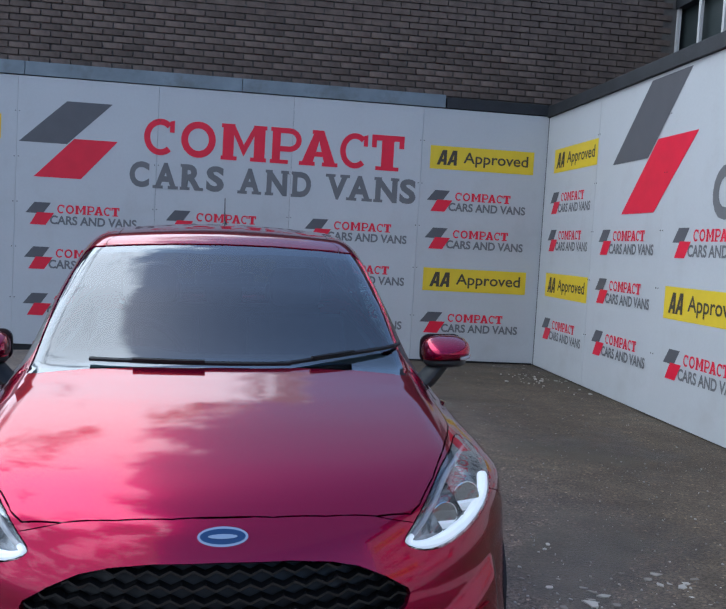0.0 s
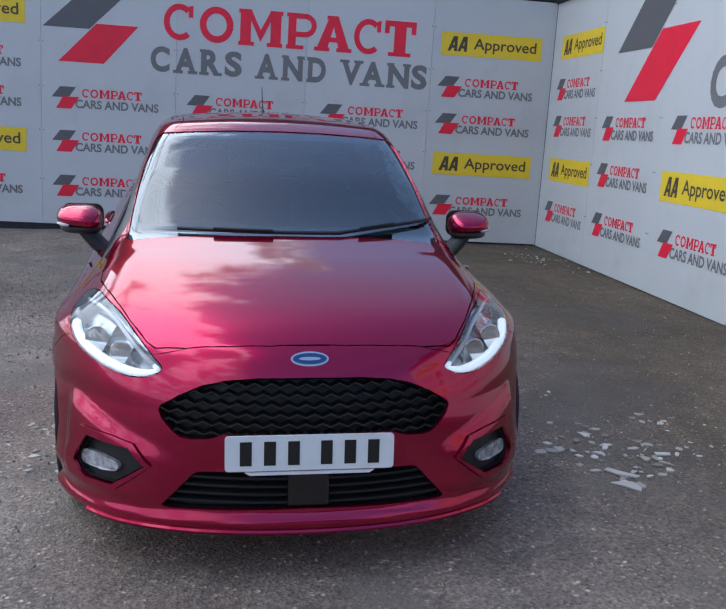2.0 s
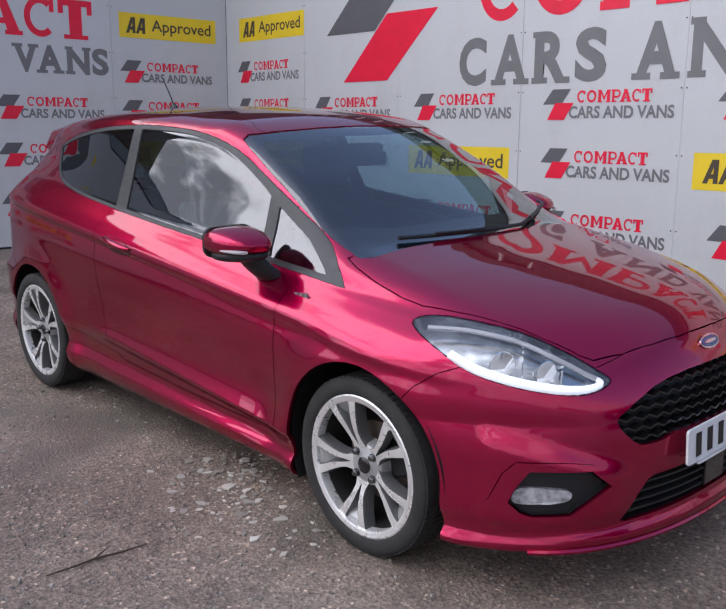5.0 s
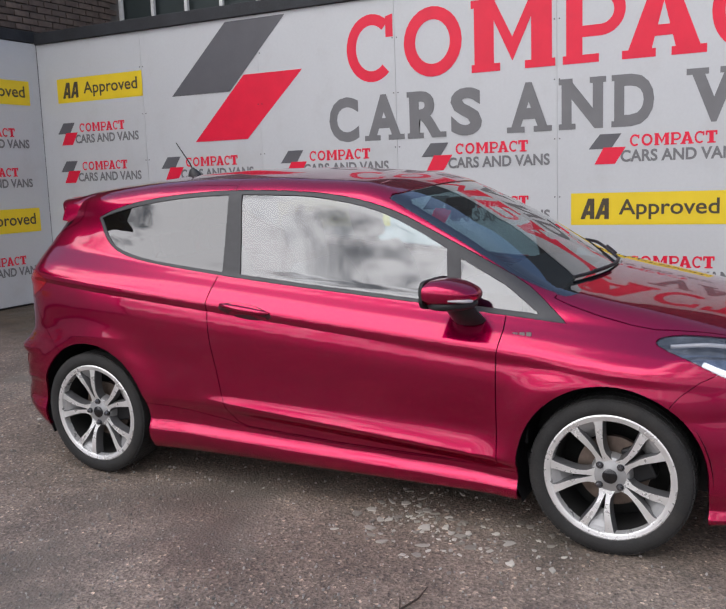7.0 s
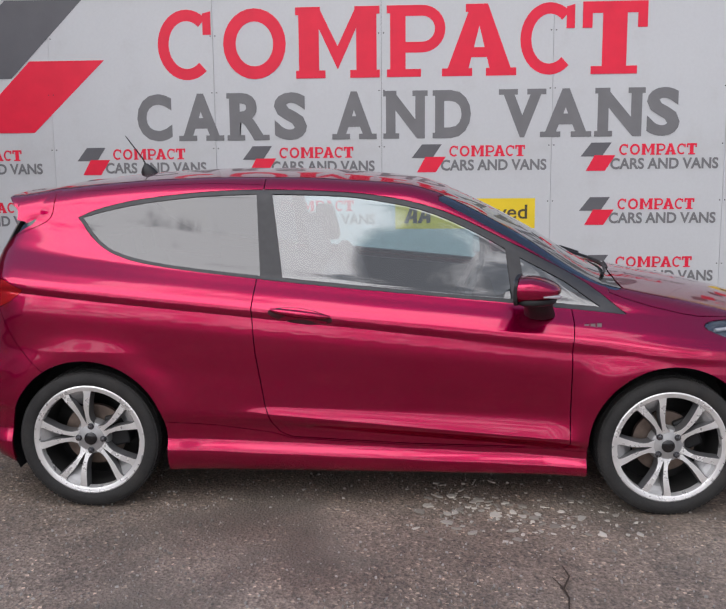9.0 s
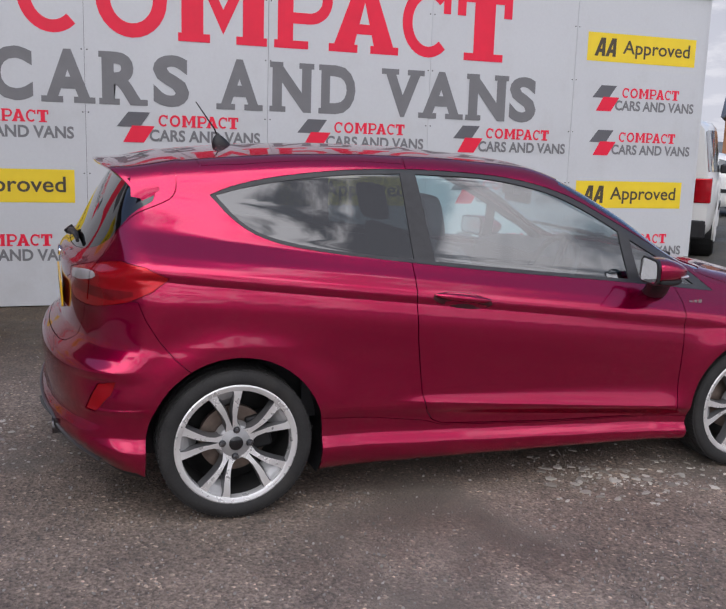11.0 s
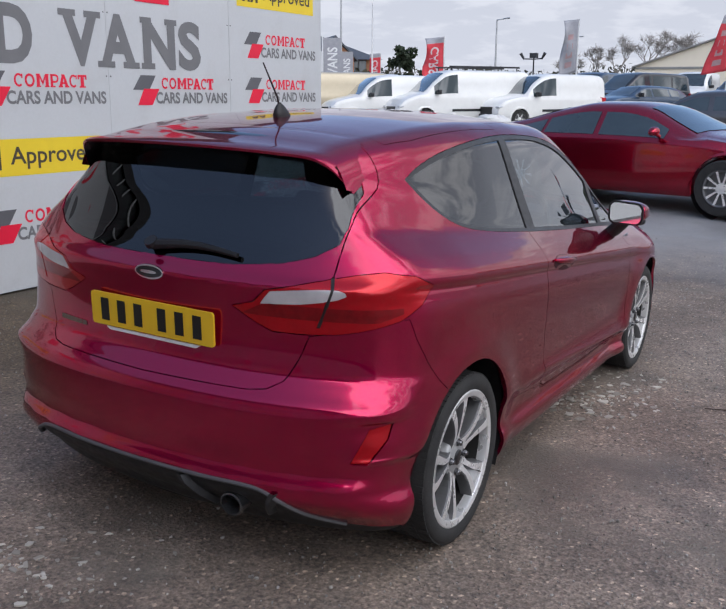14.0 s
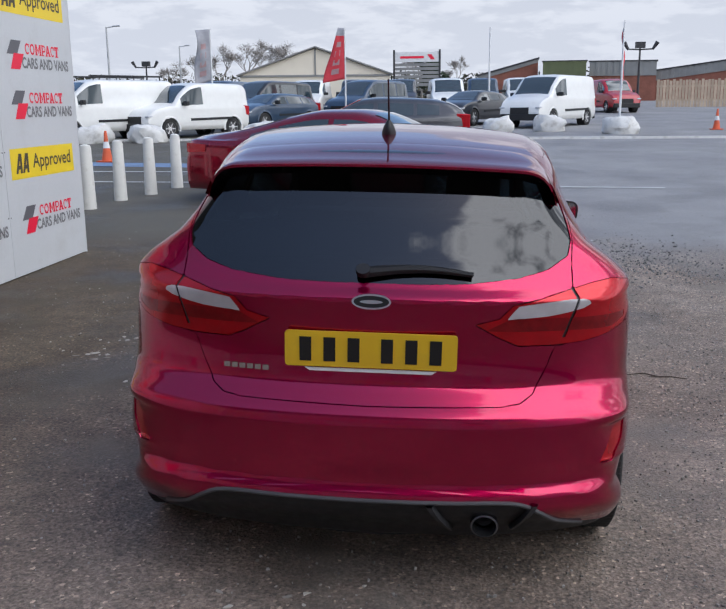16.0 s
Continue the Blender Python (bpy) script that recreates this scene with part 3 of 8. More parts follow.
def scatter(name, spots, mat, label, seed):
    """Loose chips: spots of (x, y, spread x, spread y, count, smallest, largest, flatness)."""
    rnd = random.Random(seed)
    verts, faces = [], []
    for sx, sy, wx, wy, count, small, large, flatness in spots:
        for _ in range(count):
            x, y = rnd.gauss(sx, wx), rnd.gauss(sy, wy)
            if x > XR - 0.03 or y > YB - 0.03:
                continue
            s = small + (large - small) * rnd.random() ** 2.2
            z = float(ground_height(np.array(x), np.array(y)))
            k, a0 = rnd.choice((5, 6, 7)), rnd.random() * 6.3
            b = len(verts)
            st = 0.35 + 0.6 * rnd.random()
            tw = rnd.random() * 3.1416
            ct, sn = math.cos(tw), math.sin(tw)
            for lev, sc in ((-0.004, 1.0), (s * flatness * 0.6, 1.0), (s * flatness, 0.62)):
                for i in range(k):
                    a = a0 + 2 * math.pi * i / k
                    r = s * sc * (0.72 + 0.75 * noise.noise((i * 3.1, b * 0.37, 1.7)))
                    verts.append((x + r * (math.cos(a) * ct - st * math.sin(a) * sn), y + r * (math.cos(a) * sn + st * math.sin(a) * ct), z + lev + 0.003))
            for lev in range(2):
                for i in range(k):
                    faces.append((b + lev * k + i, b + lev * k + (i + 1) % k, b + (lev + 1) * k + (i + 1) % k, b + (lev + 1) * k + i))
            faces.append(tuple(b + 2 * k + i for i in range(k)))
    me = bpy.data.meshes.new(name)
    me.from_pydata(verts, [], faces)
    me.materials.append(mat)
    return tagged(new(name, me), label, "gravel", kind="stuff")


def island_stone(name, dark, light):
    m = material(name, light, rough=0.85)
    n, l = m.node_tree.nodes, m.node_tree.links
    g, r = n.new("ShaderNodeNewGeometry"), n.new("ShaderNodeMix")
    r.data_type = "RGBA"
    r.inputs["A"].default_value, r.inputs["B"].default_value = (*dark, 1), (*light, 1)
    l.new(g.outputs["Random Per Island"], r.inputs["Factor"])
    l.new(r.outputs["Result"], n["Principled BSDF"].inputs["Base Color"])
    return m


scatter("loose_stones", [(-1.5, -0.5, 3.0, 3.2, 9000, 0.0025, 0.009, 0.6), (-2.2, -2.5, 1.2, 1.3, 2600, 0.0025, 0.009, 0.6),
                         (-2.0, 2.5, 1.2, 1.2, 3600, 0.0025, 0.009, 0.6), (-2.2, 0.5, 0.7, 1.2, 2600, 0.0025, 0.009, 0.6)],
        island_stone("loose grit", (0.13, 0.118, 0.105), (0.42, 0.395, 0.36)), "small loose grey stones scattered over the yard", 4)
scatter("concrete_flakes", [(-0.72, -0.42, 0.13, 0.10, 90, 0.004, 0.034, 0.10), (-0.86, -0.62, 0.10, 0.16, 70, 0.004, 0.038, 0.10), (-0.80, -0.95, 0.16, 0.10, 40, 0.004, 0.034, 0.10), (-0.98, -0.80, 0.14, 0.14, 40, 0.004, 0.018, 0.10),
                            (1.50, -1.05, 0.22, 0.16, 80, 0.004, 0.045, 0.10), (1.85, -0.85, 0.22, 0.26, 70, 0.004, 0.050, 0.10), (1.42, -1.32, 0.05, 0.05, 6, 0.03, 0.085, 0.05),
                            (1.35, -0.55, 0.15, 0.25, 40, 0.004, 0.030, 0.10), (0.22, 2.20, 0.28, 0.14, 150, 0.006, 0.026, 0.12),
                            (3.3, 5.2, 0.2, 0.6, 80, 0.006, 0.03, 0.3)],
        island_stone("pale concrete crumbs", (0.20, 0.178, 0.15), (0.60, 0.565, 0.50)), "pale flat flakes of crumbled concrete on the ground", 9)

# third spot: a few flat chips stand in for pale puddle bits
scatter("gravel_patch", [(-2.15, -4.95, 0.42, 0.42, 900, 0.005, 0.020, 0.6), (-2.6, -4.3, 0.35, 0.3, 350, 0.005, 0.016, 0.6), (-1.74, -5.79, 0.12, 0.08, 14, 0.02, 0.05, 0.1)],
        island_stone("dark gravel", (0.09, 0.088, 0.086), (0.30, 0.29, 0.28)), "spilled dark gravel beside the lot", 21)
# a thin dry twig
bm = bmesh.new()
tube(bm, [(x, y, float(ground_height(np.array(x), np.array(y))) + h) for x, y, h in ((-1.66, -0.715, 0.005), (-1.57, -0.73, 0.010), (-1.50, -0.722, 0.008), (-1.42, -0.755, 0.016), (-1.32, -0.745, 0.006))], [0.0022, 0.0035, 0.004, 0.0035, 0.0018], 6)
tube(bm, [(x, y, float(ground_height(np.array(x), np.array(y))) + h) for x, y, h in ((-1.50, -0.722, 0.008), (-1.45, -0.70, 0.014), (-1.43, -0.69, 0.016))], [0.003, 0.002, 0.001], 5)
tagged(part("twig", bm, material("dry dark twig", (0.05, 0.035, 0.025), rough=0.9, spread=0.2), smooth=True), "thin dark dry twig lying on the asphalt", "twig")

# -- printed hoardings --
FACE_BACK = Matrix.Translation((XR, YB, 0))
FACE_SIDE = Matrix.Translation((XR, YB, 0)) @ pose(0, 0, 0, 0, 0, -90)
wall_back = tagged(thing("wall_back", FACE_BACK), "pale grey printed hoarding across the yard's end", "wall", kind="structure")
wall_side = tagged(thing("wall_side", FACE_SIDE), "pale grey printed hoarding along the yard's side", "wall", kind="structure")
# on either face: x runs to the right, z up, y into the wall; the back hoarding ends at x = 0, the side one begins there


def on_face(u, v, w):
    return Vector((u, -w, v))


WALL_TOP = 2.995
sheet_bm = bmesh.new()
box(sheet_bm, (0.0015, 0.0, 0.012), (SHEET - 0.0015, 0.030, WALL_TOP))
sheet = part("panel", sheet_bm, M_PANEL, wall_side, bevel=0.002)
sheet.location = (0.03, 0, 0)
for k in range(1, 7):
    o = new("panel", sheet.data)
    o.parent, o.location = wall_side, (0.03 + k * SHEET, 0.0015 * (k % 2), 0)
for k in range(1, 8):
    o = new("panel", sheet.data)
    o.parent, o.location = wall_back, (-k * SHEET - 0.01, 0.0015 * (k % 2), 0.012)
for wall, x0, x1 in ((wall_side, 0.0, 10.71), (wall_back, -10.8, 0.1)):
    bm = bmesh.new()
    box(bm, (x0, 0.034, -0.2), (x1, 0.075, WALL_TOP + 0.01))
    part("backing_board", bm, M_DARKBOARD, wall)
bm = bmesh.new()
box(bm, (10.70, 0.0, 0.0), (10.725, 0.09, WALL_TOP + 0.02))
part("end_strip", bm, M_PANEL, wall_side)
bm = bmesh.new()
box(bm, (-0.004, 0.003, 0.012), (0.0295, 0.030, WALL_TOP))
part("corner_strip", bm, M_PANEL, wall_side)
bm = bmesh.new()
box(bm, (-0.0105, 0.004, 0.012), (-0.003, 0.030, WALL_TOP))
part("corner_strip", bm, M_PANEL, wall_back)
# fixing screws down the seams
for wall, xs in ((wall_side, [0.03 + k * SHEET for k in range(1, 7)]), (wall_back, [-k * SHEET - 0.01 for k in range(1, 6)])):
    bm = bmesh.new()
    for x in xs:
        for z in (0.55, 1.12, 1.62, 2.12, 2.62):
            for dx in (-0.022, 0.022):
                lathe(bm, [(0.006, -0.002), (0.006, 0.002), (0.003, 0.0035)], lambda a, b, h, x=x, z=z, dx=dx: on_face(x + dx + a, z + b, h), 8)
    part("screw_heads", bm, M_GREYTRIM, wall)

# lettering: the built-in font, with slab feet as on the print
GLYPH = {c: word_mesh(c, 0.042) for c in "ACDNRSV"}
SLABS = {"A": [(-0.04, 0.40, 0), (0.60, 1.04, 0)], "R": [(-0.06, 0.42, 0), (0.68, 1.05, 0), (-0.06, 0.3, 1)], "D": [(-0.07, 0.30, 0), (-0.07, 0.30, 1)],
         "N": [(-0.07, 0.36, 0), (-0.07, 0.30, 1), (0.66, 1.07, 1)], "V": [(-0.04, 0.40, 1), (0.60, 1.04, 1)], "C": [], "S": []}


def slab_letter(bm, c, u0, v0, u1, v1, lift, index=0):
    w, h = u1 - u0, v1 - v0
    pad = 0.06 * w if SLABS[c] else 0.0
    stamp(bm, GLYPH[c], on_face, u0 + pad, v0, u1 - pad, v1, lift, index)
    for a, b, top in SLABS[c]:
        y0 = v1 - 0.115 * h if top else v0
        x0, x1 = max(u0 + a * w, u0), min(u0 + b * w, u1)
        q = [bm.verts.new(on_face(x, y, lift + 0.0004)) for x, y in ((x0, y0), (x1, y0), (x1, y0 + 0.115 * h), (x0, y0 + 0.115 * h))]
        bm.faces.new(q).material_index = index


def ring(bm, u0, v0, u1, v1, thick, lift, index=0, k=28, start=0.0, end=2 * math.pi):
    cu, cv, ru, rv = (u0 + u1) / 2, (v0 + v1) / 2, (u1 - u0) / 2, (v1 - v0) / 2
    a = [bm.verts.new(on_face(cu + ru * math.cos(t), cv + rv * math.sin(t), lift)) for t in (start + (end - start) * i / k for i in range(k + 1))]
    b = [bm.verts.new(on_face(cu + (ru - thick) * math.cos(t), cv + (rv - thick) * math.sin(t), lift)) for t in (start + (end - start) * i / k for i in range(k + 1))]
    for i in range(k):
        bm.faces.new((a[i], a[i + 1], b[i + 1], b[i])).material_index = index


def flat_shape(bm, outline, lift, index=0):
    bm.faces.new([bm.verts.new(on_face(u, v, lift)) for u, v in outline]).material_index = index


# the trade mark's seven characters as plain shapes: rings, blocks and wedges, at their widths
MARK = [("arc", 0.0, 0.115), ("ring", 0.138, 0.269), ("block", 0.296, 0.457), ("hole", 0.485, 0.598), ("wedge", 0.597, 0.737), ("arc", 0.750, 0.861), ("stem", 0.878, 1.0)]


def mark_shape(bm, kind, u0, v0, u1, v1, lift, index=0):
    w, h = u1 - u0, v1 - v0
    t = 0.20 * w
    if kind == "ring":
        ring(bm, u0, v0, u1, v1, t, lift, index)
    elif kind == "arc":
        ring(bm, u0, v0, u1 + 0.06 * w, v1, t, lift, index, 26, radians(48), radians(312))
        flat_shape(bm, [(u1 - 0.17 * w, v1 - 0.36 * h), (u1 - 0.02 * w, v1 - 0.36 * h), (u1 - 0.02 * w, v1 - 0.03 * h), (u1 - 0.17 * w, v1 - 0.06 * h)], lift + 0.0003, index)
    elif kind == "hole":
        m = u0 + 0.58 * w
        for a, b, c, d in ((u0, v0, u0 + 1.4 * t, v1), (u0 + 1.4 * t, v0 + 0.34 * h, m, v0 + 0.49 * h), (u0 + 1.4 * t, v1 - 0.15 * h, m, v1)):
            flat_shape(bm, [(a, b), (c, b), (c, d), (a, d)], lift, index)
        ring(bm, 2 * m - u1, v0 + 0.34 * h, u1, v1, 0.15 * h, lift, index, 16, -math.pi / 2, math.pi / 2)
    elif kind == "block":
        for a, b in ((0.0, 0.26), (0.74, 1.0)):
            flat_shape(bm, [(u0 + a * w, v0), (u0 + b * w, v0), (u0 + b * w, v1), (u0 + a * w, v1)], lift, index)
        flat_shape(bm, [(u0 + 0.26 * w, v1), (u0 + 0.26 * w, v1 - 0.3 * h), (u0 + 0.5 * w, v0 + 0.12 * h), (u0 + 0.74 * w, v1 - 0.3 * h), (u0 + 0.74 * w, v1), (u0 + 0.5 * w, v0 + 0.45 * h)], lift, index)
    elif kind == "wedge":
        m = (u0 + u1) / 2
        for sgn in (-1, 1):
            flat_shape(bm, [(m + sgn * w * 0.5, v0), (m + sgn * w * 0.18, v0), (m, v1 - 0.30 * h), (m, v1), (m + sgn * 0.12 * w, v1)], lift, index)
        flat_shape(bm, [(m - 0.27 * w, v0 + 0.26 * h), (m + 0.27 * w, v0 + 0.26 * h), (m + 0.21 * w, v0 + 0.40 * h), (m - 0.21 * w, v0 + 0.40 * h)], lift + 0.0003, index)
    else:
        flat_shape(bm, [(u0 + 0.30 * w, v0), (u0 + 0.70 * w, v0), (u0 + 0.70 * w, v1 - 0.16 * h), (u0 + 0.30 * w, v1 - 0.16 * h)], lift, index)
        flat_shape(bm, [(u0, v1 - 0.16 * h), (u1, v1 - 0.16 * h), (u1, v1), (u0, v1)], lift, index)
    # slab feet
    feet = {"block": ((-0.04, 0.34, 0), (0.66, 1.04, 0), (-0.04, 0.28, 1), (0.72, 1.04, 1)), "hole": ((-0.06, 0.56, 0), (-0.06, 0.3, 1)),
            "wedge": ((-0.04, 0.40, 0), (0.60, 1.04, 0), (0.30, 0.60, 1)), "stem": ((0.12, 0.88, 0),)}
    for a, b, up in feet.get(kind, ()):
        y0 = v1 - 0.11 * h if up else v0
        flat_shape(bm, [(u0 + a * w, y0), (u0 + b * w, y0), (u0 + b * w, y0 + 0.11 * h), (u0 + a * w, y0 + 0.11 * h)], lift + 0.0006, index)
    if kind == "stem":
        for a in (-0.03, 0.87):
            flat_shape(bm, [(u0 + a * w, v1 - 0.36 * h), (u0 + (a + 0.16) * w, v1 - 0.36 * h), (u0 + (a + 0.16) * w, v1), (u0 + a * w, v1)], lift + 0.0006, index)


# big print: character cells of the grey line, as (character, from, to) along a line 4.9 long
LINE = [("C", 0.0, 0.325), ("A", 0.385, 0.805), ("R", 0.835, 1.225), ("S", 1.27, 1.57), ("A", 1.80, 2.205), ("N", 2.265, 2.665), ("D", 2.71, 3.075),
        ("V", 3.30, 3.72), ("A", 3.67, 4.125), ("N", 4.15, 4.59), ("S", 4.605, 4.895)]
LIFT = 0.0018


def single(name, mat, wall, build):
    bm = bmesh.new()
    build(bm)
    return part(name, bm, mat, wall)


def big_print(wall, k, line_x, line_z, line_h, mark_x, mark_z, mark_h, mark_w, grey, red):
    for c, a, b in LINE:
        single("letter", M_PRINT_TEXT, wall, lambda bm: slab_letter(bm, c, line_x + a * k, line_z, line_x + b * k, line_z + line_h, LIFT))
    for kind, a, b in MARK:
        single("trade_mark_shape", M_PRINT_RED, wall, lambda bm: mark_shape(bm, kind, mark_x + a * mark_w, mark_z, mark_x + b * mark_w, mark_z + mark_h, LIFT))
    single("grey_slash", M_PRINT_GREY, wall, lambda bm: flat_shape(bm, grey, LIFT))
    single("red_slash", M_PRINT_RED, wall, lambda bm: flat_shape(bm, red, LIFT + 0.0005))


big_print(wall_side, 1.0, 3.88, 1.690, 0.425, 4.10, 2.235, 0.62, 4.35,
          [(2.695, 2.965), (3.42, 2.965), (2.715, 2.272), (1.955, 2.272)], [(2.895, 2.425), (3.595, 2.425), (2.905, 1.78), (2.235, 1.78)])
big_print(wall_back, 0.6745, -4.880, 1.862, 0.292, -4.735, 2.235, 0.41, 2.975,
          [(-5.585, 2.760), (-5.090, 2.760), (-5.573, 2.287), (-6.088, 2.287)], [(-5.494, 2.350), (-5.021, 2.350), (-5.409, 1.908), (-5.919, 1.908)])

# small print, shared by all its repeats
WORDS = word_mesh("CARS AND VANS", 0.03)
bm = bmesh.new()
flat_shape(bm, [(0, 0), (0.178, 0), (0.095, -0.122), (-0.095, -0.122)], LIFT, 0)
flat_shape(bm, [(0.03, -0.112), (0.215, -0.112), (0.125, -0.25), (-0.045, -0.25)], LIFT + 0.0005, 1)
for kind, a, b in MARK:
    mark_shape(bm, kind, 0.247 + a * 0.676, -0.112, 0.247 + b * 0.676, -0.014, LIFT, 1)
stamp(bm, WORDS, on_face, 0.171, -0.238, 1.12, -0.138, LIFT, 2)
small_print = part("small_print", bm, [M_PRINT_GREY, M_PRINT_RED, M_PRINT_TEXT], wall_side)
# yellow signs
APPROVED = word_mesh("Approved", 0.012)
bm = bmesh.new()
flat_shape(bm, [(0, 0), (1.27, 0), (1.27, 0.272), (0, 0.272)], LIFT, 0)
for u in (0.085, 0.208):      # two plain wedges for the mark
    flat_shape(bm, [(u - 0.004, 0.050), (u + 0.034, 0.050), (u + 0.098, 0.225), (u + 0.062, 0.225)], LIFT * 2, 1)
    flat_shape(bm, [(u + 0.078, 0.050), (u + 0.115, 0.050), (u + 0.115, 0.225), (u + 0.078, 0.225)], LIFT * 2 + 0.0004, 1)
    flat_shape(bm, [(u + 0.030, 0.086), (u + 0.090, 0.086), (u + 0.090, 0.120), (u + 0.043, 0.120)], LIFT * 2 + 0.0008, 1)
stamp(bm, APPROVED, on_face, 0.405, 0.045, 1.20, 0.215, LIFT * 2, 1)
yellow_sign = part("approved_sign", bm, [M_PRINT_YELLOW, M_PRINT_BROWN], wall_side)


def repeat(ob, wall, x, z, first=[]):
    o = ob if ob not in first else new(ob.name.split(".")[0], ob.data)
    first.append(ob)
    o.parent, o.location = wall, (x, 0, z)


for i, x in enumerate((1.84, 3.39, 4.945, 6.495, 8.01)):
    repeat(small_print, wall_side, x, 1.637)
    if i in (1, 3):
        repeat(yellow_sign, wall_side, x - 0.155 if i == 1 else x - 0.245, 0.875)
    else:
        repeat(small_print, wall_side, x, 1.152)
    repeat(small_print, wall_side, x, 0.628)
for x, sx in ((0.335, 0.285), (9.495, 9.305)):
    repeat(yellow_sign, wall_side, sx, 2.312)
    repeat(yellow_sign, wall_side, sx - 0.02, 0.872)
    for z in (2.085, 1.65, 0.62):
        repeat(small_print, wall_side, x, z)
for i, x in enumerate((-5.90, -4.362, -2.775)):
    repeat(small_print, wall_back, x, 1.625)
    if i == 1:
        repeat(yellow_sign, wall_back, x - 0.1, 0.855)
    else:
        repeat(small_print, wall_back, x, 1.128)
    repeat(small_print, wall_back, x, 0.606)
for x, sx in ((-1.345, -1.43), (-7.45, -7.55)):
    repeat(yellow_sign, wall_back, sx, 2.30)
    repeat(yellow_sign, wall_back, sx, 0.855)
    for z in (2.05, 1.605, 0.60):
        repeat(small_print, wall_back, x, z)

# flashing and fascia over the hoardings
def strip(name, wall, x0, x1, y0, y1, z0, z1, mat, label):
    bm = bmesh.new()
    box(bm, (x0, y0, z0), (x1, y1, z1))
    return part(name, bm, mat, wall, label, bevel=0.004)


for k in range(4):
    strip("flashing", wall_back, -10.8 + k * 2.38, -10.8 + (k + 1) * 2.38 - 0.006, -0.012 - 0.002 * (k % 2), 0.10, WALL_TOP + 0.022, 3.165, M_FLASHING, "weathered blue-grey metal flashing")
strip("fascia", wall_back, -1.27, 0.0, -0.01, 0.10, WALL_TOP + 0.022, 3.14, M_DARKBOARD, "black painted fascia board")
strip("fascia", wall_side, 0.0, 10.72, -0.03, 0.10, WALL_TOP + 0.004, 3.125, M_DARKBOARD, "black painted fascia board")

# buildings behind: brick skins over the hoardings
building_back = tagged(thing("building_back", FACE_BACK), "dark weathered brick building behind the hoarding", "building", kind="structure")
building_side = tagged(thing("building_side", FACE_SIDE), "dark brick building with barred window behind the hoarding", "building", kind="structure")
bm = bmesh.new()
box(bm, (-7.9, 0.125, -0.2), (1.62, 6.0, 4.75))
part("wall", bm, M_MORTAR, building_back)
# the side building stands back behind its hoarding
SET = 1.55
bm = bmesh.new()
box(bm, (-0.30, SET, -0.2), (4.30, SET + 3.0, 3.16))
box(bm, (-0.30, SET, 4.45), (4.30, SET + 3.0, 4.75))
box(bm, (4.30, SET, -0.2), (10.69, SET + 3.0, 4.75))
part("wall", bm, M_DARKBOARD, building_side)
bm = bmesh.new()
box(bm, (-0.30, SET + 0.12, 3.16), (4.30, SET + 0.14, 4.45))
part("window_sheet", bm, M_GREENBOARD, building_side, "dark green sheet behind the bars")
bar_bm = bmesh.new()
box(bar_bm, (-0.024, SET + 0.02, 3.17), (0.024, SET + 0.06, 4.45))
bar = part("window_bar", bar_bm, M_WHITEPAINT, building_side)
bar.location = (-0.10, 0, 0)
for k in range(1, 9):
    o = new("window_bar", bar.data)
    o.parent, o.location = building_side, (-0.10 + 0.54 * k, 0, 0)


# ---- the ruby hatchback ----
CAR = Matrix(((0.99937, -0.02350, -0.02674, 0.0), (0.02322, 0.99967, -0.01112, 0.0), (0.02699, 0.01050, 0.99958, -0.05), (0, 0, 0, 1)))
car = thing("hatchback_car", CAR, "clean ruby red three-door hatchback with silver alloys, parked on gritty asphalt", "car")
Q = 2 ** -0.5
VIEWS = {"side": ((0, 1, 0), (0, 0, 1)), "end": ((1, 0, 0), (0, 0, 1)), "front_corner": ((Q, Q, 0), (0, 0, 1)), "rear_corner": ((Q, -Q, 0), (0, 0, 1)),
         "above": ((1, 0, 0), (0, 1, 0))}


def half_shell(cols, rows_, y_front, y_rear, z_axis, low=-36.0):
    """Half of the body's skin (x > 0) as a grid of quads, from the nose round the flank to the tail, from sill to roof."""
    o, d = [], []
    a, b, c = cols
    heads = [(0, y_front, 90.0 * i / a) for i in range(a)] + [(1, y_front + (y_rear - y_front) * i / b, 0) for i in range(b + 1)] + [(2, y_rear, 90.0 * (i + 1) / c) for i in range(c)]
    for kind, y, t in heads:
        for j in range(rows_ + 1):
            e = radians(low + (90 - low) * j / rows_)
            t_ = radians(t)
            h = {0: (math.sin(t_), -math.cos(t_)), 1: (1, 0), 2: (math.cos(t_), math.sin(t_))}[kind]
            o.append((0, y, z_axis))
            d.append((h[0] * math.cos(e), h[1] * math.cos(e), math.sin(e)))
    return np.array(o), np.array(d), len(heads), rows_ + 1


def inside(poly, u, v):
    """Which of the points u, v lie within the outline."""
    r = np.zeros(len(u), bool)
    for (a, b), (c, d) in zip(poly, poly[1:] + poly[:1]):
        if b == d:
            continue
        r ^= ((b > v) != (d > v)) & (u < (c - a) * (v - b) / (d - b) + a)
    return r


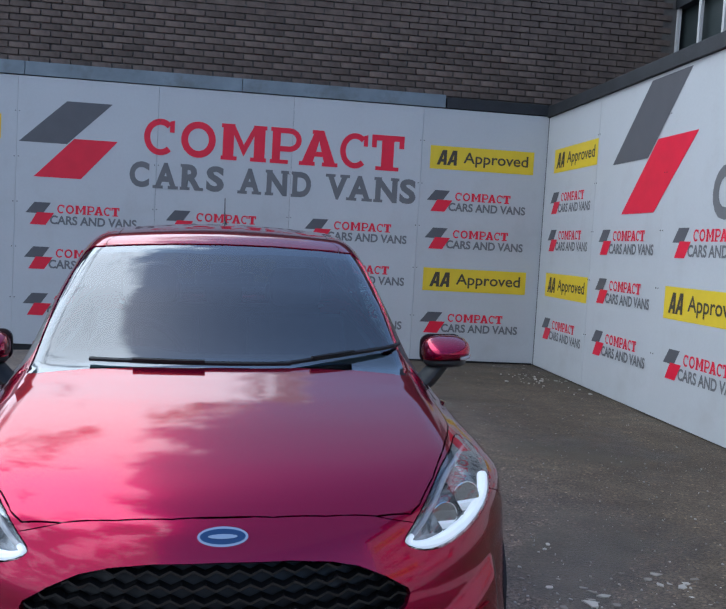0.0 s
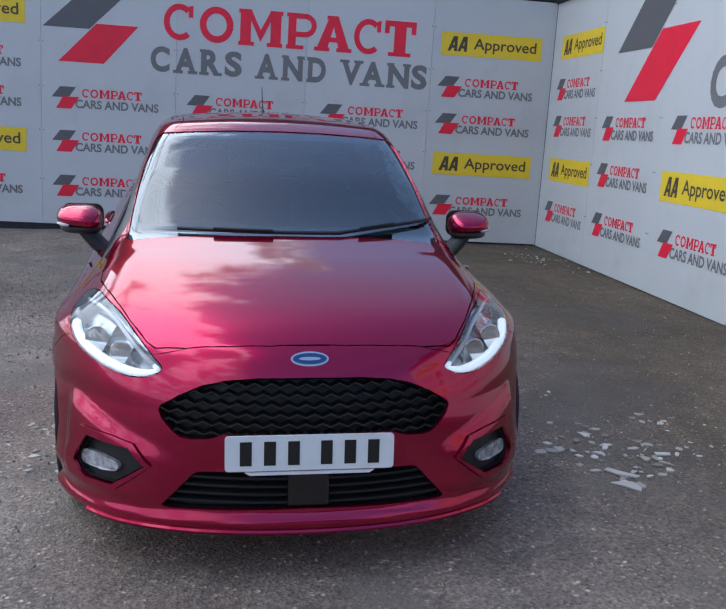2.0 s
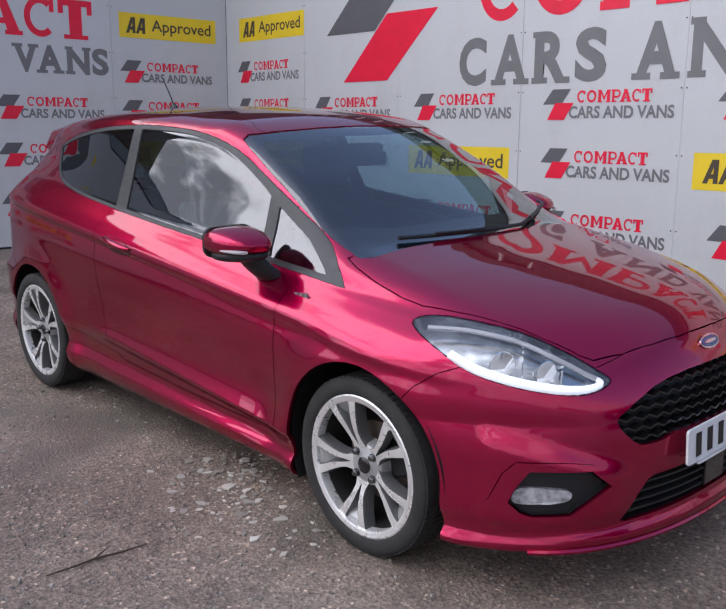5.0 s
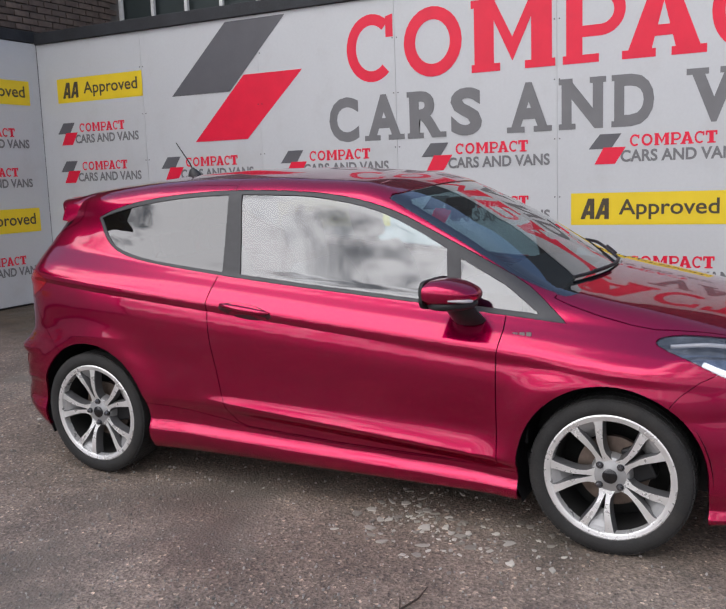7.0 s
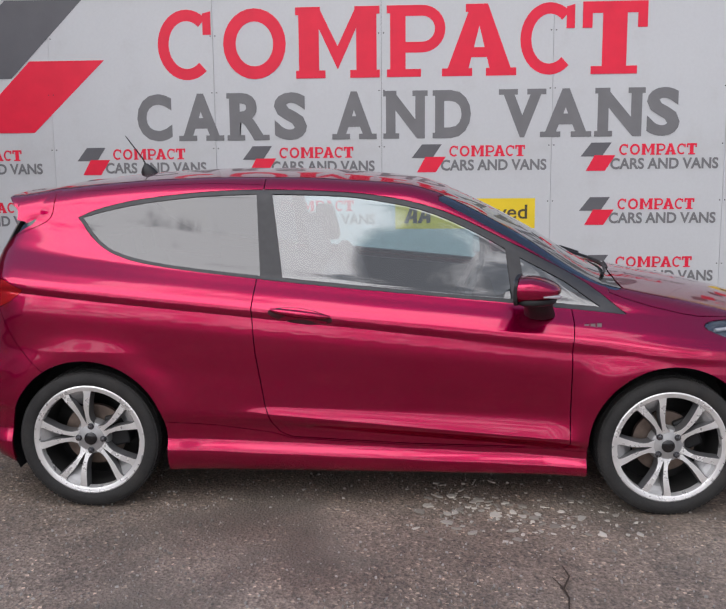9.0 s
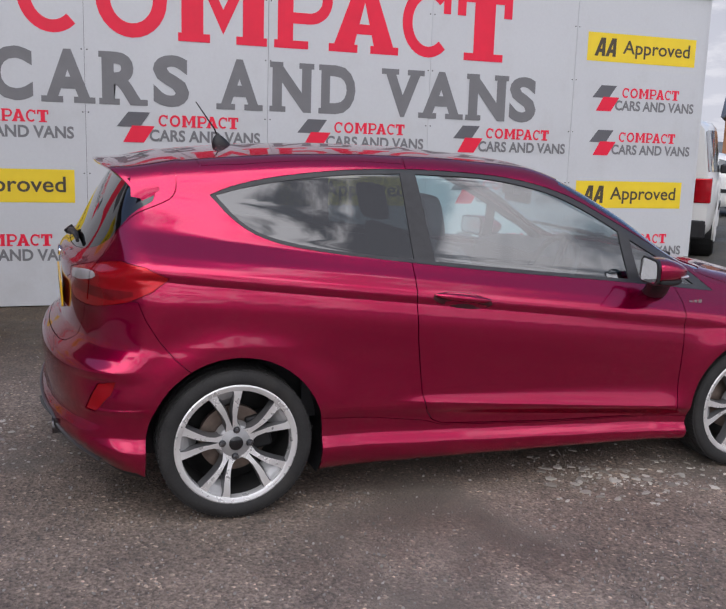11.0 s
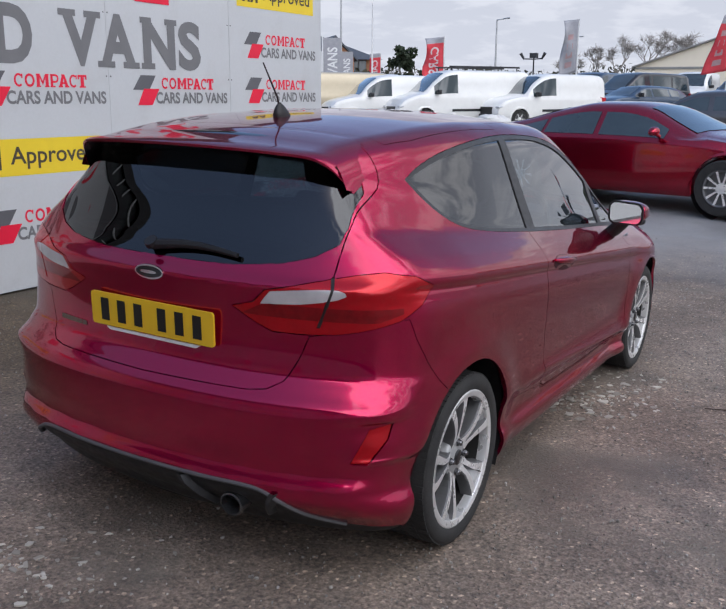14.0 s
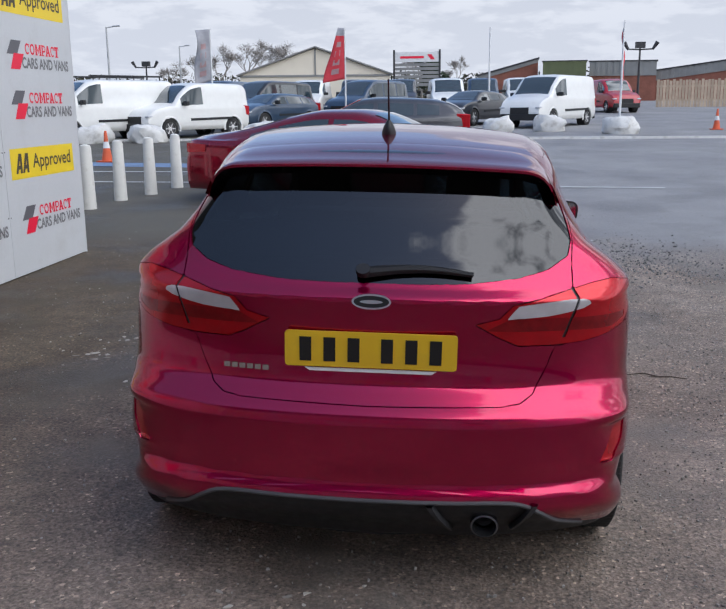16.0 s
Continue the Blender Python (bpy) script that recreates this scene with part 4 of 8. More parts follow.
def cut(bm, view, poly, gate):
    """Scores an outline, seen from one side, into the skin."""
    U, V = (Vector(k) for k in VIEWS[view])
    faces = list(bm.faces)
    c = np.array([f.calc_center_median()[:] for f in faces])
    u, v = c @ np.array(U), c @ np.array(V)
    size = np.array([max(e.calc_length() for e in f.edges) for f in faces])
    ok = gate(c)
    cand = np.zeros(len(faces), bool)
    pairs = list(zip(poly, poly[1:] + poly[:1]))
    for (a, b), (p, q) in pairs:
        L = max(math.hypot(p - a, q - b), 1e-6)
        t = np.clip(((u - a) * (p - a) + (v - b) * (q - b)) / L ** 2, 0, 1)
        cand |= np.hypot(u - a - t * (p - a), v - b - t * (q - b)) < size * 1.3 + 0.004
    pool = [f for f, k in zip(faces, cand & ok) if k]
    for (a, b), (p, q) in pairs:
        L = math.hypot(p - a, q - b)
        if L < 1e-6:
            continue
        normal = U * ((q - b) / L) + V * (-(p - a) / L)
        pts = [(f, f.calc_center_median()) for f in pool if f.is_valid]
        sel, rest = [], []
        for f, m in pts:
            fu, fv = m.dot(U), m.dot(V)
            t = min(max(((fu - a) * (p - a) + (fv - b) * (q - b)) / L ** 2, 0), 1)
            r = max((w.co - m).length for w in f.verts)
            (sel if math.hypot(fu - a - t * (p - a), fv - b - t * (q - b)) <= r * 1.02 else rest).append(f)
        if not sel:
            continue
        geom = list({e for f in sel for e in (*f.verts, *f.edges)}) + sel
        res = bmesh.ops.bisect_plane(bm, geom=geom, dist=1e-5, plane_co=U * a + V * b, plane_no=normal)
        pool = rest + [f for f in res["geom"] if isinstance(f, bmesh.types.BMFace) and f.is_valid]


def skin_of(form, grid, features, folds=()):
    """Cuts the features into half a skin. Returns points and, by feature, its faces; what no feature claims is under ''."""
    o, d, na, nb = half_shell(*grid)
    p = form(o, d)
    bm = bmesh.new()
    vs = [bm.verts.new(c) for c in p]
    for i in range(na - 1):
        for j in range(nb - 1):
            q = [vs[i * nb + j], vs[(i + 1) * nb + j], vs[(i + 1) * nb + j + 1], vs[i * nb + j + 1]]
            bm.faces.new(q)
    bmesh.ops.remove_doubles(bm, verts=bm.verts, dist=1e-5)
    for f in bm.faces:
        f.normal_update()
    for view, poly, gate in folds:
        cut(bm, view, poly, gate)
    for name, view, poly, gate in features:
        cut(bm, view, poly, gate)
    bm.verts.index_update()
    faces = [f for f in bm.faces if f.calc_area() > 1e-9]
    c = np.array([f.calc_center_median()[:] for f in faces])
    owner = np.full(len(faces), "", dtype=object)
    for name, view, poly, gate in features:
        U, V = (np.array(k) for k in VIEWS[view])
        owner[inside(poly, c @ U, c @ V) & gate(c)] = name
    pts = np.array([v.co[:] for v in bm.verts])
    by = {}
    for f, w in zip(faces, owner):
        by.setdefault(w, []).append(tuple(v.index for v in f.verts))
    bm.free()
    return pts, by


def panel(name, pts, faces, normal_of, mat, parent, label="", gap=0.002, depth=0.014, sink=0.0, whole=True, side=1, rim=True):
    """A piece of the skin with turned-in edges. whole: both halves as one; otherwise side 1 or -1 alone."""
    used = sorted({i for f in faces for i in f})
    at = {k: i for i, k in enumerate(used)}
    p = pts[used].copy()
    F = [tuple(at[i] for i in f) for f in faces]
    n = normal_of(p)
    # outward winding
    k = [np.cross(p[f[1]] - p[f[0]], p[f[2]] - p[f[0]]) @ n[f[0]] for f in F[:200]]
    if sum(1 if a > 0 else -1 for a in k) < 0:
        F = [f[::-1] for f in F]
    count = {}
    for f in F:
        for a, b in zip(f, f[1:] + f[:1]):
            count.setdefault((min(a, b), max(a, b)), []).append((a, b))
    open_ = [e[0] for e in count.values() if len(e) == 1 and not (abs(p[e[0][0]][0]) < 1e-4 and abs(p[e[0][1]][0]) < 1e-4)]
    edge_v = {i for e in open_ for i in e}
    inward = {i: np.zeros(3) for i in edge_v}
    for f in F:
        m = p[list(f)].mean(0)
        for i in f:
            if i in inward:
                w = m - p[i]
                inward[i] += w / max(np.linalg.norm(w), 1e-6)
    for i, w in inward.items():
        w = w - n[i] * (w @ n[i])
        if abs(p[i][0]) < 1e-4:
            w[0] = 0
        q = np.linalg.norm(w)
        if q > 1e-6:
            p[i] += w / q * gap
    p = p - n * sink
    surf = len(F)
    if rim:
        inner = {i: len(p) + k for k, i in enumerate(sorted(edge_v))}
        p = np.vstack([p, np.array([p[i] - n[i] * depth for i in sorted(edge_v)]).reshape(-1, 3)])
        F = F + [(b, a, inner[a], inner[b]) for a, b in open_]
    nl = len(n)
    P, faces_out, normals = [], [], []
    for s in ((1, -1) if whole else (side,)):
        base = len(P)
        q = p * np.array([s, 1, 1])
        P += q.tolist()
        for k, f in enumerate(F):
            g = tuple(base + i for i in (f if s > 0 else f[::-1]))
            faces_out.append(g)
            if k < surf:
                normals += [tuple(n[i - base] * np.array([s, 1, 1])) for i in g]
            else:
                a, b, c = (np.array(P[i]) for i in g[:3])
                w = np.cross(b - a, c - a)
                w = w / max(np.linalg.norm(w), 1e-9)
                normals += [tuple(w)] * len(g)
    me = bpy.data.meshes.new(name)
    me.from_pydata(P, [], faces_out)
    me.polygons.foreach_set("use_smooth", [True] * len(me.polygons))
    me.normals_split_custom_set(normals)
    me.materials.append(mat)
    ob = new(name, me)
    ob.parent = parent
    if label:
        ob["label"] = label
    return ob


def arch(r, wy, k=26):
    return [(wy + r * math.cos(t), WHEEL_Z + 0.01 + r * math.sin(t)) for t in (math.pi * i / k for i in range(k + 1))] + [(wy - r, -0.1), (wy + r, -0.1)]


flank = lambda c: (c[:, 0] > 0.45) & (np.abs(c[:, 1]) < 1.62)
front = lambda c: c[:, 1] < -1.30
nose_ = lambda c: (c[:, 1] < -1.40) & (c[:, 2] < 0.83)
rear = lambda c: (c[:, 1] > 1.40)
behind = lambda c: c[:, 1] > np.maximum(TAIL(c[:, 2]) - 0.16 * c[:, 0] ** 2 - 0.22 * c[:, 0] ** 4 - 0.045, 1.40)
glazing_gate = lambda c: (c[:, 0] > 0.35) & (c[:, 2] > 0.80) & (c[:, 1] > -1.2) & (c[:, 1] < 1.45)

DLO = smooth_outline([(1.325, 1.252), (1.235, 1.158), (1.120, 1.094), (0.93, 1.053), (0.505, 1.004), (0.04, 0.960), (-0.53, 0.912), (-0.80, 0.884)], 3, False)[:-1] \
    + smooth_outline([(-1.062, 0.860), (-0.90, 0.985), (-0.70, 1.092), (-0.50, 1.190), (-0.30, 1.280), (-0.085, 1.338), (0.16, 1.366), (0.50, 1.376), (0.80, 1.362), (1.07, 1.328), (1.24, 1.287), (1.325, 1.252)], 3, False)[:-1]
QUARTER = smooth_outline([(1.304, 1.253), (1.216, 1.160), (1.106, 1.103), (0.90, 1.061), (0.502, 1.017)], 3, False) + smooth_outline([(0.532, 1.358), (0.78, 1.346), (1.02, 1.317), (1.19, 1.284), (1.304, 1.253)], 3, False)[:-1]
DOOR_GLASS = [(0.405, 1.009), (-0.04, 0.968), (-0.578, 0.922)] + smooth_outline([(-0.552, 1.128), (-0.45, 1.184), (-0.32, 1.245), (-0.19, 1.292), (-0.03, 1.326), (0.16, 1.350), (0.462, 1.358)], 3, False)
TRIANGLE = [(-0.640, 0.918), (-0.955, 0.890), (-0.81, 0.992), (-0.614, 1.092)]
DOOR = [(0.514, 1.02), (0.527, 0.89), (0.513, 0.71), (0.475, 0.47), (0.448, 0.395), (0.41, 0.345), (0.36, 0.325), (-0.15, 0.300), (-0.80, 0.290), (-0.823, 0.32), (-0.820, 0.45), (-0.820, 0.74),
        (-0.833, 0.83), (-0.828, 0.895), (-0.6, 1.25), (-0.1, 1.42), (0.50, 1.42)]
SCREEN = [(-0.05, 0.980), (0.25, 0.978), (0.45, 0.968), (0.58, 0.955), (0.636, 0.948), (0.634, 1.03), (0.622, 1.12), (0.604, 1.21), (0.578, 1.295), (0.562, 1.330), (0.535, 1.348), (0.40, 1.360), (0.20, 1.370), (-0.05, 1.374)]
BONNET = [(-0.05, -1.957), (0.12, -1.953), (0.25, -1.936), (0.38, -1.906), (0.476, -1.868), (0.505, -1.838), (0.562, -1.745), (0.618, -1.62), (0.662, -1.50), (0.695, -1.385), (0.700, -1.30), (0.692, -1.18), (0.675, -1.06), (0.66, -1.0),
          (0.4, -1.06), (-0.05, -1.09)]
HEADLAMP = smooth_outline([(-1.036, 0.668), (-0.985, 0.640), (-0.90, 0.636), (-0.76, 0.657), (-0.63, 0.692), (-0.53, 0.748), (-0.455, 0.800), (-0.50, 0.825), (-0.61, 0.827), (-0.77, 0.802), (-0.90, 0.752), (-0.99, 0.703)], 3)
GRILLE = [(-0.05, 0.668), (0.16, 0.664), (0.255, 0.654), (0.328, 0.636), (0.395, 0.604), (0.455, 0.566), (0.462, 0.552), (0.452, 0.526), (0.418, 0.490), (0.396, 0.476), (0.365, 0.472), (0.305, 0.478), (0.262, 0.494), (-0.05, 0.498)]
INTAKE = [(-0.05, 0.376), (0.33, 0.368), (0.355, 0.358), (0.455, 0.246), (0.44, 0.240), (-0.05, 0.250)]
FOG = [(-0.731, 0.330), (-0.750, 0.372), (-0.791, 0.423), (-0.88, 0.422), (-0.973, 0.418), (-1.033, 0.371), (-0.975, 0.330), (-0.913, 0.290), (-0.80, 0.289), (-0.765, 0.300)]
FOG_RIM = [(-0.668, 0.325), (-0.712, 0.412), (-0.752, 0.449), (-0.90, 0.446), (-0.985, 0.434), (-1.052, 0.374), (-0.99, 0.322), (-0.925, 0.274), (-0.775, 0.266), (-0.700, 0.282)]
TAILLAMP = [(-1.087, 0.886), (-1.030, 0.905), (-1.000, 0.946), (-0.90, 0.970), (-0.81, 0.988), (-0.74, 1.002), (-0.66, 1.012), (-0.56, 0.998), (-0.487, 0.960), (-0.535, 0.908), (-0.61, 0.868), (-0.69, 0.848), (-0.79, 0.828), (-0.876, 0.821), (-0.975, 0.820), (-1.02, 0.842), (-1.06, 0.868)]
TAIL_CLEAR = [(-1.010, 0.903), (-1.000, 0.922), (-0.985, 0.943), (-0.92, 0.953), (-0.847, 0.961), (-0.80, 0.962), (-0.782, 0.956), (-0.777, 0.946), (-0.80, 0.934), (-0.844, 0.923), (-0.904, 0.912)]
TAIL_DARK = [(-1.06, 0.868), (-1.0, 0.905), (-0.60, 0.905), (-0.60, 0.890), (-0.68, 0.866), (-0.98, 0.866)]
REARGLASS = [(-0.05, 0.999), (0.27, 1.003), (0.44, 1.020), (0.53, 1.045), (0.590, 1.082), (0.600, 1.13), (0.580, 1.22), (0.54, 1.30), (0.50, 1.37), (-0.05, 1.40)]
TAILGATE = [(-0.05, 0.640), (0.40, 0.645), (0.455, 0.652), (0.494, 0.675), (0.530, 0.745), (0.565, 0.84), (0.592, 0.93), (0.606, 0.99), (0.603, 1.05), (0.606, 1.13), (0.590, 1.23), (0.56, 1.32), (0.53, 1.39), (-0.05, 1.42)]
REAR_BUMPER = [(-0.05, 0.640), (0.40, 0.645), (0.455, 0.652), (0.494, 0.675), (0.530, 0.745), (0.555, 0.815), (0.66, 0.838), (1.0, 0.80), (1.0, 0.05), (-0.05, 0.05)]
DIFFUSER = [(-0.05, 0.358), (0.44, 0.355), (0.52, 0.325), (0.585, 0.275), (0.68, 0.228), (0.80, 0.205), (0.80, 0.05), (-0.05, 0.05)]
REFLECTOR = [(-0.770, 0.452), (-0.712, 0.556), (-0.635, 0.570), (-0.650, 0.522), (-0.715, 0.448)]
FRONT_BUMPER = [(-0.05, 0.753), (0.30, 0.753), (0.50, 0.700), (0.7, 0.660), (1.0, 0.640), (1.0, 0.0), (-0.05, 0.0)]
SILL = [(0.93, 0.396), (0.68, 0.376), (0.45, 0.345), (0.36, 0.318), (-0.15, 0.292), (-0.92, 0.282), (-0.92, 0.0), (0.93, 0.0)]
SIDE_BUMPER_R = [(1.618, 0.870), (1.590, 0.80), (1.545, 0.728), (1.49, 0.660), (1.44, 0.615), (1.30, 0.55), (1.30, 0.0), (2.2, 0.0), (2.2, 0.87)]
SIDE_BUMPER_F = [(-1.62, 0.713), (-1.601, 0.707), (-1.552, 0.686), (-1.485, 0.636), (-1.452, 0.593), (-1.40, 0.50), (-1.40, 0.0), (-2.3, 0.0), (-2.3, 0.713)]

FEATURES = [
    ("roof", "above", [(-0.05, -0.36), (0.30, -0.34), (0.56, -0.26), (0.573, 0.2), (0.568, 0.8), (0.555, 1.2), (0.535, 1.352), (0.38, 1.380), (-0.05, 1.395)], lambda c: c[:, 2] > 1.30),
    ("front_bumper", "end", FRONT_BUMPER, lambda c: (c[:, 1] < -1.50) & (c[:, 0] < 0.74)),
    ("front_bumper", "side", SIDE_BUMPER_F, lambda c: (c[:, 0] >= 0.70) & (c[:, 1] < -1.38) & (c[:, 2] < 0.72)),
    ("rear_bumper", "end", REAR_BUMPER, lambda c: (c[:, 1] > 1.60) & (c[:, 0] < 0.70)),
    ("rear_bumper", "side", SIDE_BUMPER_R, lambda c: (c[:, 0] >= 0.62) & (c[:, 1] > 1.28) & (c[:, 2] < 0.88)),
    ("tailgate", "end", TAILGATE, lambda c: behind(c) | ((c[:, 2] > 1.12) & (c[:, 1] > 1.45))),
    ("bonnet", "above", BONNET, lambda c: (c[:, 2] > 0.70) & (c[:, 1] < -0.9)),
    ("sill", "side", SILL, flank),
    ("door", "side", DOOR, lambda c: (c[:, 0] > 0.45)),
    ("trim", "side", DLO, glazing_gate),
    ("quarter_glass", "side", QUARTER, glazing_gate),
    ("door_glass", "side", DOOR_GLASS, glazing_gate),
    ("triangle_glass", "side", TRIANGLE, glazing_gate),
    ("screen", "end", SCREEN, lambda c: (c[:, 1] < -0.12) & (c[:, 1] > -1.3) & (c[:, 2] > 0.94)),
    ("rear_glass", "end", REARGLASS, lambda c: (c[:, 1] > 1.44) & (c[:, 2] > 0.99)),
    ("headlamp", "front_corner", HEADLAMP, lambda c: (c[:, 1] < -1.25) & (c[:, 0] > 0.3)),
    ("grille", "end", GRILLE, lambda c: c[:, 1] < -1.6),
    ("intake", "end", INTAKE, lambda c: c[:, 1] < -1.6),
    ("fog_rim", "front_corner", FOG_RIM, lambda c: (c[:, 1] < -1.4) & (c[:, 0] > 0.3)),
    ("fog", "front_corner", FOG, lambda c: (c[:, 1] < -1.4) & (c[:, 0] > 0.3)),
    ("taillamp", "rear_corner", TAILLAMP, lambda c: (c[:, 1] > 1.35) & (c[:, 0] > 0.2)),
    ("tail_dark", "rear_corner", TAIL_DARK, lambda c: (c[:, 1] > 1.35) & (c[:, 0] > 0.2)),
    ("tail_clear", "rear_corner", TAIL_CLEAR, lambda c: (c[:, 1] > 1.35) & (c[:, 0] > 0.2)),
    ("tail_gap", "rear_corner", [(-0.8115, 0.992), (-0.8025, 0.992), (-0.846, 0.844), (-0.855, 0.844)], lambda c: (c[:, 1] > 1.35) & (c[:, 0] > 0.2)),
    ("diffuser", "end", DIFFUSER, lambda c: c[:, 1] > 1.5),
    ("reflector", "rear_corner", REFLECTOR, lambda c: (c[:, 1] > 1.35) & (c[:, 0] > 0.3)),
    ("hole", "side", arch(0.347, -WHEEL_Y), lambda c: c[:, 0] > 0.45),
    ("hole", "side", arch(0.345, WHEEL_Y), lambda c: c[:, 0] > 0.45),
]
flank_ = lambda c: c[:, 0] > 0.6
FOLDS = [("side", [(0.66, 0.436 + 0.0765 * (0.66 - 0.47) + h), (-0.94, 0.436 + 0.0765 * (-0.94 - 0.47) + h)], flank_) for h in (-0.060, -0.045, -0.030, -0.015, -0.006, 0.0, 0.006, 0.014, 0.024, 0.034, 0.045, 0.057, 0.070, 0.085, 0.105)]
FOLDS += [("side", [(1.45, 1.10), (1.45, 1.50)], lambda c: (c[:, 0] < 0.66) & (c[:, 2] > 1.08) & (c[:, 1] > 1.3))]
FOLDS += [("side", [(1.56, float(crease(1.56)) + h), (-0.95, float(crease(-0.95)) + h)], flank_) for h in (-0.046, -0.036, -0.029, -0.022, -0.015, -0.008, 0.002, 0.012)]
PTS, SKIN = skin_of(cast, ((80, 190, 80), 170, -1.15, 1.15, 0.62), FEATURES, FOLDS)


def skin(name, key, mat, label="", both=True, **kw):
    """One panel over both halves, or one for each side."""
    if both:
        return panel(name, PTS, SKIN[key], body_normal, mat, kw.pop("parent", car), label, **kw)
    return [panel(name, PTS, SKIN[key], body_normal, mat, kw.get("parent", car), label, whole=False, side=s,
                  **{k: v for k, v in kw.items() if k != "parent"}) for s in (-1, 1)]


skin("body_shell", "", M_PAINT, gap=0.0018, depth=0.016)
skin("roof", "roof", M_PAINT, gap=0.0008, depth=0.006)
skin("bonnet", "bonnet", M_PAINT, gap=0.003, depth=0.02)
skin("front_bumper", "front_bumper", M_PAINT, gap=0.0012)
skin("rear_bumper", "rear_bumper", M_PAINT, gap=0.0012)
tailgate = skin("tailgate", "tailgate", M_PAINT, gap=0.0028, depth=0.02)
skin("side_skirt", "sill", M_PAINT, both=False, gap=0.001, depth=0.012)
doors = skin("door", "door", M_PAINT, both=False, gap=0.0026, depth=0.02)
skin("window_surround", "trim", M_GREYTRIM, "satin dark grey window surround", both=False, gap=0.0005, sink=0.001, depth=0.01)
for d, s in zip(doors, (-1, 1)):
    panel("door_window", PTS, SKIN["door_glass"], body_normal, M_SIDE_GLASS, d, "clear side window glass", whole=False, side=s, gap=0.0, sink=0.006, rim=False)
    panel("corner_window", PTS, SKIN["triangle_glass"], body_normal, M_SIDE_GLASS, d, "small clear corner glass", whole=False, side=s, gap=0.0, sink=0.006, rim=False)
skin("quarter_window", "quarter_glass", M_TINT_GLASS, "dark tinted rear side window", both=False, gap=0.0, sink=0.005, rim=False)
skin("windscreen", "screen", M_SCREEN_GLASS, "clear windscreen", gap=0.0, sink=0.004, rim=False)
panel("rear_window", PTS, SKIN["rear_glass"], body_normal, M_REAR_GLASS, tailgate, "dark tinted rear window", gap=0.0, sink=0.003, rim=False)
for ob in scene.objects:
    if "window" in ob.name or "windscreen" in ob.name:
        if ob.type == "MESH" and "surround" not in ob.name and "bar" not in ob.name:
            ob.visible_shadow = False

# black band round the windscreen and the rear window
def band(name, outline, view, gate, width, mat, parent, offset=0.0015, sides=0.0):
    """A narrow printed band just inside an outline, lying on the skin."""
    ring_o = [p for p in outline if p[0] >= 0]
    c = np.mean(np.array(ring_o), 0)
    ring_o = [(0.0, ring_o[0][1])] + ring_o[0:] + [(0.0, ring_o[-1][1])]
    ring_o = [(a + (p - a) * t / 6, b + (q - b) * t / 6) for (a, b), (p, q) in zip(ring_o, ring_o[1:]) for t in range(6)] + ring_o[-1:]
    bm = bmesh.new()
    dirs = np.array([0.0, 1.0, 0.0]) * gate
    for s in (1, -1):
        prev = None
        for k, (u, v) in enumerate(ring_o):
            iu, iv = u, v
            du, dv = -0.45 * u, c[1] - v
            L = math.hypot(du, dv)
            wide = width * (1 + sides * min(1.0, abs(u) / 0.58) ** 6)
            iu, iv = u + du / L * wide * (0 if u == 0 else 1), v + dv / L * wide
            pair = []
            for a, b in ((u, v), (iu, iv)):
                q = on_skin_end(a, b, gate)
                nn = body_normal(q[None])[0]
                w = q + nn * offset
                pair.append(bm.verts.new((w[0] * s, w[1], w[2])))
            if prev:
                bm.faces.new((prev[0], pair[0], pair[1], prev[1]))
            prev = pair
    return part(name, bm, mat, parent, smooth=True)


def on_skin_end(x, z, end):
    """The skin's point at (x, z) at the front (end -1) or the rear (end 1)."""
    ys = np.linspace(0.0, 2.1, 700) * end
    g = body(np.full_like(ys, x), ys, np.full_like(ys, z))
    i = int(np.argmax(g > 0))
    t = g[i - 1] / (g[i - 1] - g[i])
    return np.array([x, ys[i - 1] + (ys[i] - ys[i - 1]) * t, z])


band("screen_border", SCREEN, "end", -1, 0.030, M_GLOSSBLACK, car, offset=-0.009)
band("rear_window_border", REARGLASS, "end", 1, 0.026, M_GLOSSBLACK, tailgate, offset=-0.008, sides=0.9)

# -- lamps --
lamps = skin("headlamp", "headlamp", M_LENS, "clear headlamp with lit white light strip", both=False, gap=0.002, depth=0.02)


def pushed(name, key, depth, mat, parent, side, label="", shrink=0.0):
    return panel(name, PTS, SKIN[key], body_normal, mat, parent, label, whole=False, side=side, gap=0.004 + shrink, sink=depth, depth=-(depth - 0.004))


def skin_point(view, u, v, start):
    """The skin's point where the outline view sees (u, v), searched from outside along that view."""
    U, V = (np.array(k) for k in VIEWS[view])
    out = np.cross(U, V)
    out = out if out @ np.array(start) > 0 else -out
    r = np.linspace(3.0, 0.0, 1500)
    p = U * u + V * v + out * r[:, None]
    g = body(p[:, 0], p[:, 1], p[:, 2])
    i = int(np.argmax(g < 0))
    return p[i]


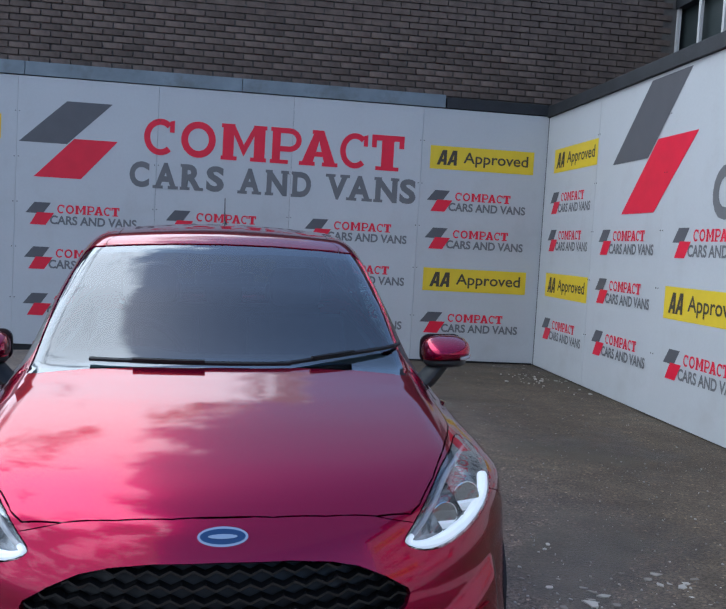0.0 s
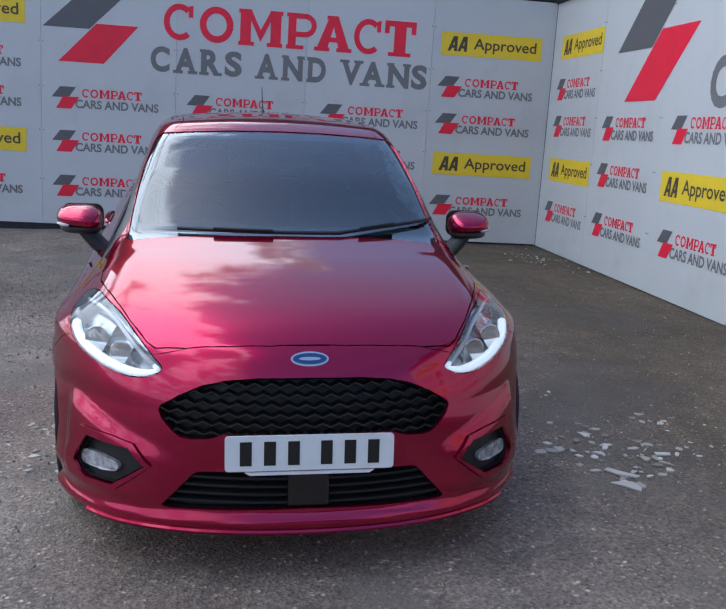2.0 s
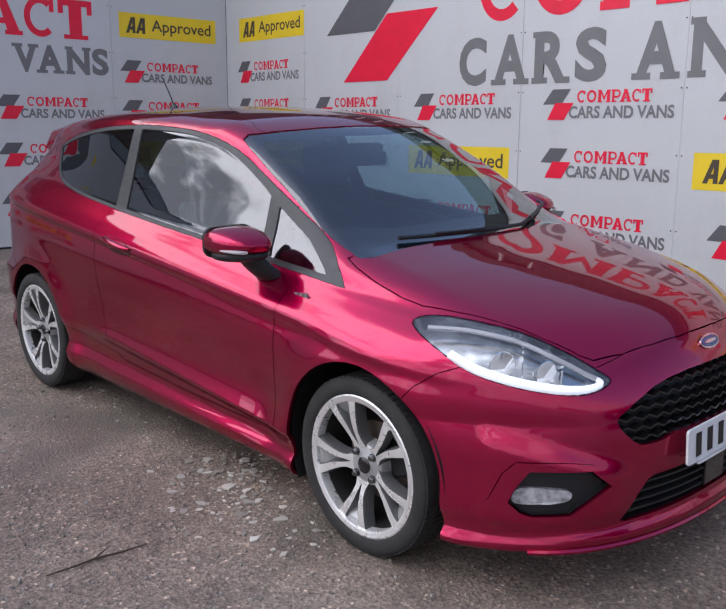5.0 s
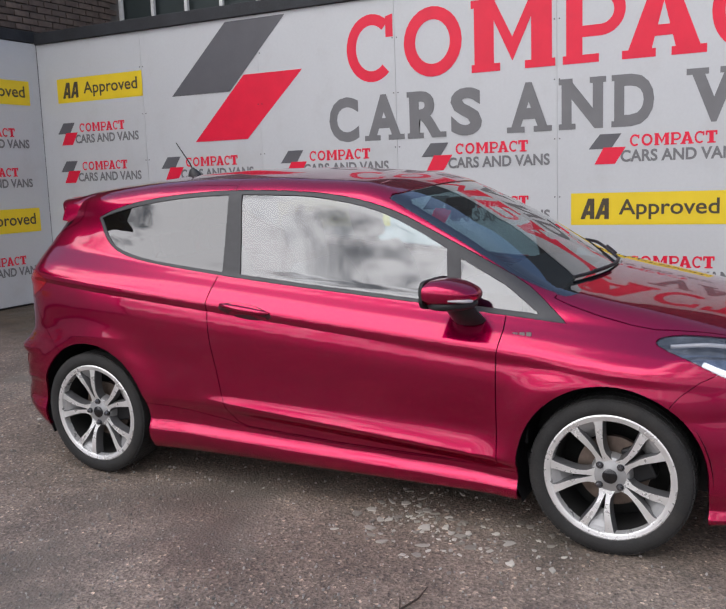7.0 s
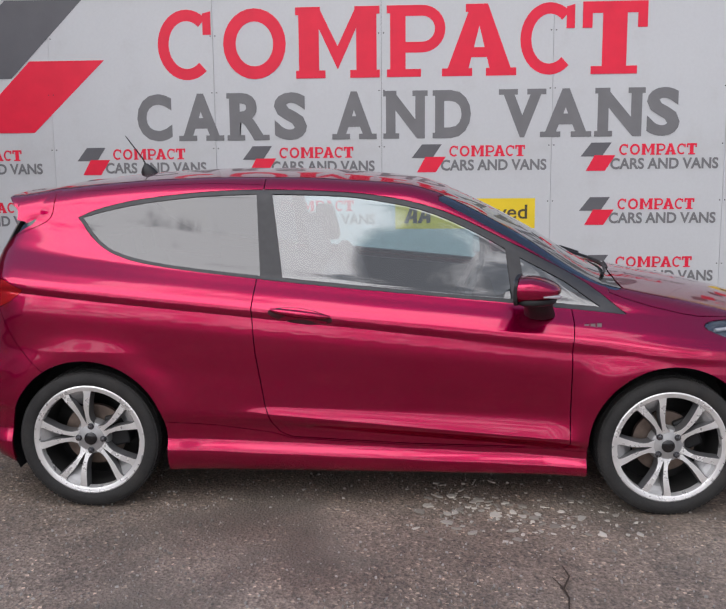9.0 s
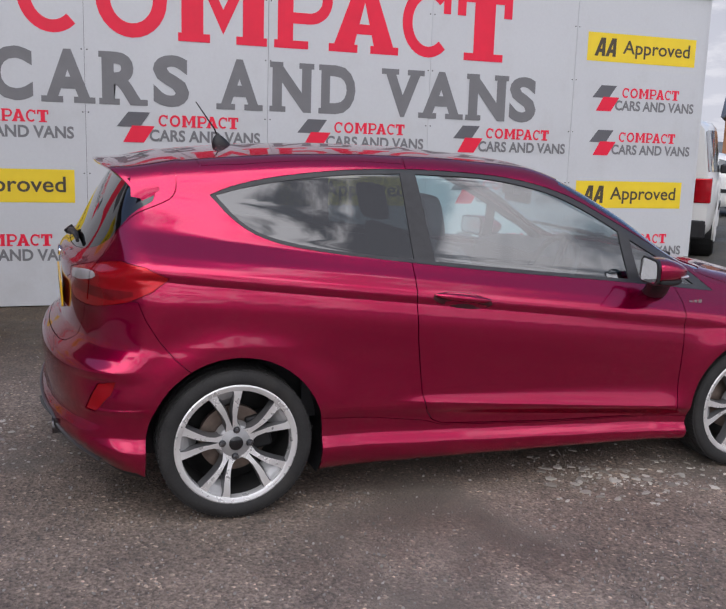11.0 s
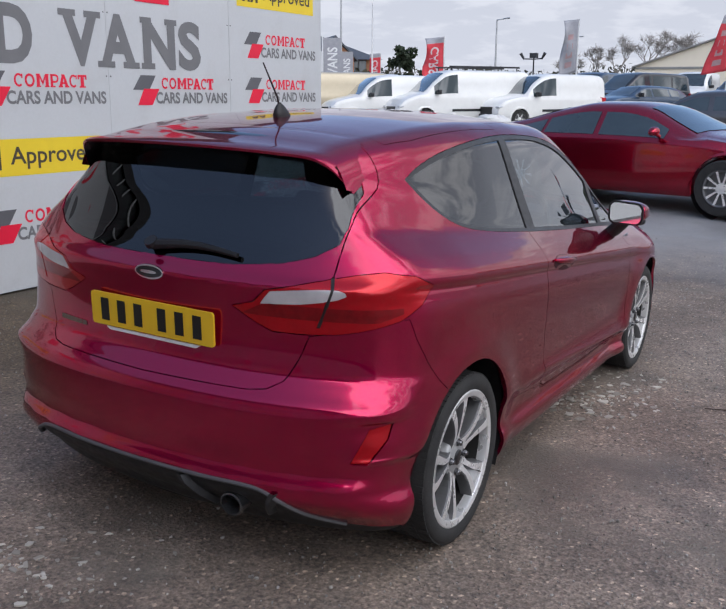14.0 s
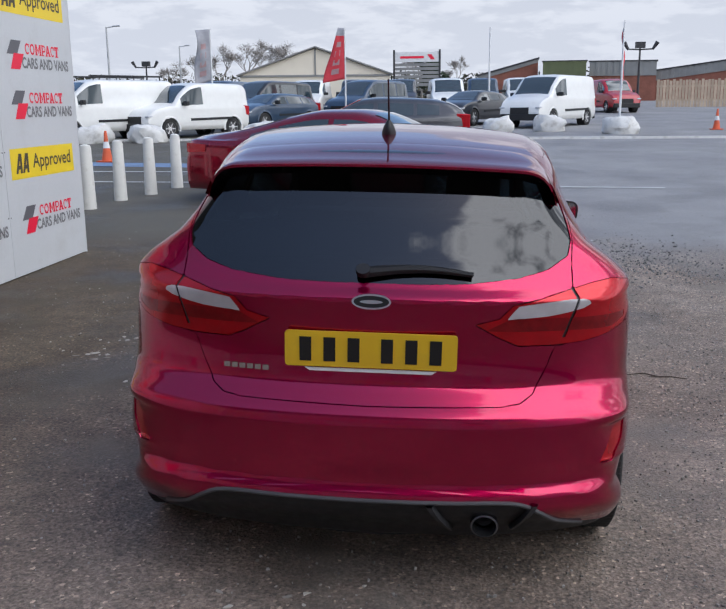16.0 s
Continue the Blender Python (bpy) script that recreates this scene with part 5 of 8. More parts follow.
FRONT_OUT, REAR_OUT = (0.7, -0.7, 0), (0.7, 0.7, 0)
for lamp, s in zip(lamps, (-1, 1)):
    pushed("housing", "headlamp", 0.055, M_LAMPBOWL, lamp, s, "grey lamp housing")
    # lit strip along the lower and outer edge
    path = [(-0.50, 0.805), (-0.62, 0.808), (-0.76, 0.786), (-0.88, 0.738), (-0.965, 0.693), (-1.012, 0.668), (-0.98, 0.653), (-0.90, 0.651), (-0.76, 0.672), (-0.64, 0.705), (-0.56, 0.745)]
    path = smooth_outline(path, 4, False)
    bm = bmesh.new()
    pts = []
    for u, v in path:
        q = skin_point("front_corner", u, v, FRONT_OUT)
        nn = body_normal(q[None])[0]
        q = q - nn * 0.016
        pts.append((q[0] * s, q[1], q[2]))
    k = len(pts)
    cut_ = int(0.45 * k)
    tube(bm, pts[cut_:], [0.0070 + 0.0080 * min(1, i / (0.25 * k)) for i in range(k - cut_)], 8)
    part("light_strip", bm, M_DRL, lamp, "lit white daytime light strip", smooth=True)
    bm = bmesh.new()
    tube(bm, pts[:cut_ + 1], [0.0080] * (cut_ + 1), 8)
    part("upper_strip", bm, M_CLEAR_LENS, lamp, "pale clear upper strip", smooth=True)
    for (u, v), r in (((-0.70, 0.735), 0.036), ((-0.835, 0.715), 0.030)):
        q = skin_point("front_corner", u, v, FRONT_OUT)
        nn = body_normal(q[None])[0]
        ax = Vector((nn[0] * s * 0.5, nn[1] - 0.4, 0)).normalized()
        o = Vector((q[0] * s, q[1], q[2])) - Vector((nn[0] * s, nn[1], nn[2])) * 0.050
        e1 = ax.cross(Vector((0, 0, 1))).normalized()
        e2 = e1.cross(ax)
        bm = bmesh.new()
        lathe(bm, [(r * 1.3, 0.030), (r * 1.22, 0.031), (r * 1.12, 0.020), (r * 0.9, 0.010), (r * 0.6, 0.004), (r * 0.55, 0.010), (r * 0.45, 0.018), (r * 0.25, 0.022), (0.002, 0.023)], lambda a, b, h: o + e1 * a + e2 * b + ax * h, 24)
        part("projector", bm, M_CHROME, lamp, "chrome ringed projector", smooth=True)
    bm = bmesh.new()
    for a, b in (((-0.78, 0.775), (-0.77, 0.680)), ((-0.90, 0.735), (-0.885, 0.668))):
        qa, qb = skin_point("front_corner", *a, FRONT_OUT), skin_point("front_corner", *b, FRONT_OUT)
        na_, nb_ = body_normal(qa[None])[0], body_normal(qb[None])[0]
        corners = [qa - na_ * 0.02, qb - nb_ * 0.02, qb - nb_ * 0.052, qa - na_ * 0.052]
        quad = [bm.verts.new((c[0] * s, c[1], c[2])) for c in corners] + [bm.verts.new((c[0] * s + 0.004 * s, c[1] - 0.008, c[2])) for c in corners]
        for f in ((0, 1, 2, 3), (7, 6, 5, 4), (0, 4, 5, 1), (1, 5, 6, 2), (2, 6, 7, 3), (3, 7, 4, 0)):
            bm.faces.new([quad[i] for i in f])
    part("reflector_fin", bm, M_CHROME, lamp, "bright reflector fins")
fogs = skin("fog_surround", "fog_rim", M_PAINT, both=False, gap=0.0005, sink=-0.010, depth=0.022)
for s, f in zip((-1, 1), fogs):
    bez = pushed("fog_bezel", "fog", 0.028, M_BLACK, f, s, "black plastic fog lamp bezel")
    bm = bmesh.new()
    out = []
    for u, v in smooth_outline([(-0.742, 0.334), (-0.765, 0.368), (-0.89, 0.362), (-0.922, 0.346), (-0.895, 0.322), (-0.77, 0.320)], 3):
        q = skin_point("front_corner", u, v, FRONT_OUT)
        out.append((q, body_normal(q[None])[0]))
    outer = [bm.verts.new(((q - n_ * 0.030)[0] * s, *(q - n_ * 0.030)[1:])) for q, n_ in out]
    inner = [bm.verts.new(((q - n_ * 0.012)[0] * s, *(q - n_ * 0.012)[1:])) for q, n_ in out]
    for i in range(len(out)):
        j = (i + 1) % len(out)
        bm.faces.new((outer[i], outer[j], inner[j], inner[i]))
    bm.faces.new(inner)
    part("fog_lamp", bm, M_FOGLENS, f, "clear ribbed fog lamp")
skin("grille_backing", "grille", M_BLACK, gap=-0.002, sink=0.045, depth=-0.043)
skin("intake_backing", "intake", M_BLACK, gap=-0.002, sink=0.045, depth=-0.043)
tails = skin("tail_lamp", "taillamp", M_RED_LENS, "red tail lamp with clear strip", both=False, gap=0.0008, depth=0.01)
for t_, s in zip(tails, (-1, 1)):
    panel("lower_lens", PTS, SKIN["tail_dark"], body_normal, M_RED_DARK, t_, "deep red lens", whole=False, side=s, gap=-0.0008, sink=0.0008, depth=0.006)
    panel("clear_strip", PTS, SKIN["tail_clear"], body_normal, M_CLEAR_LENS, t_, "clear reversing strip", whole=False, side=s, gap=-0.0005, sink=0.0003, depth=0.006)
skin("lamp_joint", "tail_gap", M_BLACK, "dark joint across the tail lamp", both=False, gap=-0.0005, sink=0.004, depth=0.004)
skin("diffuser", "diffuser", M_BLACK, "black plastic rear valance", gap=0.001, sink=0.012, depth=-0.01)
skin("rear_reflector", "reflector", M_RED_LENS, "red bumper reflector", both=False, gap=0.002, sink=0.004, depth=0.006)


def half_at(poly, v):
    """Half the width of an outline at height v."""
    best = 0.0
    for (a, b), (c, d) in zip(poly, poly[1:] + poly[:1]):
        if (b - v) * (d - v) <= 0 and b != d:
            best = max(best, a + (c - a) * (v - b) / (d - b))
    return best


# wavy honeycomb bars in the upper grille
for k in range(6):
    z0 = 0.492 + 0.030 * k
    w = half_at(GRILLE, min(z0 + 0.004, 0.662)) - 0.004
    if w < 0.05:
        continue
    bm = bmesh.new()
    pts, x, ph = [], -w, 0
    cell = 0.052
    xs = sorted({-w, w, *[i * cell / 2 * 0.5 for i in range(-60, 61) if abs(i * cell / 4) < w]})
    for x in xs:
        t = ((x / cell + (0.5 if k % 2 else 0)) % 1.0)
        wave = 0.0055 * max(-1, min(1, 2.2 * math.sin(2 * math.pi * t)))
        q = on_skin_end(abs(x), min(max(z0 + wave, 0.476), 0.668), -1)
        pts.append((x, q[1] + 0.018, z0 + wave))
    a = [bm.verts.new((p[0], p[1] - 0.010, p[2] - 0.003)) for p in pts]
    b = [bm.verts.new((p[0], p[1] - 0.010, p[2] + 0.003)) for p in pts]
    c = [bm.verts.new((p[0], p[1] + 0.018, p[2] + 0.006)) for p in pts]
    d = [bm.verts.new((p[0], p[1] + 0.018, p[2] - 0.006)) for p in pts]
    for i in range(len(pts) - 1):
        for r1, r2 in ((a, b), (b, c), (c, d), (d, a)):
            bm.faces.new((r1[i], r1[i + 1], r2[i + 1], r2[i]))
    part("grille_bar", bm, M_GLOSSBLACK, car, "gloss black honeycomb grille bar")
for k in range(4):
    z0 = 0.266 + 0.027 * k
    w = half_at(INTAKE, z0) - 0.006
    bm = bmesh.new()
    xs = np.linspace(-w, w, 25)
    rows4 = [[], [], [], []]
    for x in xs:
        y = on_skin_end(abs(float(x)), z0, -1)[1]
        for r_, (dy, dz) in zip(rows4, ((0.008, -0.0035), (0.008, 0.0035), (0.035, 0.006), (0.035, -0.006))):
            r_.append(bm.verts.new((x, y + dy, z0 + dz)))
    for i in range(len(xs) - 1):
        for j in range(4):
            bm.faces.new((rows4[j][i], rows4[j][i + 1], rows4[(j + 1) % 4][i + 1], rows4[(j + 1) % 4][i]))
    part("intake_slat", bm, M_BLACK, car, "black intake slat")
bm = bmesh.new()
box(bm, (-0.065, -2.045, 0.258), (0.065, -2.02, 0.365))
part("radar_cover", bm, M_GLOSSBLACK, car, "flat black sensor cover", bevel=0.004)
# thin lip along the front splitter
bm = bmesh.new()
tube(bm, [(x, on_skin_end(abs(x), 0.175, -1)[1] - 0.001, 0.172) for x in np.linspace(-0.70, 0.70, 41).tolist()], 0.010, 8)
part("splitter", bm, M_PAINT, car, smooth=True)


# -- number plates and badges --
def plate(name, y, z, mat, out, label, tilt=0.0):
    m = pose(0, y, z, tilt, 0, 0 if out < 0 else 180)
    bm = bmesh.new()
    prism(bm, rounded(-0.26, -0.0555, 0.26, 0.0555, 0.010, 3), lambda u, v, w: m @ Vector((u, -w, v)), 0.008)
    ob = part(name, bm, mat, car, label)
    for u0 in (-0.215, -0.142, -0.069, 0.032, 0.105, 0.178):
        bm = bmesh.new()
        bm.faces.new([bm.verts.new(m @ Vector((u, -0.0095, v))) for u, v in ((u0, -0.038), (u0 + 0.036, -0.038), (u0 + 0.036, 0.038), (u0, 0.038))])
        part("plate_bar", bm, M_INK, ob, "plain black bar")
    bm = bmesh.new()
    prism(bm, [(-0.20, -0.060), (0.20, -0.060), (0.185, -0.070), (-0.185, -0.070)], lambda u, v, w: m @ Vector((u, -w, v)), 0.006)
    part("plate_lip", bm, M_WHITE_PLATE, ob, "pale plate surround lip")


plate("front_plate", -2.068, 0.446, M_WHITE_PLATE, -1, "white front number plate with plain bars", tilt=-3)
plate("rear_plate", 1.867, 0.802, M_YELLOW_PLATE, 1, "yellow rear number plate with plain bars", tilt=3)


def badge(y, z, out, tilt, tint, parent):
    m = pose(0, y, z, tilt, 0, 0 if out < 0 else 180)
    k = 32
    oval = lambda a, b: [(a * math.cos(2 * math.pi * i / k), b * math.sin(2 * math.pi * i / k)) for i in range(k)]
    bm = bmesh.new()
    prism(bm, oval(0.059, 0.0235), lambda u, v, w: m @ Vector((u, -w, v)), 0.006)
    ob = part("oval_badge", bm, M_CHROME, parent, "blue oval badge with chrome rim")
    bm = bmesh.new()
    prism(bm, oval(0.053, 0.018), lambda u, v, w: m @ Vector((u, -w, v)), 0.0078)
    part("badge_field", bm, tint, ob)
    bm = bmesh.new()
    prism(bm, oval(0.034, 0.0055), lambda u, v, w: m @ Vector((u, -w, v)), 0.009)
    part("badge_mark", bm, M_CHROME, ob, "plain pale mark")


badge(on_skin_end(0, 0.718, -1)[1] + 0.001, 0.718, -1, -28, M_BLUE, car)
badge(on_skin_end(0, 0.952, 1)[1] - 0.002, 0.952, 1, -4, M_GLOSSBLACK, tailgate)
bm = bmesh.new()
for i in range(6):
    u = 0.315 + 0.025 * i
    y0 = on_skin_end(u, 0.728, 1)[1]
    box(bm, (u, y0 - 0.003, 0.722), (u + 0.019, y0 + 0.003, 0.738))
part("model_badge", bm, M_CHROME, tailgate, "small chrome bars of a model badge")
for s in (-1, 1):
    w = float(half_width(np.array(-0.91), np.array(0.822)))
    bm = bmesh.new()
    for i in range(3):
        box(bm, (s * (w - 0.002), -0.945 + i * 0.026, 0.812 + (2 - i) * 0.002), (s * (w + 0.004), -0.925 + i * 0.026, 0.828 + (2 - i) * 0.002))
    part("wing_badge", bm, M_CHROME, car, "small chrome wing badge")

# -- roof spoiler, aerial, wipers --
bm = bmesh.new()
cols_ = []
for x in np.linspace(-0.565, 0.565, 61).tolist():
    a = abs(x)
    fold = max(0.0, (a - 0.43) / 0.135)
    drop = 0.020 * fold ** 2 + 0.065 * fold ** 4
    yt = 1.725 - 0.16 * a ** 2 - 0.05 * fold ** 2 - 0.045 * fold ** 4
    top = lambda y: float(TOP(np.array(y)) - CROWN(np.array(y)) * a * a) - drop
    z_t = 1.350 - 0.06 * a * a - drop * 1.25
    up = [(1.37, top(1.37) - 0.004), (1.44, top(1.44) + 0.003), (1.54, 0.6 * (top(1.54) + 0.004) + 0.4 * (z_t + 0.012)), (1.62, 0.25 * top(1.62) + 0.75 * (z_t + 0.006)), (yt - 0.012, z_t + 0.003), (yt, z_t - 0.003), (yt - 0.004, z_t - 0.011)]
    thin = 1 - 0.85 * min(1.0, max(0.0, (fold - 0.45) / 0.5))
    low = [(min(1.63, yt - 0.02), z_t - 0.010 - 0.016 * thin), (min(1.57, yt - 0.05), z_t - 0.010 - 0.030 * thin), (1.48, z_t - 0.010 - 0.035 * thin), (1.40, z_t - 0.010 - 0.020 * thin)]
    cols_.append([bm.verts.new((x, y, z)) for y, z in up + low])
k = len(cols_[0])
for a, b in zip(cols_, cols_[1:]):
    for j in range(k):
        bm.faces.new((a[j], a[(j + 1) % k], b[(j + 1) % k], b[j])).material_index = 1 if 6 <= j <= 9 else 0
bm.faces.new(cols_[0])
bm.faces.new(cols_[-1][::-1])
part("spoiler", bm, [M_PAINT, M_GLOSSBLACK], tailgate, "body-coloured roof spoiler", smooth=True)
bm = bmesh.new()
lathe(bm, [(0.036, 0.0), (0.034, 0.012), (0.026, 0.03), (0.016, 0.044), (0.008, 0.052), (0.005, 0.056)], lambda a, b, h: Vector((a * 0.75, 1.165 + b * 1.25 + h * 0.35, float(TOP(np.array(1.165))) - 0.006 + h)), 20)
aerial = part("aerial", bm, M_BLACK, car, "black roof aerial", smooth=True)
bm = bmesh.new()
tube(bm, [(0, 1.182, 1.46), (0, 1.20, 1.50), (0, 1.285, 1.615)], [0.0042, 0.0036, 0.0026], 8)
part("mast", bm, M_BLACK, aerial, smooth=True)
for x0, x1, z0, z1 in ((-0.44, 0.22, 0.988, 0.985), (0.20, 0.64, 0.985, 1.025)):
    bm = bmesh.new()
    pts = []
    for t in np.linspace(0, 1, 15).tolist():
        x = x0 + (x1 - x0) * t
        z = z0 + (z1 - z0) * t
        q = on_skin_end(abs(x), z, -1)
        pts.append((x, q[1] - 0.014, z + 0.006))
    tube(bm, pts, 0.008, 6)
    tube(bm, [(p[0], p[1] - 0.010, p[2] + 0.008) for p in pts[3:9]], 0.006, 6)
    part("wiper", bm, M_BLACK, car, "black wiper arm and blade")
bm = bmesh.new()
pts = []
for t in np.linspace(0, 1, 12).tolist():
    x = -0.30 + 0.33 * t
    z = 1.030 + 0.014 * math.sin(math.pi * t)
    pts.append((x, on_skin_end(abs(x), z, 1)[1] + 0.016, z))
tube(bm, pts, [0.008 + 0.010 * t for t in np.linspace(0, 1, 12).tolist()], 8)
tube(bm, [pts[-1], (0.03, pts[-1][1] + 0.012, 1.045)], 0.022, 10)
part("rear_wiper", bm, M_BLACK, tailgate, "black rear wiper", smooth=True)
# cowl under the windscreen
bm = bmesh.new()
rows_c = []
for x in np.linspace(-0.66, 0.66, 31).tolist():
    y = -1.105 + 0.26 * x * x
    rows_c.append([bm.verts.new((x, y + dy, 0.955 - 0.05 * x * x + dz)) for dy, dz in ((-0.03, 0.0), (0.0, 0.006), (0.05, 0.012), (0.10, -0.03))])
for a, b in zip(rows_c, rows_c[1:]):
    for j in range(3):
        bm.faces.new((a[j], a[j + 1], b[j + 1], b[j]))
part("cowl", bm, M_BLACK, car, "black plastic cowl", smooth=True)

# -- door mirrors and handles --
for s, d in zip((-1, 1), doors):
    bm = bmesh.new()
    bmesh.ops.create_uvsphere(bm, u_segments=32, v_segments=22, radius=1.0)
    for v in bm.verts:
        x, y, z = v.co
        k = lambda t, p: math.copysign(abs(t) ** p, t)
        x, y, z = k(x, 0.72), k(y, 0.85), k(z, 0.70)
        if y > 0.45:
            y = 0.45 + (y - 0.45) * 0.10
        ahead = max(0.0, -y)
        narrow = (1.0 - 0.16 * (x * 0.5 + 0.5)) * (1.0 - 0.30 * ahead ** 1.5)
        v.co = (s * (0.872 + 0.098 * x), -0.640 + 0.118 * y + 0.024 * x, 0.985 + (0.060 * z - (0.012 if z > 0 else 0.0) * ahead) * narrow + 0.004 * x)
    mirror = part("door_mirror", bm, M_PAINT, d, "body-coloured door mirror", smooth=True)
    bm = bmesh.new()
    prism(bm, rounded(-0.094, -0.060, 0.090, 0.058, 0.036, 6), lambda u, v, w: Vector((s * (0.870 + u), -0.588 + w + 0.024 * u / 0.098, 0.983 + v * (1 - 0.9 * max(0, u)))), 0.014)
    part("mirror_rim", bm, M_BLACK, mirror, "black mirror rim")
    bm = bmesh.new()
    prism(bm, rounded(-0.084, -0.051, 0.080, 0.049, 0.030, 6), lambda u, v, w: Vector((s * (0.870 + u), -0.575 + w + 0.024 * u / 0.098, 0.983 + v * (1 - 0.9 * max(0, u)))), 0.003)
    part("mirror_glass", bm, M_CHROME, mirror, "mirror glass")
    bm = bmesh.new()
    rows_m = []
    for t in range(7):
        q = t / 6
        cx, cy, cz = 0.772 + 0.080 * q, -0.690 + 0.026 * q, 0.862 + 0.085 * q ** 1.2
        rows_m.append([bm.verts.new((s * (cx + 0.030 * math.sin(p)), cy + (0.066 - 0.008 * q) * math.cos(p), cz - 0.018 * math.sin(p))) for p in (2 * math.pi * i / 14 for i in range(14))])
    for a, b in zip(rows_m, rows_m[1:]):
        for j in range(14):
            bm.faces.new((a[j], a[(j + 1) % 14], b[(j + 1) % 14], b[j]))
    bm.faces.new(rows_m[0])
    bm.faces.new(rows_m[-1])
    part("mirror_foot", bm, M_BLACK, mirror, "black mirror foot", smooth=True)
    # lower black shell and repeater
    bm = bmesh.new()
    bmesh.ops.create_uvsphere(bm, u_segments=24, v_segments=12, radius=1.0)
    for v in bm.verts:
        x, y, z = v.co
        v.co = (s * (0.868 + 0.090 * math.copysign(abs(x) ** 0.8, x)), -0.645 + 0.098 * y * (0.72 if y > 0 else 1) + 0.024 * x, 0.942 + 0.024 * math.copysign(abs(z) ** 0.7, z))
    part("mirror_base", bm, M_BLACK, mirror, "black lower mirror shell", smooth=True)
    bm = bmesh.new()
    tube(bm, [(s * (0.905 + 0.064 * t), -0.748 + 0.085 * t ** 2.2, 0.962 + 0.006 * t) for t in (0, 0.25, 0.5, 0.75, 0.95)], [0.005, 0.007, 0.007, 0.006, 0.003], 8)
    part("repeater", bm, M_CLEAR_LENS, mirror, "clear indicator repeater", smooth=True)
    # handle: bar over a flush patch, the cup's shade painted dark red
    yc, zc = 0.32, 0.868
    bm = bmesh.new()
    pts = []
    for i in range(13):
        t = i / 12
        y = yc + 0.125 - 0.25 * t
        z = zc + 0.115 * (y - yc) + 0.006
        w = float(half_width(np.array(y), np.array(z)))
        pts.append((s * (w + 0.004 + 0.017 * math.sin(math.pi * t) ** 0.5), y, z))
    tube(bm, pts, [0.006 + 0.010 * math.sin(math.pi * i / 12) ** 0.6 for i in range(13)], 10)
    part("door_handle", bm, M_PAINT, d, "body-coloured door handle", smooth=True)
    bm = bmesh.new()
    rim_ = []
    for i in range(28):
        t = 2 * math.pi * i / 28
        y = yc + 0.136 * math.cos(t)
        z = zc + 0.115 * (y - yc) - 0.007 + 0.033 * math.sin(t)
        w = float(half_width(np.array(y), np.array(z)))
        rim_.append((s * (w + 0.0005), y, z))
    c0 = bm.verts.new((s * (float(half_width(np.array(yc), np.array(zc))) + 0.0008), yc, zc - 0.006))
    rv = [bm.verts.new(q) for q in rim_]
    for i in range(28):
        bm.faces.new((rv[i], rv[(i + 1) % 28], c0))
    part("handle_recess", bm, M_RECESS_SHADE, d, "flat dark patch painted as recess shade")

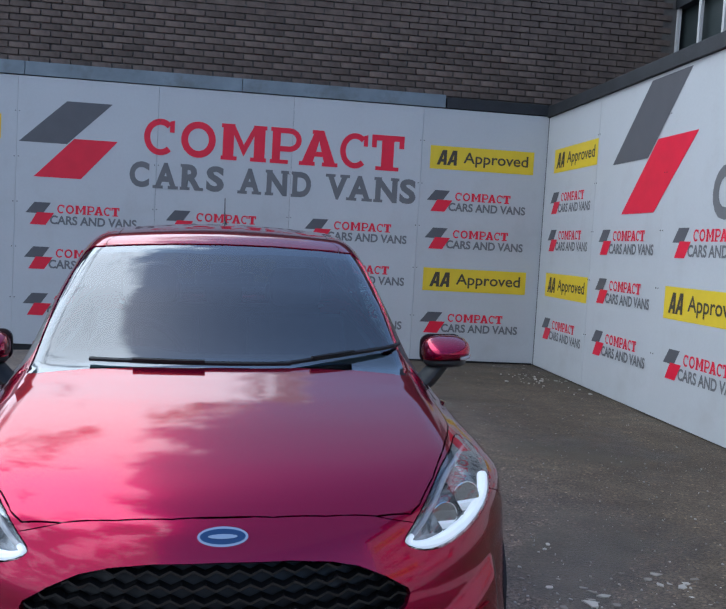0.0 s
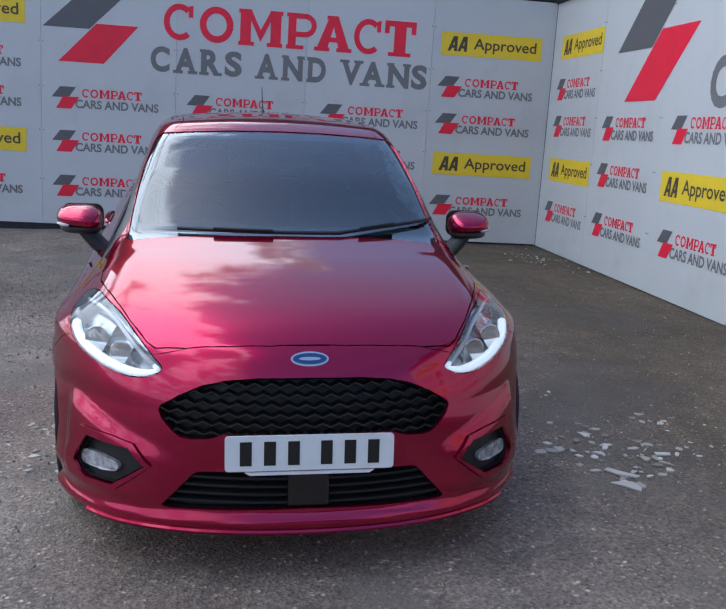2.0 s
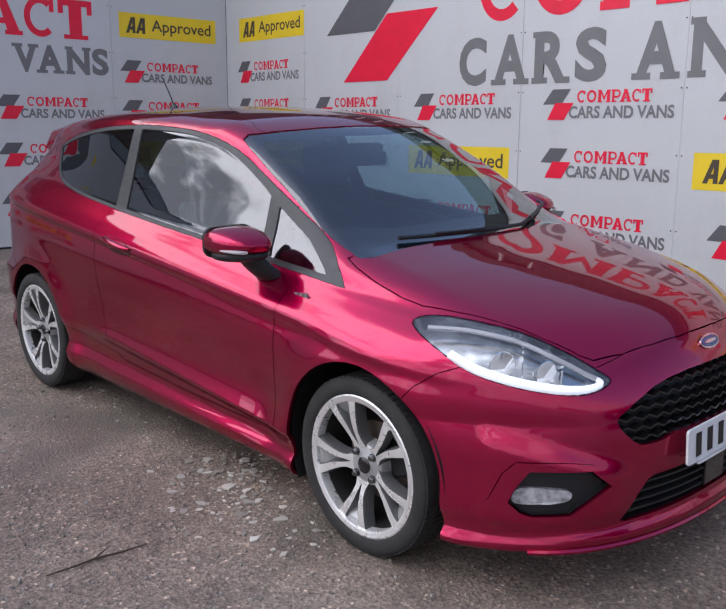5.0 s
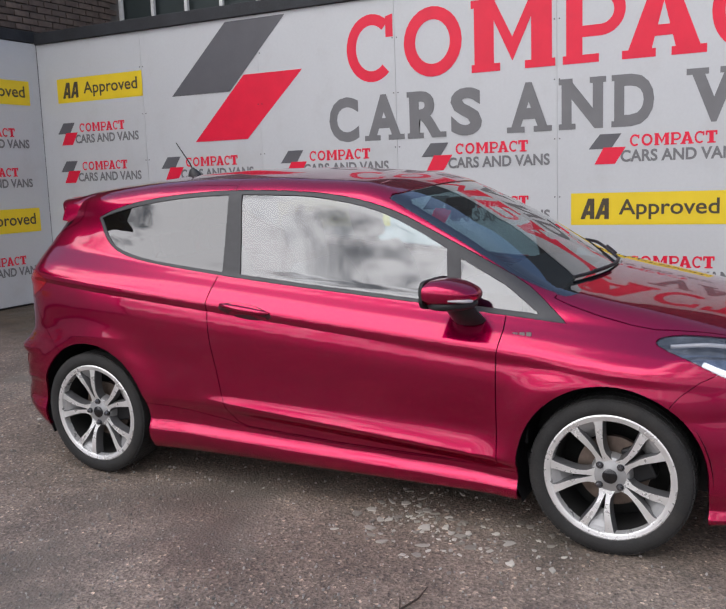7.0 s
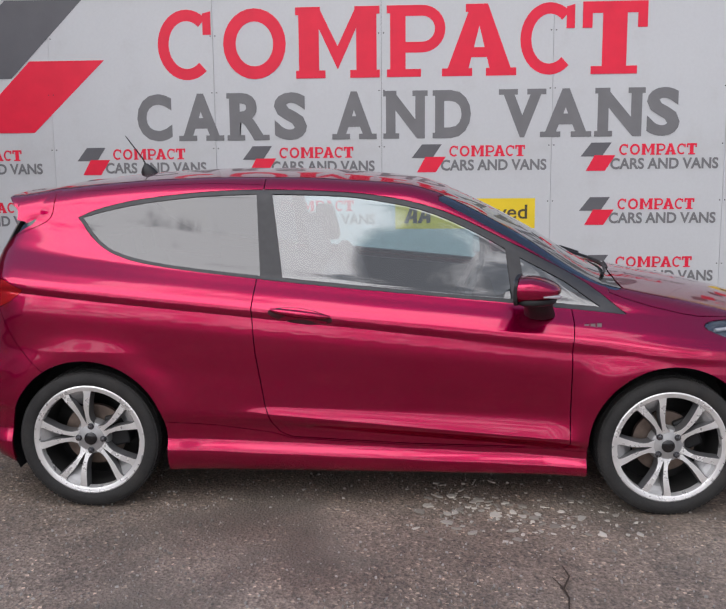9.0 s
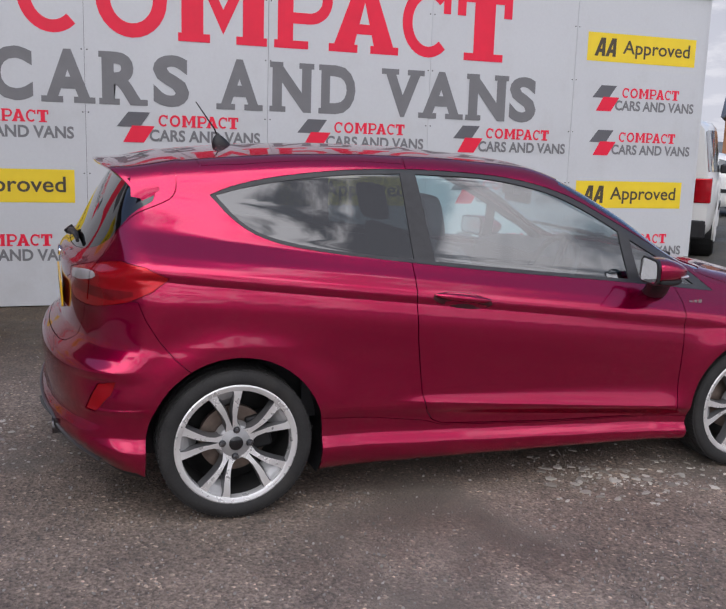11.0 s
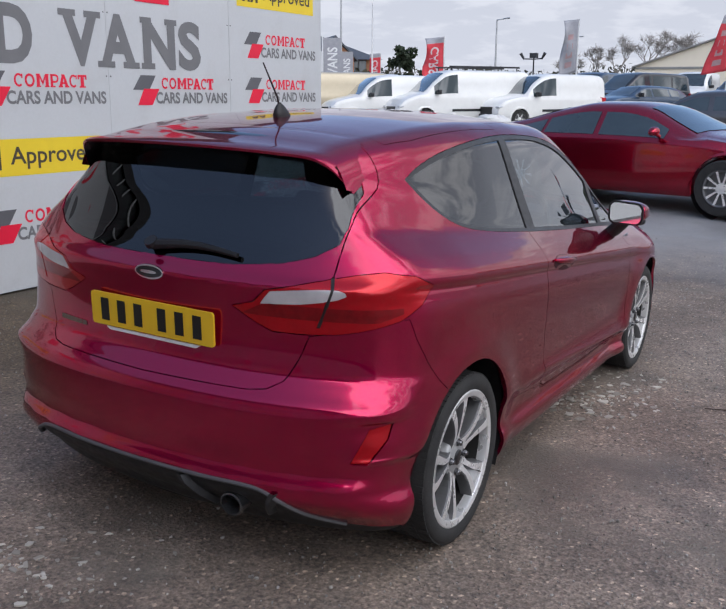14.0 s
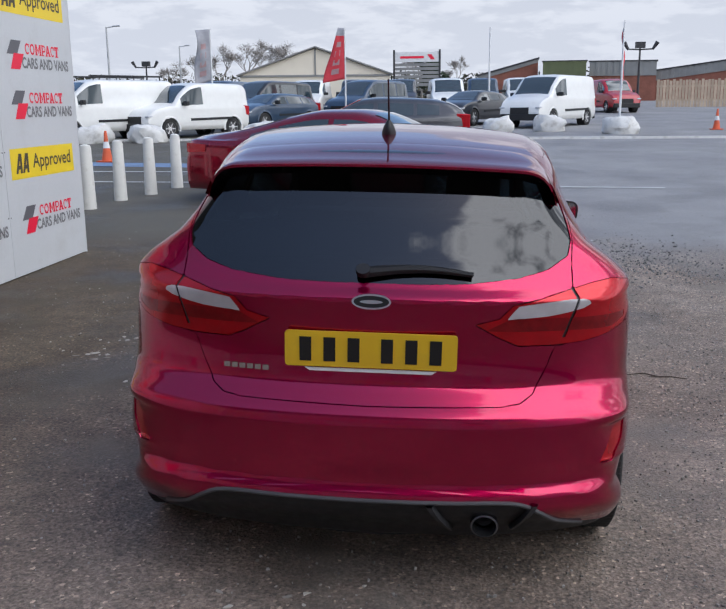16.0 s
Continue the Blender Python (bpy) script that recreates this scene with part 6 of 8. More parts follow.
# -- wheels --
def wheel(name, x, y, side, turn, label, nuts=20):
    hub = part(name, bmesh.new(), M_RUBBER, car, label)
    hub.matrix_local = pose(side * x, y, WHEEL_Z) @ (Matrix.Identity(4) if side > 0 else pose(0, 0, 0, 0, 0, 180)) @ pose(0, 0, 0, turn, 0, 0)
    P = lambda a, b, h: Vector((h, a, b))      # h: outward along the axle
    bm = bmesh.new()
    prof = [(0.222, -0.085), (0.25, -0.098), (0.285, -0.101), (0.297, -0.090), (0.3015, -0.07), (0.3015, 0.07), (0.297, 0.092), (0.289, 0.099), (0.270, 0.103), (0.252, 0.1005), (0.242, 0.093), (0.236, 0.086)]
    lathe(bm, prof, P, 72, cap=False)
    part("tyre", bm, M_RUBBER, hub, "black low-profile tyre", smooth=True)
    # tread: shoulder blocks and grooves
    bm = bmesh.new()
    for i in range(84):
        t = 2 * math.pi * i / 84
        for h0, h1, sk in ((-0.088, -0.050, 0.0), (-0.044, -0.004, 0.02), (0.004, 0.044, 0.03), (0.050, 0.0895, 0.05)):
            a0, a1 = t + sk, t + sk + 0.058
            r0, r1 = 0.295, 0.3045 if abs(h0 + h1) < 0.1 else 0.3025
            vs = [bm.verts.new((h, r * math.cos(a), r * math.sin(a))) for h in (h0, h1) for r in (r0, r1) for a in (a0, a1)]
            for q in ((0, 1, 3, 2), (4, 6, 7, 5), (0, 4, 5, 1), (2, 3, 7, 6), (0, 2, 6, 4), (1, 5, 7, 3)):
                bm.faces.new([vs[j] for j in q])
    part("tread", bm, M_RUBBER, hub, "worn tread blocks")
    bm = bmesh.new()
    lathe(bm, [(0.215, -0.09), (0.222, -0.02), (0.226, 0.05), (0.232, 0.080), (0.240, 0.087), (0.2435, 0.090), (0.2435, 0.094), (0.238, 0.0965), (0.228, 0.094), (0.222, 0.084)], P, 72, cap=False)
    rim = part("rim", bm, M_ALLOY, hub, "machined silver alloy rim", smooth=True)
    # barrel and closing disc are painted dark for the shade behind the spokes
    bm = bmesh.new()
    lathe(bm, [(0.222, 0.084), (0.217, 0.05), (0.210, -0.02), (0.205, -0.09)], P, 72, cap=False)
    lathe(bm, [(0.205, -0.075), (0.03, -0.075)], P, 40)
    part("barrel", bm, M_BARREL, rim, "inner rim barrel with shade painted dark", smooth=True)
    # flat machined band inside the rim edge
    bm = bmesh.new()
    lathe(bm, [(0.231, 0.0958), (0.224, 0.0945), (0.2195, 0.0925), (0.2180, 0.087), (0.2165, 0.060)], P, 72, cap=False)
    part("rim_band", bm, M_ALLOY, rim, "bright machined rim band", smooth=True)
    # five forked spokes: one stem that opens into two arms; machined faces, grey sides and a set-back grey fillet
    for k in range(5):
        base = 2 * math.pi * k / 5 + math.pi / 2
        bm = bmesh.new()
        at = lambda r, u, h: bm.verts.new((h, r * math.cos(base) - u * math.sin(base), r * math.sin(base) + u * math.cos(base)))
        # reach, outer edge, inner edge, face height
        rows = ((0.046, 0.036, 0.0, 0.066), (0.066, 0.0290, 0.0, 0.070), (0.084, 0.0245, 0.0015, 0.074), (0.108, 0.0270, 0.0055, 0.080), (0.135, 0.0355, 0.0090, 0.0845),
                (0.160, 0.0460, 0.0155, 0.088), (0.182, 0.0560, 0.0230, 0.090), (0.198, 0.0630, 0.0285, 0.0902), (0.209, 0.0690, 0.0300, 0.0900), (0.2215, 0.0800, 0.0280, 0.0890))
        for sg in (1, -1):
            out = [[at(r, sg * (o + 0.004), h - 0.045), at(r, sg * o, h - 0.006), at(r, sg * (o - 0.0025), h), at(r, sg * (i + (0.002 if i > 0.001 else 0)), h), at(r, sg * i, h - (0.006 if i > 0.001 else 0)), at(r, sg * max(0.0, i - 0.004), h - 0.030)] for r, o, i, h in rows]
            for p, q in zip(out, out[1:]):
                for j in range(5):
                    try:
                        f = bm.faces.new((p[j], p[j + 1], q[j + 1], q[j]))
                        f.material_index = 0 if j == 2 else 1
                    except ValueError:
                        pass
        # fillet between the arms
        wl = [[at(r, u * w, h) for u in (-1, -0.5, 0.5, 1)] for r, w, h in ((0.150, 0.017, 0.030), (0.168, 0.023, 0.048), (0.186, 0.031, 0.066), (0.204, 0.039, 0.078), (0.2195, 0.043, 0.083))]
        for p, q in zip(wl, wl[1:]):
            for j in range(3):
                bm.faces.new((p[j], p[j + 1], q[j + 1], q[j])).material_index = 2
        bmesh.ops.recalc_face_normals(bm, faces=bm.faces)
        part("spoke", bm, [M_ALLOY, M_ALLOY_DARK, M_ALLOY_MID], rim, "forked alloy spoke with grey fillet")
    bm = bmesh.new()
    lathe(bm, [(0.080, 0.02), (0.075, 0.050), (0.070, 0.062), (0.058, 0.0685), (0.040, 0.0695), (0.036, 0.072), (0.002, 0.072)], P, 40)
    part("hub_face", bm, M_ALLOY_MID, rim, "grey hub face", smooth=True)
    bm = bmesh.new()
    lathe(bm, [(0.028, 0.066), (0.028, 0.076), (0.024, 0.079), (0.002, 0.080)], P, 28)
    part("centre_cap", bm, M_GLOSSBLACK, rim, "black centre cap", smooth=True)
    for k in range(4):
        t = 2 * math.pi * k / 4 + radians(nuts)
        bm = bmesh.new()
        lathe(bm, [(0.0145, 0.066), (0.0145, 0.0725), (0.0105, 0.0725), (0.0105, 0.082), (0.008, 0.086), (0.002, 0.087)], lambda a, b, h: Vector((h, 0.054 * math.cos(t) + a, 0.054 * math.sin(t) + b)), 10)
        part("wheel_nut", bm, M_NUT, rim, "chrome wheel nut")
    bm = bmesh.new()
    lathe(bm, [(0.05, -0.02), (0.135, -0.02), (0.135, 0.005), (0.05, 0.008)], P, 40)
    part("brake_disc", bm, M_STEEL, hub, "brown-grey brake disc", smooth=True)
    bm = bmesh.new()
    box(bm, (-0.05, 0.06, -0.07), (0.025, 0.15, 0.07))
    part("brake_caliper", bm, M_BLACK, hub, bevel=0.01)
    return hub


wheel("front_wheel", 0.748, -WHEEL_Y, -1, 24, "silver alloy front wheel")
wheel("front_wheel", 0.748, -WHEEL_Y, 1, 40, "silver alloy front wheel")
wheel("rear_wheel", 0.748, WHEEL_Y, -1, 13, "silver alloy rear wheel", nuts=75)
wheel("rear_wheel", 0.748, WHEEL_Y, 1, 55, "silver alloy rear wheel")
for wy in (-WHEEL_Y, WHEEL_Y):
    for s in (-1, 1):
        bm = bmesh.new()
        ring_ = []
        for i in range(29):
            t = math.pi * (i / 28 * 1.28 - 0.14)
            y, z = wy + 0.362 * math.cos(t), WHEEL_Z + 0.01 + 0.362 * math.sin(t)
            w_ = min(0.838, float(half_width(np.array(y), np.array(max(z, 0.22)))) - 0.012)
            ring_.append((bm.verts.new((s * w_, y, z)), bm.verts.new((s * 0.48, y, z))))
        for a, b in zip(ring_, ring_[1:]):
            bm.faces.new((a[0], b[0], b[1], a[1]))
        bm.faces.new([q[1] for q in ring_])
        part("arch_liner", bm, M_BLACK, car, "black wheel arch liner", smooth=True)
bm = bmesh.new()
box(bm, (-0.70, -0.88, 0.19), (0.70, 0.88, 0.24))
box(bm, (-0.47, -1.80, 0.19), (0.47, 1.60, 0.26))
part("underbody", bm, M_BLACK, car)
EXHAUST = Vector((-0.362, 1.918, 0.288))
# grey edge over the rear valance
bm = bmesh.new()
edge = smooth_outline([(0.0, 0.358), (0.25, 0.358), (0.44, 0.355), (0.52, 0.325), (0.585, 0.275), (0.68, 0.230)], 4, False)
pts = []
for u, v in [(-a, b) for a, b in edge[::-1]] + edge[1:]:
    q = on_skin_end(abs(u), v, 1)
    pts.append((u, q[1] + 0.001, v - 0.003))
tube(bm, pts, 0.007, 8)
part("valance_lip", bm, M_LIP, car, "dull grey valance edge", smooth=True)
# exhaust, in a recess of the valance between two raking fins
bm = bmesh.new()
lathe(bm, [(0.036, 0.0), (0.038, 0.06), (0.043, 0.15), (0.042, 0.158), (0.037, 0.160), (0.033, 0.13), (0.031, 0.02)], lambda a, b, h: Vector((EXHAUST.x + a, EXHAUST.y - 0.158 + h, EXHAUST.z + b * 0.88 - 0.10 * h)), 28, cap=False)
part("exhaust_tip", bm, M_NUT, car, "dull steel exhaust tip", smooth=True)
bm = bmesh.new()
tube(bm, [(EXHAUST.x - 0.05, 1.50, 0.24), (EXHAUST.x, EXHAUST.y - 0.05, EXHAUST.z - 0.008)], 0.029, 12)
part("silencer", bm, M_BLACK, car, "sooty silencer pipe")
for u0, u1 in ((0.10, 0.17), (-0.09, -0.15)):
    bm = bmesh.new()
    prof = []
    for k in range(6):
        t = k / 5
        u, v = EXHAUST.x + (u0 + (u1 - u0) * (1 - t)) , 0.345 - 0.115 * t
        q = on_skin_end(abs(u), v, 1)
        w = 0.020 * (1 - 0.55 * t)
        prof.append([bm.verts.new((u + du, q[1] + dy, v)) for du, dy in ((-w, -0.03), (-w * 0.4, 0.014), (w * 0.4, 0.014), (w, -0.03))])
    for p, q in zip(prof, prof[1:]):
        for j in range(3):
            bm.faces.new((p[j], p[j + 1], q[j + 1], q[j]))
    bmesh.ops.recalc_face_normals(bm, faces=bm.faces)
    part("valance_fin", bm, M_GREYTRIM, car, "grey fin beside the exhaust", smooth=True)

# -- cabin --
bm = bmesh.new()
box(bm, (-0.66, -0.95, 0.24), (0.66, 1.45, 0.30))
part("cabin_floor", bm, M_CABIN, car)
bm = bmesh.new()
rows_d = []
for x in np.linspace(-0.66, 0.66, 23).tolist():
    hump = 0.030 * math.exp(-((x + 0.34) / 0.16) ** 2)
    rows_d.append([bm.verts.new((x, y, z)) for y, z in ((-1.02 + 0.2 * x * x, 0.93), (-0.80, 0.950), (-0.62, 0.955 + hump), (-0.52, 0.925 + hump), (-0.48, 0.80), (-0.50, 0.55), (-0.75, 0.40))])
for a, b in zip(rows_d, rows_d[1:]):
    for j in range(6):
        bm.faces.new((a[j], a[j + 1], b[j + 1], b[j]))
part("dashboard", bm, M_CABIN, car, "charcoal dashboard", smooth=True)
for s in (-1, 1):
    bm = bmesh.new()
    prof = [(-0.45, 0.30), (0.02, 0.30), (0.06, 0.42), (0.26, 1.02), (0.20, 1.05), (0.10, 0.92), (-0.02, 0.52), (-0.10, 0.48), (-0.44, 0.52)]
    prism(bm, prof, lambda u, v, w: Vector((s * 0.345 - 0.235 + w, u, v)), 0.47)
    seat = part("front_seat", bm, M_SEAT, car, "dark grey cloth front seat", bevel=0.03)
    bm = bmesh.new()
    prism(bm, rounded(-0.125, 0, 0.125, 0.185, 0.05, 4), lambda u, v, w: Vector((s * 0.345 + u, 0.225 + w + 0.25 * v, 1.07 + v)), 0.085)
    part("headrest", bm, M_SEAT, seat, "dark headrest", bevel=0.015)
    bm = bmesh.new()
    prism(bm, [(-0.9, 0.35), (0.95, 0.35), (0.95, 0.99), (0.5, 0.97), (-0.55, 0.88), (-0.9, 0.84)], lambda u, v, w: Vector((s * (0.66 + w), u, v)), 0.03)
    part("door_card", bm, M_CABIN, car, "charcoal door lining")
bm = bmesh.new()
prism(bm, [(0.62, 0.30), (1.10, 0.30), (1.36, 0.98), (1.27, 1.00), (1.08, 0.58), (0.62, 0.56)], lambda u, v, w: Vector((-0.58 + w, u, v)), 1.16)
rear_seat = part("rear_bench", bm, M_SEAT, car, "dark grey rear bench", bevel=0.03)
for x in (-0.36, 0.0, 0.36):
    bm = bmesh.new()
    prism(bm, rounded(-0.11, 0, 0.11, 0.13, 0.04, 4), lambda u, v, w: Vector((x + u, 1.28 + w + 0.2 * v, 0.99 + v)), 0.07)
    part("headrest", bm, M_SEAT, rear_seat, "dark headrest")
bm = bmesh.new()
box(bm, (-0.58, 1.34, 0.90), (0.58, 1.70, 0.93))
part("parcel_shelf", bm, M_CABIN, car)
bm = bmesh.new()
wm = pose(-0.345, -0.40, 0.90, -64, 0, 0)
tube(bm, [wm @ Vector((0.185 * math.cos(t), 0.185 * math.sin(t), 0)) for t in (2 * math.pi * i / 36 for i in range(36))], 0.016, 8, closed=True)
for t in (0.1, math.pi - 0.1, -math.pi / 2):
    tube(bm, [wm @ Vector((0.18 * math.cos(t), 0.18 * math.sin(t), 0)), wm @ Vector((0, 0, -0.02))], 0.018, 6)
part("steering_wheel", bm, M_CABIN, car, "dark steering wheel", smooth=True)
bm = bmesh.new()
box(bm, (-0.12, -0.40, 1.20), (0.12, -0.37, 1.26))
box(bm, (-0.06, -0.44, 1.24), (0.06, -0.32, 1.298))
part("inner_mirror", bm, M_CABIN, car, "interior mirror and sensor pod", bevel=0.012)
bm = bmesh.new()
vs_h = []
for y in np.linspace(-0.22, 1.45, 14).tolist():
    vs_h.append([bm.verts.new((x, y, float(TOP(np.array(y)) - CROWN(np.array(y)) * x * x) - 0.035 - 0.06 * abs(x) ** 3)) for x in np.linspace(-0.55, 0.55, 9).tolist()])
for a, b in zip(vs_h, vs_h[1:]):
    for j in range(8):
        bm.faces.new((a[j], a[j + 1], b[j + 1], b[j]))
part("headlining", bm, material("pale headlining", (0.30, 0.30, 0.29), rough=0.9, spread=0.05), car, "pale grey headlining", smooth=True)


# ---- the sales lot beyond the hoarding ----
M_VANWHITE = material("white van paint", (0.76, 0.755, 0.72), rough=0.3, coat=0.6, spread=0.03, dirt=(0.45, 0.43, 0.40), dirt_amount=0.25, dirt_scale=3)
M_CREAM = material("champagne van paint", (0.52, 0.44, 0.30), rough=0.32, metal=0.2, coat=0.6, spread=0.04)
M_NAVY = material("dark blue vehicle paint", (0.02, 0.045, 0.085), rough=0.3, coat=0.8, spread=0.1)
M_CHARCOAL = material("charcoal vehicle paint", (0.028, 0.028, 0.030), rough=0.3, metal=0.3, coat=0.8, spread=0.1)
M_SLATE = material("grey vehicle paint", (0.07, 0.07, 0.075), rough=0.3, metal=0.5, coat=0.8, spread=0.1)
M_REDVAN = material("red van paint", (0.40, 0.012, 0.02), rough=0.3, coat=0.6, spread=0.05)
M_CARGLASS = material("dark vehicle glass", (0.03, 0.045, 0.05), rough=0.05, coat=1.0, spread=0.1)
M_LAMPGLASS = material("pale lamp glass", (0.55, 0.56, 0.58), rough=0.15, coat=1.0, spread=0.1)
M_CONCRETE = material("whitewashed concrete", (0.66, 0.65, 0.62), rough=0.85, spread=0.08, scale=5, dirt=(0.36, 0.34, 0.30), dirt_amount=0.7, dirt_scale=4, bump=0.004)
M_POST = material("white painted timber post", (0.70, 0.69, 0.64), rough=0.7, spread=0.06, scale=6, dirt=(0.38, 0.35, 0.28), dirt_amount=0.6, dirt_scale=6)
M_CONE = material("orange cone plastic", (0.62, 0.10, 0.03), rough=0.5, spread=0.1)
M_FLAGRED = material("red flag cloth", (0.60, 0.05, 0.065), rough=0.8, spread=0.1)
M_FLAGWORN = material("worn flag print", (0.40, 0.26, 0.26), rough=0.8, spread=0.1)
M_FLAGMARK = material("pale flag print", (0.62, 0.58, 0.58), rough=0.8, spread=0.05)
M_FLAGGREY = material("grey banner cloth", (0.33, 0.33, 0.35), rough=0.8, spread=0.1)
M_POLE = material("galvanised pole", (0.45, 0.46, 0.46), rough=0.45, metal=0.6, spread=0.1)
M_DARKPOLE = material("dark painted pole", (0.03, 0.03, 0.032), rough=0.5, spread=0.1)
M_HALL = material("cream sheeted hall", (0.74, 0.67, 0.54), rough=0.7, spread=0.05, scale=0.4)
M_FARBRICK = material("orange far brick", (0.36, 0.17, 0.085), rough=0.85, spread=0.12, scale=1.5, grain=0.1, grain_scale=8)
M_REDBRICK = material("red far brick", (0.24, 0.09, 0.06), rough=0.85, spread=0.15, scale=1.5, grain=0.1, grain_scale=8)
M_ROOF = material("slate roof", (0.075, 0.085, 0.10), rough=0.6, spread=0.12, scale=1.0)
M_SOLAR = material("solar panel glass", (0.012, 0.02, 0.045), rough=0.12, coat=1.0, spread=0.2, scale=0.8)
M_GREENSHED = material("green sheeting", (0.11, 0.13, 0.055), rough=0.6, spread=0.12, scale=0.7)
M_GREYSHED = material("grey sheeting", (0.24, 0.24, 0.23), rough=0.6, spread=0.1, scale=0.7)
M_FENCE = material("pale timber fence", (0.46, 0.36, 0.26), rough=0.85, spread=0.12, scale=3, grain=0.1, grain_scale=20, by_object=0.15)
# distance haze over the far trees is put into this colour
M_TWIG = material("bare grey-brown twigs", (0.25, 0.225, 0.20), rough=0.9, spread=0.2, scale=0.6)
M_LEAF = material("dark evergreen leaves", (0.028, 0.042, 0.020), rough=0.8, spread=0.35, scale=0.7)
M_HEDGE = material("winter hedge growth", (0.060, 0.058, 0.038), rough=0.9, spread=0.35, scale=0.3)
M_MARK = material("worn white road paint", (0.55, 0.55, 0.54), rough=0.7, spread=0.1, dirt=(0.15, 0.15, 0.15), dirt_amount=0.7, dirt_scale=3)
M_MARKBLUE = material("worn blue road paint", (0.16, 0.24, 0.38), rough=0.7, spread=0.1, dirt=(0.13, 0.13, 0.14), dirt_amount=0.6, dirt_scale=3)


def ground_at(x, y):
    return float(ground_height(np.array(x, float), np.array(y, float)))


def standing(x, y, heading=0.0, lift=0.0):
    """A pose on the ground; the thing's own x axis points along heading, in degrees from the world's x."""
    return pose(x, y, ground_at(x, y) + lift, 0, 0, heading)


def vehicle(name, at, label, category, paint, size, top, belt, glass_side, screens, axles, wheel_r=0.32, roof_in=0.80, plan=0.14, glass=None, rack=False, mirrors=True, fine=1, group=""):
    """A vehicle along its own x axis, nose at +x. size: length, half width, sill height. top: knots of the roofline from tail to nose.
    glass_side: (from, to) stretches with windows. screens: (from, to) stretches of the roofline that are glass."""
    L, W, Z0 = size
    T = spline(top)
    root = thing(name, at, label, category, group)
    G = glass or M_CARGLASS
    SIDE_ROWS = 12 if fine > 1 else 9
    off = SIDE_ROWS - 4

    def ring_(x, lift=0.0):
        e = abs(x) / (L / 2)
        w = W * (1 - plan * e ** (5 if fine == 1 else 4)) + lift
        zt = float(T(x)) + lift
        zb = min(belt + 0.05 * (-x / L), zt - 0.05)
        cab = max(0.0, min(1.0, (zt - belt) / 0.35))
        ri = w * (roof_in * cab + 0.93 * (1 - cab))
        z1 = max(zt - 0.10, zb + 0.02)
        flank = spline([(Z0, 0.90), (Z0 + 0.10, 0.985), (Z0 + 0.30, 1.0), ((Z0 + 0.3 + zb) / 2 + 0.01, 0.995), (max(zb - 0.06, (Z0 + 0.3 + zb) / 2 + 0.03), 0.985)])
        z_side = np.linspace(Z0, max(zb - 0.06, (Z0 + 0.3 + zb) / 2 + 0.03), SIDE_ROWS + 1)
        return [(w * float(f), float(z)) for f, z in zip(flank(z_side), z_side)] + [(w * 0.955, zb),
                ((w * 0.955 + ri) / 2, (zb + z1) / 2), (ri, z1), (ri - 0.05, zt - 0.045), (ri - 0.16, zt - 0.012), (ri * 0.45, zt + 0.012), (0.0, zt + 0.016)]

    xs = np.concatenate([np.linspace(-L / 2, L / 2, 46), [-L / 2 + 0.02, L / 2 - 0.02]] + [np.linspace(ax - wheel_r - 0.09, ax + wheel_r + 0.09, 15 * fine) for ax in axles])
    xs = sorted(xs.tolist())
    bm = bmesh.new()
    rows_v = []
    for x in xs:
        q = ring_(x)
        rows_v.append([bm.verts.new((x, y, z)) for y, z in q] + [bm.verts.new((x, -y, z)) for y, z in q[-2::-1]])
    k = len(rows_v[0])
    for a, b in zip(rows_v, rows_v[1:]):
        for j in range(k):
            if j == k - 1:
                continue
            f = [a[j], b[j], b[j + 1], a[j + 1]]
            m = [(v.co.x, v.co.z) for v in f]
            cx, cz = sum(p[0] for p in m) / 4, sum(p[1] for p in m) / 4
            if any(math.hypot(cx - ax, cz - wheel_r) < wheel_r + 0.05 for ax in axles) and (j < SIDE_ROWS + 1 or j > k - SIDE_ROWS - 3):
                continue
            bm.faces.new(f)
    bm.faces.new(rows_v[0])
    bm.faces.new(rows_v[-1][::-1])
    part("body", bm, paint, root, smooth=True)

    for a, b in glass_side:
        for s in (1, -1):
            bm = bmesh.new()
            prev = None
            for x in np.linspace(a, b, 9).tolist():
                q = ring_(x, 0.006)
                lo = (q[5 + off][0] * 0.93 + q[7 + off][0] * 0.07, q[5 + off][1] * 0.93 + q[7 + off][1] * 0.07)
                hi = (q[5 + off][0] * 0.08 + q[7 + off][0] * 0.92, q[5 + off][1] * 0.08 + q[7 + off][1] * 0.92)
                if hi[1] - lo[1] < 0.02:
                    hi = (lo[0], lo[1] + 0.02)
                mid = q[6 + off]
                cur = [bm.verts.new((x, s * y, z)) for y, z in (lo, mid, hi)]
                if prev:
                    for j in range(2):
                        bm.faces.new((prev[j], cur[j], cur[j + 1], prev[j + 1]))
                prev = cur
            part("side_window", bm, G, root, "dark side window", smooth=True)
    for a, b in screens:
        bm = bmesh.new()
        prev = None
        for x in np.linspace(a, b, 9).tolist():
            q = ring_(x, 0.008)
            half = [(q[9 + off][0], q[9 + off][1]), (q[10 + off][0], q[10 + off][1]), (0, q[11 + off][1])]
            cur = [bm.verts.new((x, y, z)) for y, z in half] + [bm.verts.new((x, -y, z)) for y, z in half[-2::-1]]
            if prev:
                for j in range(4):
                    bm.faces.new((prev[j], cur[j], cur[j + 1], prev[j + 1]))
            prev = cur
        part("screen", bm, G, root, "dark glass screen", smooth=True)
